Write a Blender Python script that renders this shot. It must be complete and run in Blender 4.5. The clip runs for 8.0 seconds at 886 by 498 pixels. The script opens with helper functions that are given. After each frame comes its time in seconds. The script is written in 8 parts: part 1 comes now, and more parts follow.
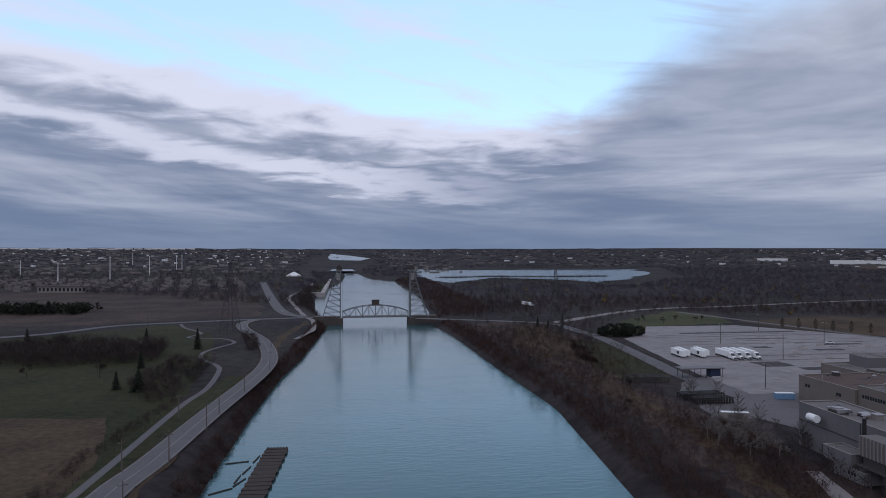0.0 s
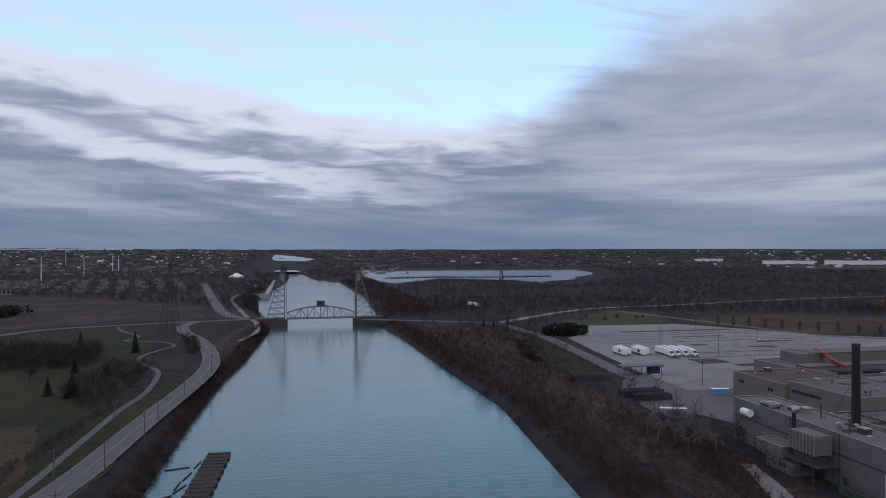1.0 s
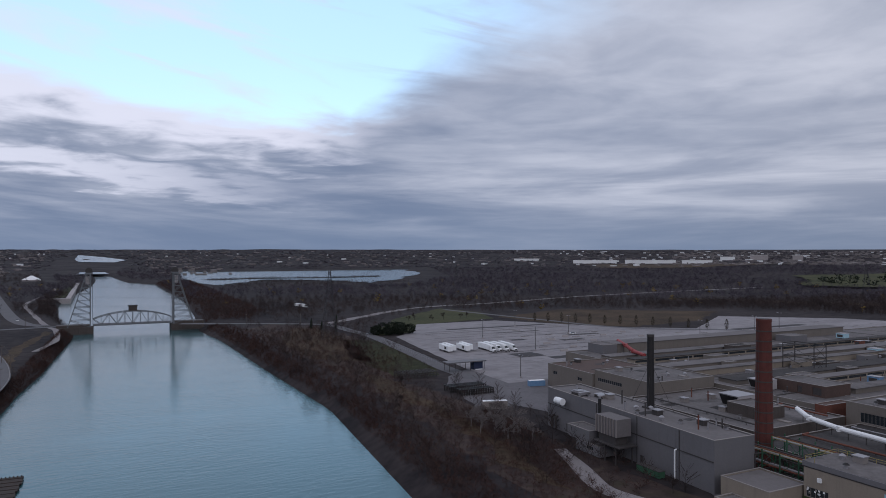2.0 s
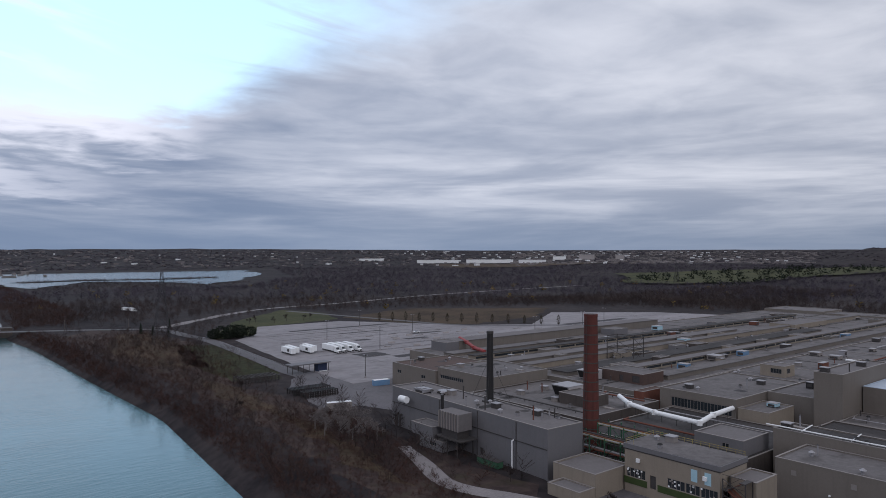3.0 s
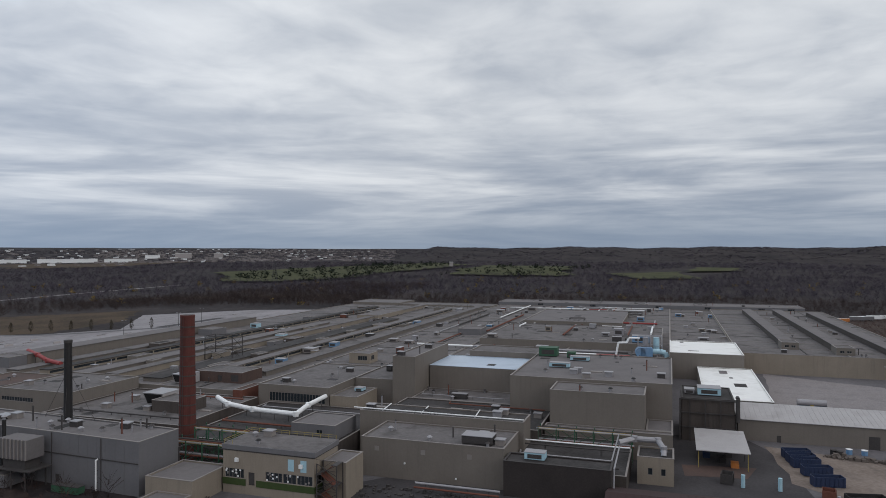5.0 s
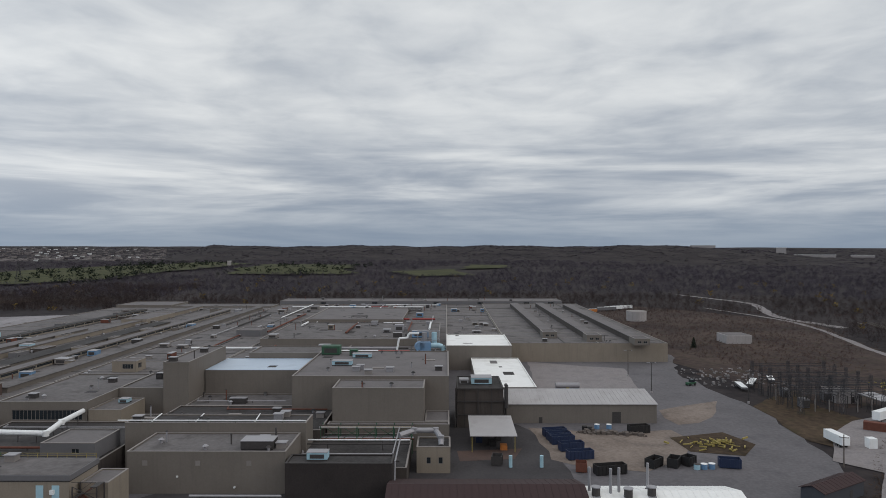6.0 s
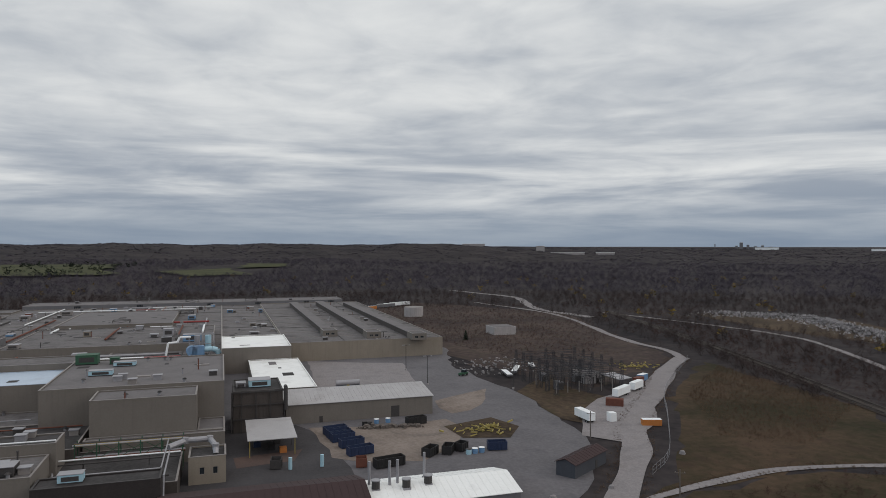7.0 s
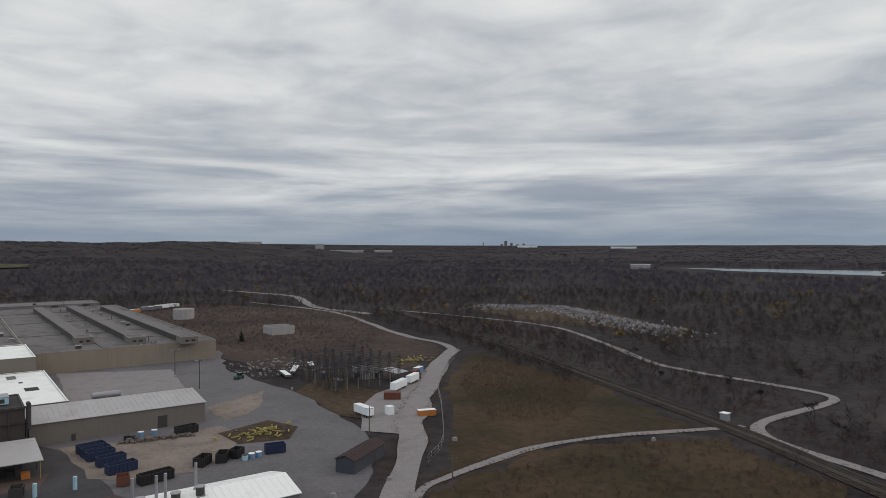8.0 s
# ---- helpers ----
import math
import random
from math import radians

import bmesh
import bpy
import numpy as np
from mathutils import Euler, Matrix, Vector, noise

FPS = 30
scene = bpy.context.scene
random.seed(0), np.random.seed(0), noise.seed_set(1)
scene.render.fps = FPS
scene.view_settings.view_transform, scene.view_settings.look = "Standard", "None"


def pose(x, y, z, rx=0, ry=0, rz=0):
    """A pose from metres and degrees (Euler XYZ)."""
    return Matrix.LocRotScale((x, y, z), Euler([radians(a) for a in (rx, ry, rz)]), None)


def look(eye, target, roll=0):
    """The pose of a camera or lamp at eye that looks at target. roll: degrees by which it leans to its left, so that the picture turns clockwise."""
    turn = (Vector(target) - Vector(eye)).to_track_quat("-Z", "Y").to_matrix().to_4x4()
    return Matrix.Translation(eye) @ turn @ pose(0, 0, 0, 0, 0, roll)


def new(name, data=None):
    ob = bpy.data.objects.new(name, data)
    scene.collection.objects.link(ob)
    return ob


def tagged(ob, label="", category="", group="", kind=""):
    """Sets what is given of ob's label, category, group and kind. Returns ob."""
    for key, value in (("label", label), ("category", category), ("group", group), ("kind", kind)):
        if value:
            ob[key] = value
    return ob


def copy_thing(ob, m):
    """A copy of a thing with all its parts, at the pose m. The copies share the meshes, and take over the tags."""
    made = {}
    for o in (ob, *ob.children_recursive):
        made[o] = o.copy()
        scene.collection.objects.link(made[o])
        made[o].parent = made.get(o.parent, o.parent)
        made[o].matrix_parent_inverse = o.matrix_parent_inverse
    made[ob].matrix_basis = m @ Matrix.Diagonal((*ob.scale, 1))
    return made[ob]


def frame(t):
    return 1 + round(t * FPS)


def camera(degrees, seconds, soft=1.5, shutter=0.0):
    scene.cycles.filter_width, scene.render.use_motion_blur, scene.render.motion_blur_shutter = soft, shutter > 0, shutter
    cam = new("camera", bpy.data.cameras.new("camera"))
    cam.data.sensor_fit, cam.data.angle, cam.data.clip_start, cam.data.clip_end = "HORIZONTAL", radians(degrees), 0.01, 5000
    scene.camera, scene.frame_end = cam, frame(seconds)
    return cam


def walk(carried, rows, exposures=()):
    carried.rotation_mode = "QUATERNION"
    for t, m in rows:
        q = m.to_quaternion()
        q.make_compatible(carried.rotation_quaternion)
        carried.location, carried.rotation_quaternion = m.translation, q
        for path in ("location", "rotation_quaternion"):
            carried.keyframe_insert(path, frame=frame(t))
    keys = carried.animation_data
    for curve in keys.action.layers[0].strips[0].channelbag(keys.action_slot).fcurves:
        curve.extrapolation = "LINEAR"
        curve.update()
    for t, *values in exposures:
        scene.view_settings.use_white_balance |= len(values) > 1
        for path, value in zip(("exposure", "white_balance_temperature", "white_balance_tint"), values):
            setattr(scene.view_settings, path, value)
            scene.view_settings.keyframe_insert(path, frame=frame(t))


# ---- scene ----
cam = camera(65.37, 8.0, soft=0.9)
EYE_HEIGHT = 60.0
# seconds, heading, tilt: a hovering drone that turns on the spot, 60 m over the works yard
TURN = ((0.0, -8.0, 0.17), (0.5, -8.04, 0.2), (0.6, -8.4, 0.2), (0.9, -11.07, 0.21), (1.0, -12.45, 0.22), (1.5, -19.82, 0.24),
        (1.7, -22.6, 0.24), (2.8, -36.84, 0.24), (3.0, -39.43, 0.24), (3.5, -46.65, 0.24), (4.0, -54.53, 0.22),
        (4.5, -63.1, 0.17), (4.7, -66.57, 0.14), (5.8, -86.08, 0.0), (6.0, -89.7, -0.03), (6.5, -98.66, -0.1),
        (7.0, -107.77, -0.18), (7.5, -116.78, -0.26), (8.0, -125.94, -0.35))
walk(cam, [(t, pose(0, 0, EYE_HEIGHT, 90 + tilt, 0, a)) for t, a, tilt in TURN],
     exposures=((0.0, -0.47, 5800, 17), (1.5, -0.45, 5850, 17), (3.0, -0.14, 6050, 15), (4.5, -0.02, 6250, 11), (6.0, 0.02, 6500, 8.5), (8.0, 0.02, 6650, 8.5)))


# ---- world: broken overcast with a clear opening over the canal ----
def nodes_of(tree):
    tree.nodes.clear()
    return tree.nodes, tree.links


world = bpy.data.worlds.new("sky")
scene.world = world
world.use_nodes = True
wn, wl = nodes_of(world.node_tree)


def wnode(kind, **props):
    n = wn.new(kind)
    for key, value in props.items():
        if key == "op":
            n.operation = value
    return n


def plug(n, k, value):
    if value is None:
        return
    if hasattr(value, "links"):
        wl.new(value, n.inputs[k])
    else:
        n.inputs[k].default_value = value


def wmath(op, a, b=None, c=None, clamp=False):
    n = wnode("ShaderNodeMath", op=op)
    n.use_clamp = clamp
    for k, value in enumerate((a, b, c)):
        plug(n, k, value)
    return n.outputs[0]


def wstep(value, low, high):
    n = wn.new("ShaderNodeMapRange")
    n.interpolation_type = "SMOOTHSTEP"
    plug(n, 0, value), plug(n, 1, low), plug(n, 2, high)
    return n.outputs[0]


def wnoise(vector, scale, detail=5.0, rough=0.55, distortion=0.0):
    n = wn.new("ShaderNodeTexNoise")
    wl.new(vector, n.inputs["Vector"])
    n.inputs["Scale"].default_value, n.inputs["Detail"].default_value = scale, detail
    n.inputs["Roughness"].default_value, n.inputs["Distortion"].default_value = rough, distortion
    return n.outputs["Fac"]


def wmix(factor, a, b):
    n = wn.new("ShaderNodeMix")
    n.data_type = "RGBA"
    plug(n, 0, factor)
    for k, value in ((6, a), (7, b)):
        if hasattr(value, "links"):
            wl.new(value, n.inputs[k])
        else:
            n.inputs[k].default_value = (*value, 1)
    return n.outputs[2]


coord = wn.new("ShaderNodeTexCoord").outputs["Generated"]
split = wn.new("ShaderNodeSeparateXYZ")
wl.new(coord, split.inputs[0])
DX, DY, DZ = split.outputs
lift = wmath("ADD", wmath("MAXIMUM", DZ, 0.0), 0.07)
flat = wn.new("ShaderNodeCombineXYZ")
wl.new(wmath("DIVIDE", DX, lift), flat.inputs[0])
wl.new(wmath("DIVIDE", DY, lift), flat.inputs[1])
layer = flat.outputs[0]
big = wnoise(layer, 0.42, 4.5, 0.52, 0.4)
fine = wnoise(layer, 1.3, 5.0, 0.55, 0.5)
banks = wmath("ADD", wmath("MULTIPLY", big, 0.7), wmath("MULTIPLY", fine, 0.3))
# how far a direction turns from the canal's axis towards the works
level = wmath("SQRT", wmath("ADD", wmath("MULTIPLY", DX, DX), wmath("MULTIPLY", DY, DY)))
east = wmath("DIVIDE", DX, wmath("MAXIMUM", level, 0.001))
north = wmath("DIVIDE", DY, wmath("MAXIMUM", level, 0.001))
# the clear opening over the canal, with its ragged lower edge
azimuth = wmath("MULTIPLY", wmath("ARCTAN2", DX, DY), 57.2958)
climb = wmath("DIVIDE", DZ, wmath("MAXIMUM", level, 0.001))
rim_left = wmath("MULTIPLY", wmath("MINIMUM", wmath("MAXIMUM", wmath("SUBTRACT", 11.0, azimuth), 0.0), 60.0), 0.0026)
rim_right = wmath("MULTIPLY", wmath("MINIMUM", wmath("MAXIMUM", wmath("SUBTRACT", azimuth, 19.0), 0.0), 60.0), 0.0105)
rim_height = wmath("ADD", wmath("ADD", rim_left, rim_right), 0.168)
fluff = wnoise(layer, 2.3, 5.0, 0.52, 0.35)
ragged_edge = wmath("ADD", wmath("MULTIPLY", wmath("SUBTRACT", banks, 0.5), wmath("ADD", 0.10, rim_right)), wmath("MULTIPLY", wmath("SUBTRACT", fluff, 0.5), wmath("ADD", 0.07, wmath("MULTIPLY", rim_right, 0.5))))
above = wmath("ADD", wmath("SUBTRACT", climb, rim_height), ragged_edge)
opening = wstep(above, wmath("SUBTRACT", -0.004, wmath("MULTIPLY", rim_right, 0.5)), wmath("ADD", 0.034, wmath("MULTIPLY", rim_right, 0.7)))
opening = wmath("MULTIPLY", opening, wmath("MULTIPLY", wstep(azimuth, -62.0, -38.0), wstep(climb, 0.75, 0.45)))
# wisps of high cloud in the opening
drawn = wn.new("ShaderNodeCombineXYZ")
wl.new(wmath("ADD", wmath("MULTIPLY", azimuth, 0.055), wmath("MULTIPLY", climb, 1.6)), drawn.inputs[0])
wl.new(wmath("ADD", wmath("MULTIPLY", climb, 17.0), wmath("MULTIPLY", azimuth, 0.05)), drawn.inputs[1])
cirrus = wstep(wnoise(drawn.outputs[0], 1.0, 6.0, 0.55, 0.6), 0.46, 0.68)
puffs = wstep(wnoise(drawn.outputs[0], 0.62, 6.0, 0.58, 0.4), 0.56, 0.66)
wisps = wmath("ADD", wmath("MULTIPLY", cirrus, 0.7), 0.04)
clear = wn.new("ShaderNodeTexSky")
clear.sky_type, clear.sun_disc = "NISHITA", False
clear.sun_elevation, clear.sun_rotation = radians(24), radians(200)
clear.altitude = 200
blue = wn.new("ShaderNodeBackground")
wl.new(clear.outputs[0], blue.inputs[0])
veil = wn.new("ShaderNodeBackground")
veil.inputs[0].default_value = (0.56, 0.82, 0.96, 1)
pale = wn.new("ShaderNodeMixShader")
pale.inputs[0].default_value = 0.6
wl.new(blue.outputs[0], pale.inputs[1]), wl.new(veil.outputs[0], pale.inputs[2])
blue.inputs[1].default_value = 0.26
# cloud colour: layered undersides near the horizon, lighter and greyer overhead and away from the canal
strata = wn.new("ShaderNodeCombineXYZ")
drop = wmath("MINIMUM", wmath("SUBTRACT", climb, wmath("MULTIPLY", wmath("MINIMUM", rim_left, 0.1), 0.8)), 0.6)
wl.new(wmath("MULTIPLY", azimuth, 0.05), strata.inputs[0])
wl.new(wmath("MULTIPLY", drop, 22.0), strata.inputs[1])
layers = wnoise(strata.outputs[0], 1.0, 6.0, 0.56, 0.5)
streaks = wn.new("ShaderNodeCombineXYZ")
wl.new(wmath("MULTIPLY", azimuth, 0.09), streaks.inputs[0])
wl.new(wmath("MULTIPLY", climb, 60.0), streaks.inputs[1])
thin_streaks = wnoise(streaks.outputs[0], 1.0, 5.0, 0.55, 0.3)
toward = wstep(north, 0.25, 0.95)
mottled = wmath("ADD", wmath("MULTIPLY", banks, 0.62), wmath("MULTIPLY", fluff, 0.38))
lighter = wstep(wmath("ADD", mottled, wmath("MULTIPLY", DZ, 0.30)), 0.32, 0.78)
lines = wstep(wmath("ADD", wmath("MULTIPLY", layers, 0.72), wmath("MULTIPLY", thin_streaks, 0.28)), 0.36, 0.70)
low = wstep(climb, 0.24, 0.06)
tone = wmath("ADD", wmath("MULTIPLY", lighter, wmath("SUBTRACT", 1.0, low)), wmath("MULTIPLY", lines, low))
tone = wmath("ADD", wmath("MULTIPLY", tone, wmath("SUBTRACT", 0.80, wmath("MULTIPLY", toward, 0.18))), wmath("MULTIPLY", wmath("SUBTRACT", 1.0, toward), 0.20))
gap = wmath("MULTIPLY", wstep(east, 0.35, 0.62), wstep(north, 0.1, 0.55))
tone = wmath("ADD", tone, wmath("MULTIPLY", gap, 0.16))
cloud = wmix(tone, (0.195, 0.245, 0.330), (0.76, 0.775, 0.79))
base_band = wmix(wmath("MULTIPLY", wstep(climb, 0.10, 0.0), 0.8), cloud, (0.185, 0.245, 0.335))
# the sunlit upper edge of the bank and a paler layer below it
lit_rim = wmath("MULTIPLY", wstep(wmath("ADD", above, wmath("MULTIPLY", wmath("SUBTRACT", fluff, 0.5), 0.06)), -0.062, -0.008), wstep(azimuth, 26.0, 12.0))
second = wmath("MULTIPLY", wstep(wmath("ABSOLUTE", wmath("ADD", above, 0.088)), 0.026, 0.004), wstep(azimuth, 20.0, -4.0))
lit = wmath("MAXIMUM", wmath("MULTIPLY", lit_rim, 0.85), wmath("MULTIPLY", second, 0.7))
cloud_lit = wmix(lit, base_band, (0.90, 0.90, 0.93))
# brighter air on the open side of the sky
grey = wn.new("ShaderNodeBackground")
wl.new(cloud_lit, grey.inputs[0])
wl.new(wmath("ADD", 1.0, wmath("MULTIPLY", toward, 0.22)), grey.inputs[1])
veil.inputs[1].default_value = 1.6
cover = wmath("MULTIPLY", opening, wmath("SUBTRACT", 1.0, wmath("MAXIMUM", wisps, wmath("MULTIPLY", puffs, 0.8))))
both = wn.new("ShaderNodeMixShader")
wl.new(cover, both.inputs[0]), wl.new(grey.outputs[0], both.inputs[1]), wl.new(pale.outputs[0], both.inputs[2])
wl.new(both.outputs[0], wn.new("ShaderNodeOutputWorld").inputs[0])

sun = new("sun", bpy.data.lights.new("sun", "SUN"))
sun.data.energy, sun.data.angle, sun.data.color = 0.5, radians(25), (1.0, 0.95, 0.88)
sun.matrix_world = look((-40, -110, 60), (0, 0, 0))


# ---- materials ----
def material(name, a, b, scale=0.5, rough=0.85, bump=0.0, metal=0.0, stain=None, stain_amount=0.4, upright=False, vary=0.0, fine_amount=0.45, contrast=0.18, spec=0.3, stretch=(1, 1, 1)):
    """Two colours broken up at two scales, with stains; upright: stains run down; vary: from piece to piece."""
    m = bpy.data.materials.new(name)
    m.use_nodes = True
    n, l = nodes_of(m.node_tree)
    out, bsdf = n.new("ShaderNodeOutputMaterial"), n.new("ShaderNodeBsdfPrincipled")
    l.new(bsdf.outputs[0], out.inputs[0])
    where = n.new("ShaderNodeTexCoord").outputs["Object"]
    mapping = n.new("ShaderNodeMapping")
    mapping.inputs["Scale"].default_value = stretch
    l.new(where, mapping.inputs[0])

    def noise_of(size, detail, source):
        t = n.new("ShaderNodeTexNoise")
        t.inputs["Scale"].default_value, t.inputs["Detail"].default_value, t.inputs["Roughness"].default_value = size, detail, 0.6
        l.new(source, t.inputs["Vector"])
        return t.outputs["Fac"]

    def ramp(source, lo, hi):
        r = n.new("ShaderNodeMapRange")
        r.inputs[1].default_value, r.inputs[2].default_value = lo, hi
        l.new(source, r.inputs[0])
        return r.outputs[0]

    def mixed(factor, first, second):
        x = n.new("ShaderNodeMix")
        x.data_type = "RGBA"
        if hasattr(factor, "links"):
            l.new(factor, x.inputs[0])
        else:
            x.inputs[0].default_value = factor
        for k, c in ((6, first), (7, second)):
            if hasattr(c, "links"):
                l.new(c, x.inputs[k])
            else:
                x.inputs[k].default_value = (*c, 1)
        return x.outputs[2]

    coarse = noise_of(scale, 6, mapping.outputs[0])
    grain = noise_of(scale * 14, 3, mapping.outputs[0])
    add = n.new("ShaderNodeMix")
    add.data_type = "FLOAT"
    add.inputs[0].default_value = fine_amount
    l.new(coarse, add.inputs[2]), l.new(grain, add.inputs[3])
    colour = mixed(ramp(add.outputs[0], 0.5 - contrast, 0.5 + contrast), a, b)
    if stain:
        run = n.new("ShaderNodeMapping")
        run.inputs["Scale"].default_value = (0.9, 0.9, 0.07) if upright else (0.12, 0.12, 0.12)
        l.new(where, run.inputs[0])
        mark = ramp(noise_of(1.0, 7, run.outputs[0]), 0.52, 0.72)
        x = n.new("ShaderNodeMath")
        x.operation = "MULTIPLY"
        x.inputs[1].default_value = stain_amount
        l.new(mark, x.inputs[0])
        colour = mixed(x.outputs[0], colour, stain)
    if vary:
        info = n.new("ShaderNodeNewGeometry").outputs["Random Per Island"]
        hsv = n.new("ShaderNodeHueSaturation")
        v = n.new("ShaderNodeMapRange")
        v.inputs[3].default_value, v.inputs[4].default_value = 1 - vary, 1 + vary
        l.new(info, v.inputs[0]), l.new(v.outputs[0], hsv.inputs["Value"]), l.new(colour, hsv.inputs["Color"])
        colour = hsv.outputs[0]
    l.new(colour, bsdf.inputs["Base Color"])
    bsdf.inputs["Roughness"].default_value, bsdf.inputs["Metallic"].default_value = rough, metal
    bsdf.inputs["Specular IOR Level"].default_value = spec
    if bump:
        b_node = n.new("ShaderNodeBump")
        b_node.inputs["Strength"].default_value, b_node.inputs["Distance"].default_value = 0.6, bump
        l.new(add.outputs[0], b_node.inputs["Height"]), l.new(b_node.outputs[0], bsdf.inputs["Normal"])
    return m


def water_material(name, tint, rough=0.13, bump=0.4):
    m = bpy.data.materials.new(name)
    m.use_nodes = True
    n, l = nodes_of(m.node_tree)
    out, bsdf = n.new("ShaderNodeOutputMaterial"), n.new("ShaderNodeBsdfPrincipled")
    l.new(bsdf.outputs[0], out.inputs[0])
    bsdf.inputs["Base Color"].default_value = (*tint, 1)
    bsdf.inputs["Roughness"].default_value, bsdf.inputs["IOR"].default_value = rough, 1.33
    where = n.new("ShaderNodeTexCoord").outputs["Object"]
    mapping = n.new("ShaderNodeMapping")
    mapping.inputs["Scale"].default_value = (0.35, 1.0, 1.0)
    l.new(where, mapping.inputs[0])
    heights = []
    for size, detail in ((0.55, 4), (0.06, 3)):
        t = n.new("ShaderNodeTexNoise")
        t.inputs["Scale"].default_value, t.inputs["Detail"].default_value = size, detail
        l.new(mapping.outputs[0], t.inputs["Vector"])
        heights.append(t.outputs["Fac"])
    mul = n.new("ShaderNodeMath")
    mul.operation = "MULTIPLY"
    l.new(heights[0], mul.inputs[0]), l.new(heights[1], mul.inputs[1])
    b_node = n.new("ShaderNodeBump")
    b_node.inputs["Strength"].default_value, b_node.inputs["Distance"].default_value = 0.5, bump
    l.new(mul.outputs[0], b_node.inputs["Height"]), l.new(b_node.outputs[0], bsdf.inputs["Normal"])
    return m


def glass_material(name, tint):
    m = bpy.data.materials.new(name)
    m.use_nodes = True
    bsdf = m.node_tree.nodes["Principled BSDF"]
    bsdf.inputs["Base Color"].default_value = (*tint, 1)
    bsdf.inputs["Roughness"].default_value, bsdf.inputs["IOR"].default_value = 0.06, 1.5
    return m


M_LAND = material("rough_land", (0.014, 0.012, 0.014), (0.048, 0.040, 0.040), 0.010, 0.95, stain=(0.017, 0.015, 0.017), stain_amount=0.6, spec=0.1, contrast=0.12)
M_GRASS = material("mown_grass", (0.015, 0.019, 0.009), (0.042, 0.042, 0.019), 0.02, 0.95, stain=(0.042, 0.029, 0.018), stain_amount=0.5, spec=0.1, contrast=0.12)
M_GREEN = material("green_field", (0.034, 0.038, 0.018), (0.069, 0.070, 0.035), 0.02, 0.95, spec=0.1, contrast=0.12)
M_DRYGRASS = material("dry_grass", (0.032, 0.023, 0.017), (0.086, 0.061, 0.041), 0.03, 0.95, stain=(0.032, 0.031, 0.015), stain_amount=0.7, spec=0.1, contrast=0.13)
M_REDFIELD = material("brown_field", (0.030, 0.022, 0.022), (0.073, 0.053, 0.046), 0.02, 0.95, stain=(0.038, 0.037, 0.020), stain_amount=0.6, spec=0.1, contrast=0.11)
M_MEADOW = material("olive_and_russet_meadow", (0.024, 0.022, 0.011), (0.066, 0.043, 0.028), 0.022, 0.95, bump=0.4, stain=(0.037, 0.022, 0.017), stain_amount=0.7, spec=0.1, contrast=0.11, fine_amount=0.35)
M_BALLAST = material("brown_ballast", (0.030, 0.024, 0.022), (0.070, 0.058, 0.050), 0.3, 0.95, spec=0.1)
M_ASPHALT = material("worn_asphalt", (0.086, 0.081, 0.087), (0.129, 0.120, 0.129), 0.06, 0.9, stain=(0.048, 0.047, 0.053), stain_amount=0.6, contrast=0.12)
M_ROAD = material("road_asphalt", (0.086, 0.082, 0.089), (0.111, 0.107, 0.114), 0.1, 0.9, stain=(0.059, 0.057, 0.059), stain_amount=0.4)
M_LOT = material("old_concrete_lot", (0.167, 0.156, 0.164), (0.251, 0.237, 0.248), 0.035, 0.9, stain=(0.108, 0.102, 0.104), stain_amount=0.6, stretch=(0.25, 1, 1), contrast=0.12)
M_PATCH = material("dark_patch", (0.029, 0.026, 0.029), (0.054, 0.050, 0.053), 0.1, 0.9)
M_GRAVEL = material("gravel", (0.152, 0.139, 0.142), (0.239, 0.218, 0.221), 0.12, 0.95, stain=(0.086, 0.075, 0.069), stain_amount=0.5, contrast=0.12)
M_DIRT = material("bare_dirt", (0.127, 0.101, 0.085), (0.208, 0.170, 0.149), 0.07, 0.95, stain=(0.060, 0.050, 0.048), stain_amount=0.6, contrast=0.12)
M_BEIGE = material("beige_metal_siding", (0.134, 0.118, 0.104), (0.163, 0.144, 0.129), 0.15, 0.7, stain=(0.099, 0.085, 0.078), stain_amount=0.28, upright=True)
M_TAN = material("tan_block", (0.201, 0.171, 0.137), (0.246, 0.210, 0.173), 0.2, 0.8, stain=(0.122, 0.103, 0.090), stain_amount=0.28, upright=True)
M_GREYWALL = material("grey_metal_siding", (0.118, 0.115, 0.123), (0.142, 0.138, 0.147), 0.12, 0.65, stain=(0.118, 0.114, 0.112), stain_amount=0.28, upright=True)
M_BROWNWALL = material("brown_wall", (0.056, 0.046, 0.042), (0.080, 0.068, 0.062), 0.15, 0.8, stain=(0.030, 0.025, 0.025), stain_amount=0.6, upright=True)
M_DARKWALL = material("sooty_wall", (0.022, 0.018, 0.018), (0.040, 0.033, 0.032), 0.2, 0.85, upright=True)
M_ROOF = material("gravel_roof", (0.086, 0.079, 0.080), (0.152, 0.141, 0.143), 0.05, 0.95, stain=(0.043, 0.039, 0.038), stain_amount=0.8, contrast=0.17, fine_amount=0.5)
M_ROOFLIGHT = material("pale_gravel_roof", (0.112, 0.104, 0.105), (0.157, 0.145, 0.149), 0.08, 0.95, stain=(0.081, 0.073, 0.074), stain_amount=0.6, contrast=0.2)
M_ROOFDARK = material("tar_roof", (0.024, 0.022, 0.022), (0.053, 0.049, 0.050), 0.07, 0.95, stain=(0.084, 0.075, 0.075), stain_amount=0.4, contrast=0.12)
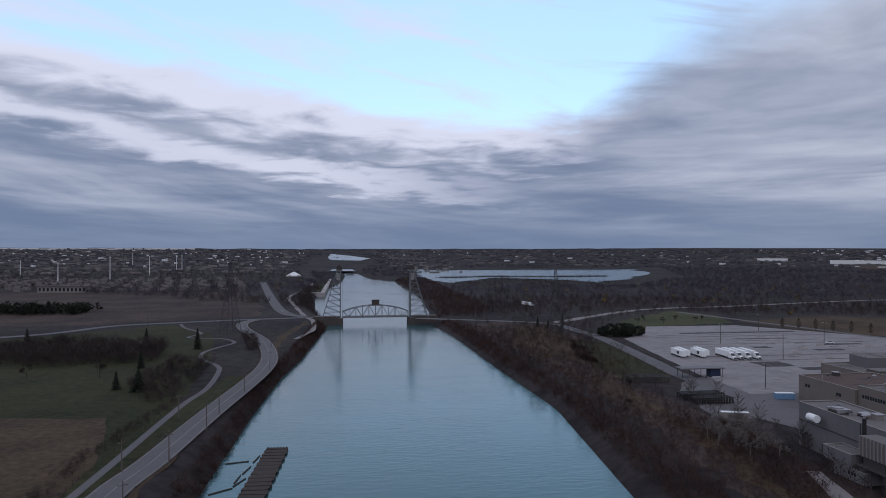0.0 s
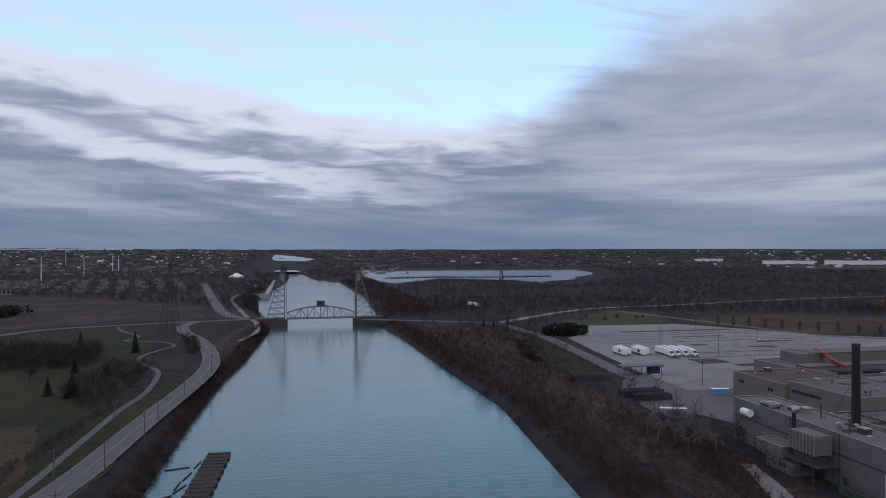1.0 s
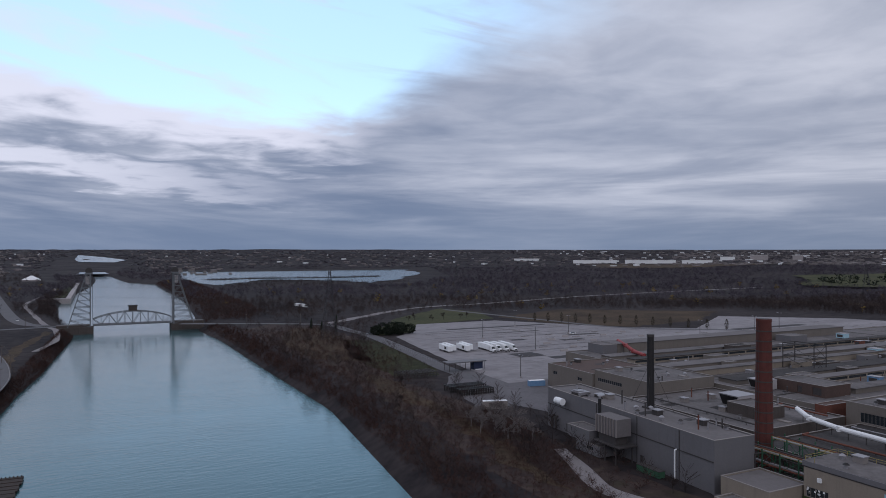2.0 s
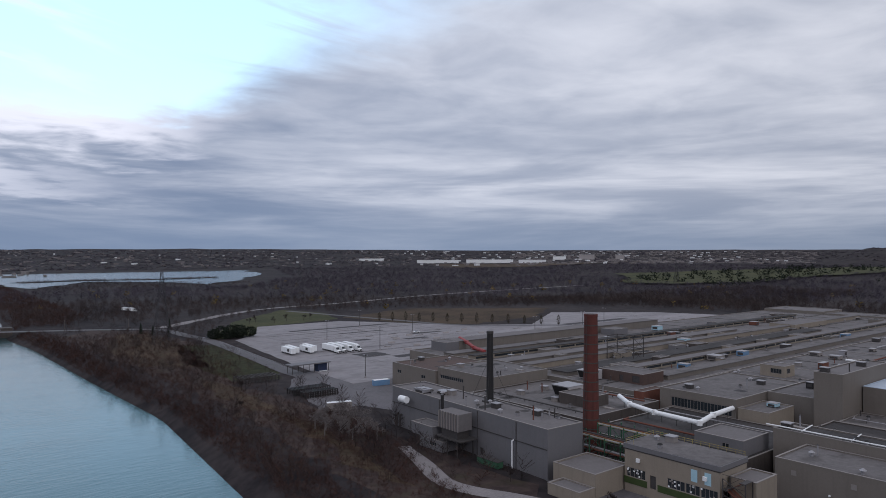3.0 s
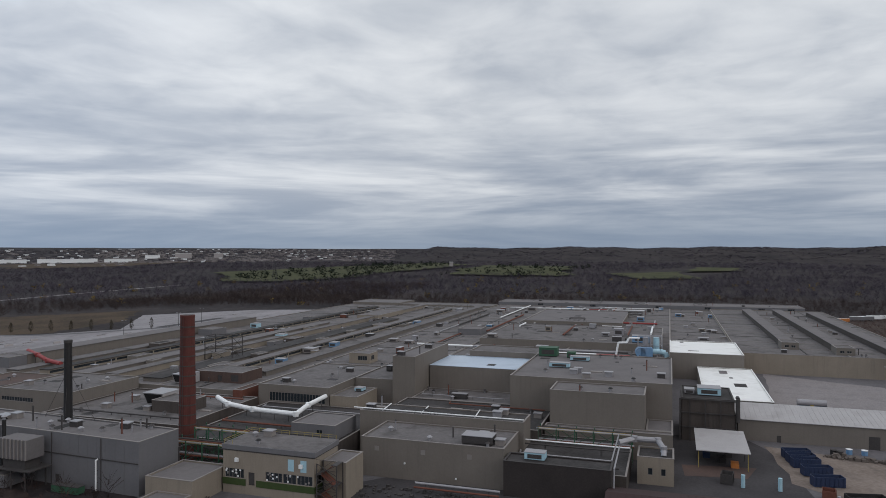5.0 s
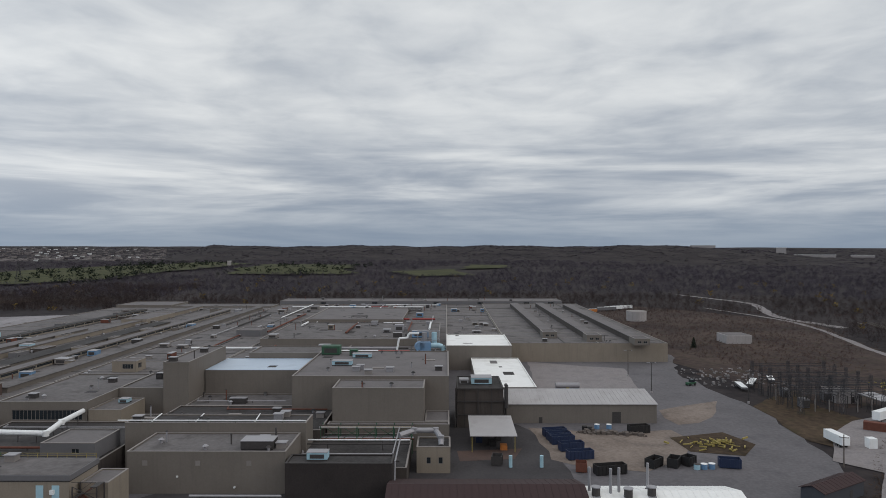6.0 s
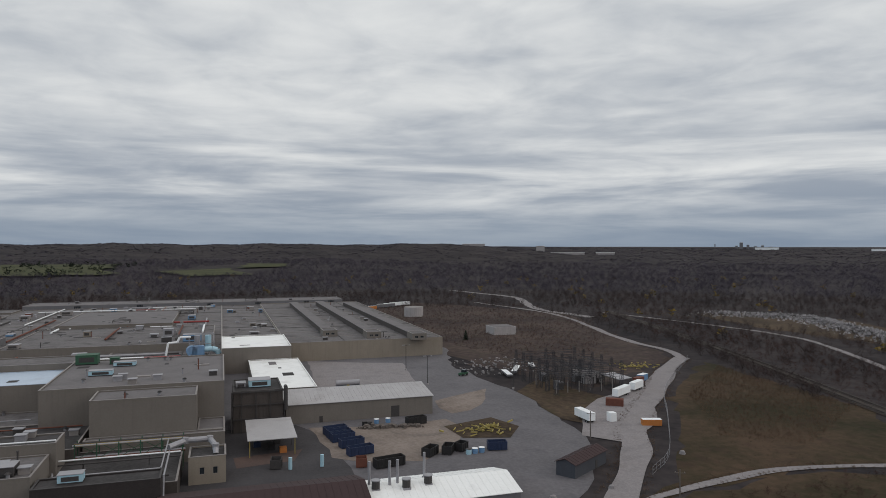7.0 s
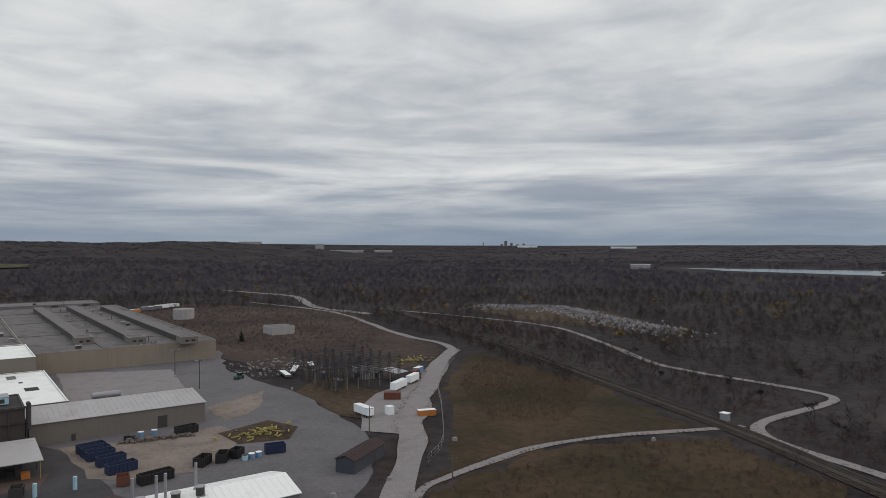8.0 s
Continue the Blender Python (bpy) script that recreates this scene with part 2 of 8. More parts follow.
M_ROOFRUST = material("rusty_roof", (0.060, 0.043, 0.040), (0.096, 0.061, 0.050), 0.1, 0.9)
M_WHITEROOF = material("white_membrane", (0.680, 0.680, 0.670), (0.780, 0.780, 0.770), 0.1, 0.6, stain=(0.450, 0.440, 0.420), stain_amount=0.5)
M_BLUEROOF = material("pale_blue_roof", (0.360, 0.430, 0.520), (0.440, 0.510, 0.600), 0.1, 0.5, stain=(0.280, 0.330, 0.400), stain_amount=0.5)
M_METALROOF = material("galvanised_roof", (0.283, 0.272, 0.276), (0.362, 0.347, 0.354), 0.15, 0.5, stain=(0.197, 0.181, 0.174), stain_amount=0.5)
M_MAROON = material("maroon_roof", (0.028, 0.013, 0.014), (0.038, 0.018, 0.019), 0.15, 0.7, stain=(0.025, 0.014, 0.015), stain_amount=0.5)
M_COPING = material("pale_coping", (0.190, 0.171, 0.162), (0.230, 0.210, 0.202), 0.4, 0.6)
M_STEEL = material("dark_steel", (0.036, 0.033, 0.034), (0.060, 0.054, 0.053), 1.5, 0.7)
M_GALV = material("galvanised_steel", (0.245, 0.241, 0.257), (0.319, 0.311, 0.330), 0.8, 0.45, metal=0.3, stain=(0.202, 0.180, 0.173), stain_amount=0.4)
M_RUST = material("rust", (0.096, 0.038, 0.028), (0.152, 0.058, 0.040), 0.8, 0.9)
M_WHITE = material("white_paint", (0.660, 0.670, 0.680), (0.760, 0.770, 0.780), 0.5, 0.5, stain=(0.500, 0.490, 0.460), stain_amount=0.4, upright=True)
M_BLUE = material("faded_blue_paint", (0.100, 0.192, 0.330), (0.150, 0.259, 0.400), 0.6, 0.55, stain=(0.200, 0.192, 0.200), stain_amount=0.4)
M_PALEBLUE = material("pale_blue_paint", (0.280, 0.440, 0.520), (0.360, 0.520, 0.600), 0.6, 0.55)
M_NAVY = material("navy_paint", (0.012, 0.021, 0.055), (0.022, 0.034, 0.075), 0.8, 0.55, stain=(0.080, 0.058, 0.050), stain_amount=0.3)
M_BLACK = material("black_paint", (0.012, 0.012, 0.013), (0.025, 0.023, 0.024), 1.0, 0.6, stain=(0.060, 0.043, 0.035), stain_amount=0.4)
M_GREENPAINT = material("green_paint", (0.025, 0.075, 0.045), (0.040, 0.100, 0.060), 0.7, 0.6)
M_OLIVE = material("mossy_green_band", (0.028, 0.047, 0.014), (0.047, 0.067, 0.022), 0.5, 0.85)
M_YELLOW = material("faded_yellow_paint", (0.243, 0.190, 0.051), (0.307, 0.246, 0.083), 0.8, 0.65)
M_ORANGE = material("orange_paint", (0.360, 0.125, 0.030), (0.450, 0.173, 0.050), 0.8, 0.65)
M_RED = material("dull_red_paint", (0.200, 0.029, 0.030), (0.280, 0.048, 0.045), 0.8, 0.6)
M_BRICK = material("red_brick", (0.075, 0.024, 0.020), (0.110, 0.037, 0.030), 0.5, 0.9, stain=(0.039, 0.016, 0.015), stain_amount=0.5, upright=True)
M_WOOD = material("weathered_wood", (0.080, 0.065, 0.058), (0.136, 0.115, 0.104), 0.8, 0.9)
M_OLDWOOD = material("wet_dark_timber", (0.028, 0.022, 0.019), (0.052, 0.041, 0.037), 0.7, 0.9, vary=0.35)
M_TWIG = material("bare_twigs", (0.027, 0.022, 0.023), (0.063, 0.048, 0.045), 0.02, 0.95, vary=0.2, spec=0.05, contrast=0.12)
# paler, bluer copy of the twigs; distance haze is put into its colour
M_TWIGHAZE = material("far_hazed_twigs", (0.034, 0.031, 0.042), (0.090, 0.077, 0.092), 0.008, 0.95, vary=0.35, spec=0.05, contrast=0.11)
M_TWIGRED = material("reddish_brush", (0.031, 0.018, 0.017), (0.074, 0.043, 0.036), 0.07, 0.95, vary=0.5, spec=0.05, contrast=0.14)
M_TWIGPALE = material("pale_bare_branches", (0.104, 0.092, 0.090), (0.152, 0.134, 0.132), 0.5, 0.95, vary=0.3, spec=0.05)
M_NEEDLE = material("conifer_needles", (0.011, 0.015, 0.012), (0.022, 0.028, 0.019), 0.6, 0.9, vary=0.4, spec=0.1)
M_GOLDLEAF = material("last_yellow_leaves", (0.120, 0.082, 0.022), (0.180, 0.125, 0.035), 0.6, 0.9, vary=0.4, spec=0.1)
M_REED = material("tawny_reeds", (0.064, 0.041, 0.030), (0.120, 0.080, 0.056), 0.05, 0.95, vary=0.35, spec=0.05)
M_BARK = material("bark", (0.036, 0.029, 0.026), (0.060, 0.049, 0.045), 1.5, 0.95)
M_CONCRETE = material("concrete", (0.270, 0.250, 0.250), (0.350, 0.326, 0.325), 0.3, 0.9, stain=(0.170, 0.154, 0.150), stain_amount=0.5, upright=True)
M_RUBBLE = material("broken_stone", (0.128, 0.119, 0.120), (0.272, 0.253, 0.256), 0.4, 0.95, vary=0.45)
M_BRIDGE = material("pale_green_bridge_paint", (0.117, 0.129, 0.137), (0.158, 0.168, 0.179), 0.4, 0.6)
M_PYLON = material("dull_galvanised_lattice", (0.026, 0.025, 0.030), (0.050, 0.048, 0.055), 0.6, 0.7)
M_SLATE = material("slate_grey_siding", (0.040, 0.043, 0.053), (0.058, 0.061, 0.072), 0.2, 0.7, stain=(0.048, 0.046, 0.052), stain_amount=0.4, upright=True)
M_DRYLEAF = material("clinging_dry_leaves", (0.034, 0.031, 0.022), (0.058, 0.048, 0.034), 0.6, 0.9, vary=0.35, spec=0.1)
M_GLASS = glass_material("dark_glass", (0.02, 0.025, 0.03))
M_WATER = water_material("canal_water", (0.035, 0.085, 0.095))
M_HOUSEWALL = material("house_siding", (0.120, 0.104, 0.099), (0.252, 0.230, 0.231), 0.004, 0.85)
M_SHINGLE = material("roof_shingles", (0.055, 0.050, 0.054), (0.130, 0.110, 0.110), 0.006, 0.9)


# ---- mesh helpers ----
class Shape:
    """Vertices and faces of one part."""

    def __init__(self):
        self.v, self.f = [], []

    def add(self, verts, faces):
        k = len(self.v)
        self.v += [tuple(p) for p in verts]
        self.f += [tuple(i + k for i in face) for face in faces]
        return self

    def box(self, x0, x1, y0, y1, z0, z1):
        return self.add([(x0, y0, z0), (x1, y0, z0), (x1, y1, z0), (x0, y1, z0), (x0, y0, z1), (x1, y0, z1), (x1, y1, z1), (x0, y1, z1)],
                        [(3, 2, 1, 0), (4, 5, 6, 7), (0, 1, 5, 4), (1, 2, 6, 5), (2, 3, 7, 6), (3, 0, 4, 7)])

    def tube(self, p, q, r, r2=None, n=6, caps=True):
        p, q = Vector(p), Vector(q)
        r2 = r if r2 is None else r2
        d = (q - p).normalized()
        a = d.orthogonal().normalized()
        b = d.cross(a)
        ring = [(math.cos(2 * math.pi * k / n), math.sin(2 * math.pi * k / n)) for k in range(n)]
        verts = [p + r * (c * a + s * b) for c, s in ring] + [q + r2 * (c * a + s * b) for c, s in ring]
        faces = [(k, (k + 1) % n, n + (k + 1) % n, n + k) for k in range(n)]
        if caps:
            faces += [tuple(range(n - 1, -1, -1)), tuple(range(n, 2 * n))]
        return self.add(verts, faces)

    def pipe(self, points, r, n=8):
        for p, q in zip(points, points[1:]):
            self.tube(p, q, r, n=n)
        return self

    def bar(self, p, q, w):
        """A square bar."""
        return self.tube(p, q, w * 0.7, n=4)

    def prism(self, outline, z0, z1):
        n = len(outline)
        verts = [(x, y, z0) for x, y in outline] + [(x, y, z1) for x, y in outline]
        faces = [(k, (k + 1) % n, n + (k + 1) % n, n + k) for k in range(n)]
        return self.add(verts, faces + [tuple(range(n - 1, -1, -1)), tuple(range(n, 2 * n))])

    def mesh(self, name, mat):
        me = bpy.data.meshes.new(name)
        me.from_pydata(self.v, [], self.f)
        me.materials.append(mat)
        me.update()
        return me


def thing(name, x, y, z, label, category, group="", kind="", turn=0.0):
    ob = new(name)
    ob.empty_display_size = 0.5
    ob.matrix_basis = pose(x, y, z, 0, 0, turn)
    return tagged(ob, label, category, group, kind)


def part(name, shape, mat, parent, label=""):
    ob = new(name, shape.mesh(name, mat))
    ob.parent = parent
    return tagged(ob, label)


def piece(name, mesh, parent, m=None):
    """A piece that shares its mesh with others like it."""
    ob = new(name, mesh)
    ob.parent = parent
    if m is not None:
        ob.matrix_basis = m
    return ob


def solid(name, shape, mat, label, category, group="", kind=""):
    """A thing or a part of the setting made of one mesh, in world places."""
    return tagged(new(name, shape.mesh(name, mat)), label, category, group, kind)


def inside(px, py, outline):
    hit = np.zeros(len(px), bool)
    n = len(outline)
    for k in range(n):
        (x0, y0), (x1, y1) = outline[k], outline[(k + 1) % n]
        cross = (y0 > py) != (y1 > py)
        hit ^= cross & (px < (x1 - x0) * (py - y0) / ((y1 - y0) or 1e-9) + x0)
    return hit


def ragged(outline, step, rough, seed):
    """The outline with uneven edges."""
    rnd, res = random.Random(seed), []
    for k, (x0, y0) in enumerate(outline):
        x1, y1 = outline[(k + 1) % len(outline)]
        n = max(1, int(math.hypot(x1 - x0, y1 - y0) / step))
        for j in range(n):
            u = j / n
            res.append((x0 + (x1 - x0) * u + rnd.uniform(-rough, rough), y0 + (y1 - y0) * u + rnd.uniform(-rough, rough)))
    return res


def smooth_line(points, step=6.0):
    """Catmull-Rom through the points."""
    pts = [Vector(p) for p in points]
    pts = [2 * pts[0] - pts[1], *pts, 2 * pts[-1] - pts[-2]]
    res = []
    for a, b, c, d in zip(pts, pts[1:], pts[2:], pts[3:]):
        n = max(2, int((c - b).length / step))
        for k in range(n):
            u = k / n
            res.append(0.5 * (2 * b + (c - a) * u + (2 * a - 5 * b + 4 * c - d) * u * u + (3 * b - a - 3 * c + d) * u ** 3))
    return res + [pts[-2]]


def ribbon(points, width, z, shape=None, offset=0.0, uneven=0.0):
    """A strip of even width along a line."""
    shape = shape or Shape()
    verts, faces = [], []
    for k, p in enumerate(points):
        d = (points[min(k + 1, len(points) - 1)] - points[max(k - 1, 0)]).normalized()
        side = Vector((d.y, -d.x))
        for s in (-0.5, 0.5):
            q = p + side * (offset + s * width * (1 + uneven * noise.noise((p.x * 0.035 + 50 * s, p.y * 0.035, 1.0)) * 2))
            verts.append((q.x, q.y, z + land_rise(q.x, q.y)))
        if k:
            faces.append((2 * k - 2, 2 * k - 1, 2 * k + 1, 2 * k))
    return shape.add(verts, faces)


# ---- land ----
CANAL_L = ((-900, -420), (-500, -300), (-300, -190), (-150, -110), (0, -60), (150, -40), (277, -37), (366, -33), (421, -27), (604, -16), (640, -22), (763, -33), (960, -42), (1146, -34), (1472, -9), (1795, -2), (2100, -10))
CANAL_R = ((-900, -300), (-500, -160), (-300, -60), (-150, 18), (0, 56), (150, 73.5), (280, 87), (385, 84), (530, 82), (604, 76), (640, 80), (746, 89), (1000, 104), (1541, 103), (1600, 60), (1795, 45), (2100, 30))


def edge_of(line, y):
    return np.interp(y, [p[0] for p in line], [p[1] for p in line])


def sstep(a, b, x):
    u = np.clip((x - a) / (b - a), 0, 1)
    return u * u * (3 - 2 * u)


def far_rise(x, y):
    """The land climbs slowly to a rim some five kilometres off, with a wooded escarpment on one side."""
    d, az = np.hypot(x, y), np.degrees(np.arctan2(x, y))
    rim = 72 - 6 * sstep(30, 45, az) - 16 * sstep(95, 135, az)
    base = rim * np.clip((d - 1900) / 3000, 0, 1.1) ** 1.35
    ridge = (70 + 3.0 * np.sin(az * 0.55) + 1.6 * np.sin(az * 1.7)) * sstep(2100, 3300, d) * sstep(67.5, 71.5, az) * (1 - sstep(108, 124, az))
    slope = 13 * sstep(1200, 1900, d) * (1 - sstep(2300, 3400, d)) * sstep(44, 54, az) * (1 - sstep(98, 110, az))
    return np.maximum(base, ridge) + slope


def land_rise(x, y):
    return float(far_rise(np.array(float(x)), np.array(float(y))))


def graded(lo, hi, fine_lo, fine_hi, step, grow):
    mid = list(np.arange(fine_lo, fine_hi + 1e-6, step))
    s, x = step, fine_hi
    while x < hi:
        s *= grow
        x = min(hi, x + s)
        mid.append(x)
    s, x = step, fine_lo
    while x > lo:
        s *= grow
        x = max(lo, x - s)
        mid.insert(0, x)
    return np.array(mid)


gx = graded(-4950, 4950, -70, 130, 4.0, 1.09)
gy = graded(-4950, 4950, -300, 700, 14.0, 1.07)
GX, GY = np.meshgrid(gx, gy)
inside_canal = np.minimum(GX - edge_of(CANAL_L, GY), edge_of(CANAL_R, GY) - GX)
open_reach = sstep(2150, 2050, GY)
bank_width = np.where(GX > 20, 15.0, 10.0)
shore = np.clip((inside_canal + bank_width) / bank_width, 0, 1.4)
GZ = far_rise(GX, GY) - 9.0 * np.clip(shore, 0, 1.3) ** 1.5 * 0.67 * open_reach
wave = np.array([[noise.noise((x * 0.011, y * 0.011, 0.0)) for x in gx] for y in gy])
GZ += wave * 5.0 * sstep(1500, 2600, np.hypot(GX, GY))
LAKES = (((223, 2236), (960, 2133), (800, 1750), (710, 1594), (600, 1420), (477, 1262), (451, 1385), (317, 1500), (191, 1270), (163, 1570)),
         ((1089, -1541), (681, -1741), (569, -1453), (884, -1462)))
for lake in LAKES:
    pond = inside(GX.ravel(), GY.ravel(), lake).reshape(GX.shape)
    GZ = np.where(pond, -1.0, GZ)
nx, ny = len(gx), len(gy)
ground_mesh = bpy.data.meshes.new("ground")
ground_mesh.from_pydata(np.stack([GX.ravel(), GY.ravel(), GZ.ravel()], 1).tolist(), [],
                        [(j * nx + i, j * nx + i + 1, (j + 1) * nx + i + 1, (j + 1) * nx + i) for j in range(ny - 1) for i in range(nx - 1)])
ground_mesh.materials.append(M_LAND)
ground_mesh.polygons.foreach_set("use_smooth", [True] * len(ground_mesh.polygons))
tagged(new("ground", ground_mesh), "rough brown late autumn land reaching a low rim", "ground", kind="structure")

ys = np.arange(-880, 2101, 20.0)
canal = Shape()
canal.add([p for y in ys for p in ((float(edge_of(CANAL_L, y)) - 6, y, -6.0), (float(edge_of(CANAL_R, y)) + 12, y, -6.0))],
          [(2 * k, 2 * k + 1, 2 * k + 3, 2 * k + 2) for k in range(len(ys) - 1)])
solid("water", canal, M_WATER, "calm teal ship canal water reflecting the clouds", "canal", kind="structure")
for lake in LAKES:
    solid("water", Shape().add([(x, y, 0.4) for x, y in ragged(lake, 40, 12, 3)], [tuple(range(len(ragged(lake, 40, 12, 3))))]), M_WATER,
          "pale lake with low wooded islands", "lake", kind="structure")


def sheet(name, outline, z, mat, label, category="ground", step=8.0, rough=1.5, seed=1):
    pts = ragged(outline, step, rough, seed) if rough else outline
    shape = Shape().add([(x, y, z + land_rise(x, y)) for x, y in pts], [tuple(range(len(pts)))])
    return solid(name, shape, mat, label, category, kind="structure")


def road(name, points, width, z, mat, label, category="road"):
    return solid(name, ribbon(smooth_line(points, 3.0 if mat is M_GRAVEL else 6.0), width, z, uneven=0.3 if mat is M_GRAVEL else 0.0), mat, label, category, kind="structure")


# ---- ground cover, roads and yards ----
sheet("park_lawn", [(-60, 120), (-66, 260), (-66, 300), (-78, 420), (-95, 520), (-140, 585), (-235, 505), (-330, 420), (-330, 120)], 0.05, M_GRASS, "dull green park lawn in late autumn", seed=2)
sheet("meadow", [(-68, 120), (-70, 205), (-85, 262), (-140, 270), (-220, 258), (-220, 120)], 0.09, M_DRYGRASS, "dry brown meadow beside the road", seed=3)
sheet("field", [(-75, 660), (-110, 900), (-150, 1040), (-480, 1090), (-700, 900), (-500, 560), (-190, 598)], 0.06, M_REDFIELD, "reddish brown fallow field", seed=4, step=25, rough=6)
sheet("verge", [(-52, 120), (-46, 330), (-41, 420), (-40, 500), (-30, 590), (-34, 600), (-48, 500), (-46, 400), (-48, 300), (-54, 120)], 0.05, M_DRYGRASS, "dry grassy verge above the canal bank", seed=5)
sheet("verge", [(-60, 120), (-57, 220), (-52, 280), (-46, 340), (-56, 345), (-62, 280), (-66, 200), (-68, 120)], 0.10, M_GRASS, "narrow green verge between path and road", seed=6, rough=0.8)
sheet("lawn", [(176, 465), (240, 575), (324, 656), (340, 600), (321, 536), (236, 519), (212, 472), (190, 465)], 0.06, M_GREEN, "bright green lawn beside the parking area", seed=7)
sheet("lawn", [(150, 300), (163, 340), (168, 440), (150, 450), (130, 380), (128, 310)], 0.05, M_GRASS, "rough green verge beside the works road", seed=8)
sheet("field", [(329, 545), (433, 590), (560, 500), (470, 440), (384, 427), (345, 470)], 0.06, M_DRYGRASS, "tan fallow field beyond the parking area", seed=9, rough=3)
sheet("field", [(655, 668), (695, 648), (842, 440), (800, 425), (745, 515)], 0.05, M_DRYGRASS, "strip of dry grass before the woods", seed=10, rough=8)
sheet("waste_ground", [(260, -150), (330, -120), (640, -120), (720, -200), (560, -300), (400, -250), (320, -235)], 0.05, M_REDFIELD, "scrubby brown waste ground behind the works", seed=11, rough=4)
sheet("meadow", [(140, -95), (158, -118), (190, -142), (245, -178), (300, -240), (200, -228), (135, -198), (148, -150)], 0.06, M_MEADOW, "tawny rough grass inside the fence", seed=12, rough=3)
sheet("meadow", [(90, -80), (136, -92), (145, -130), (140, -165), (122, -195), (80, -180), (60, -120)], 0.05, M_MEADOW, "patchy green grass below the path", seed=13, rough=3)
sheet("golf_course", [(1080, 760), (1300, 950), (2100, 720), (2000, 560), (1500, 600), (1150, 640)], 3.2, M_GREEN, "green golf course dotted with small conifers", "golf course", seed=14, step=60, rough=25)
sheet("golf_course", [(1400, 480), (1900, 500), (1900, 250), (1450, 200)], 3.2, M_GREEN, "green fairways among dark trees", "golf course", seed=15, step=60, rough=25)
sheet("field", [(1380, 60), (1560, 130), (1640, -20), (1420, -60)], 3.0, M_GREEN, "bright green distant field", seed=16, step=50, rough=15)
sheet("field", [(1650, -40), (1900, -60), (1850, -180), (1680, -150)], 3.0, M_GREEN, "bright green distant field", seed=17, step=50, rough=15)
sheet("industrial_ground", [(1700, 2150), (2150, 1700), (2050, 1500), (1500, 1800)], 1.0, M_DRYGRASS, "pale cleared ground before far warehouses", seed=18, step=60, rough=20)
sheet("rubble_ground", [(275, -402), (330, -385), (420, -380), (520, -400), (520, -440), (440, -490), (360, -455)], 0.1, M_DRYGRASS, "stony ground of a rubble tip", seed=19, rough=4)
sheet("meadow", [(102, 150), (111, 210), (111, 300), (116, 330), (124, 300), (120, 235), (115, 180), (108, 140)], 0.05, M_DRYGRASS, "tan dry grass on the canal plateau", seed=27, rough=3)
sheet("meadow", [(108, 380), (112, 470), (140, 540), (158, 520), (150, 430), (136, 350)], 0.05, M_DRYGRASS, "tan dry grass on the canal plateau", seed=28, rough=3)
road("gravel_track", [(126, 172), (120.4, 156), (116.4, 145), (114.6, 137), (116.3, 128), (121, 118), (126, 104), (127, 84), (126, 60)], 5.5, 0.13, M_GRAVEL, "pale gravel track before the powerhouse", "gravel road")
# works yards
sheet("works_yard", [(128, 40), (128, 104), (136, 122), (152, 215), (146, 229), (131, 231), (137, 256), (140, 277), (151, 294), (160, 306), (196, 330), (420, 310), (640, 295), (720, 100), (690, -125), (380, -125), (330, -110), (262, -116), (205, -112), (176, -104), (157, -90), (128, -62)],
      0.10, M_ASPHALT, "worn grey asphalt of the works yard", "yard", seed=20)
sheet("parking_lot", [(168, 268), (170, 320), (188, 450), (211, 471), (236, 520), (311, 519), (352, 460), (368, 430), (420, 395), (518, 461), (600, 394), (640, 292), (420, 292), (215, 292), (200, 268)],
      0.15, M_LOT, "huge old concrete parking lot, cracked and empty", "parking lot", rough=0.4, seed=21)
# darker sheet: the shade in the gaps between buildings, laid down as colour
sheet("dark_yard_shade", [(128, 14), (128, 76), (163, 76), (203, 36), (236, 0), (236, -24), (222, -30), (186, -33), (168, -33), (146, 14)], 0.14, M_PATCH, "dark yard with the shade between buildings painted in", "yard", seed=30, rough=0.6)
sheet("plateau", [(92, 100), (101, 200), (107, 300), (103, 400), (101, 540), (128, 580), (160, 540), (164, 440), (150, 330), (126, 300), (134, 215), (130, 120)], 0.03, M_REDFIELD, "brown scrubby plateau above the canal", seed=31, rough=3)
sheet("gravel_yard", [(196, -108), (206, -116), (226, -126), (246, -150), (262, -166), (252, -174), (228, -156), (200, -140), (184, -118)], 0.23, M_GRAVEL, "pale gravel yard among trailers", "yard", seed=32, rough=1.2)
sheet("dirt_apron", [(234, -78), (257, -78), (271, -106), (254, -100), (237, -87)], 0.15, M_DIRT, "tan dirt apron beside the long shed", "yard", seed=22, rough=1)
sheet("dirt_yard", [(230, -28), (224, -50), (229, -74), (212, -76), (196, -67), (185, -54), (188, -38), (196, -30)], 0.16, M_DIRT, "dirty gravel yard around the waste bins", "yard", seed=23, rough=1)
sheet("concrete_pad", [(366, -43), (351, -73), (345, -89), (318, -85), (279, -80), (270, -60), (292, -38)], 0.17, M_GRAVEL, "pale concrete loading pad", "yard", seed=24, rough=0.5)
sheet("traffic_island", [(219, -71), (225, -90), (212, -95), (200, -86), (204, -72)], 0.2, M_DRYGRASS, "dry grass island in the yard", "yard", seed=25, rough=0.6)
sheet("verge", [(215, -112), (262, -117), (300, -150), (262, -140), (236, -150), (206, -118)], 0.19, M_DRYGRASS, "rough grass round the switchyard", "ground", seed=26, rough=1.2)
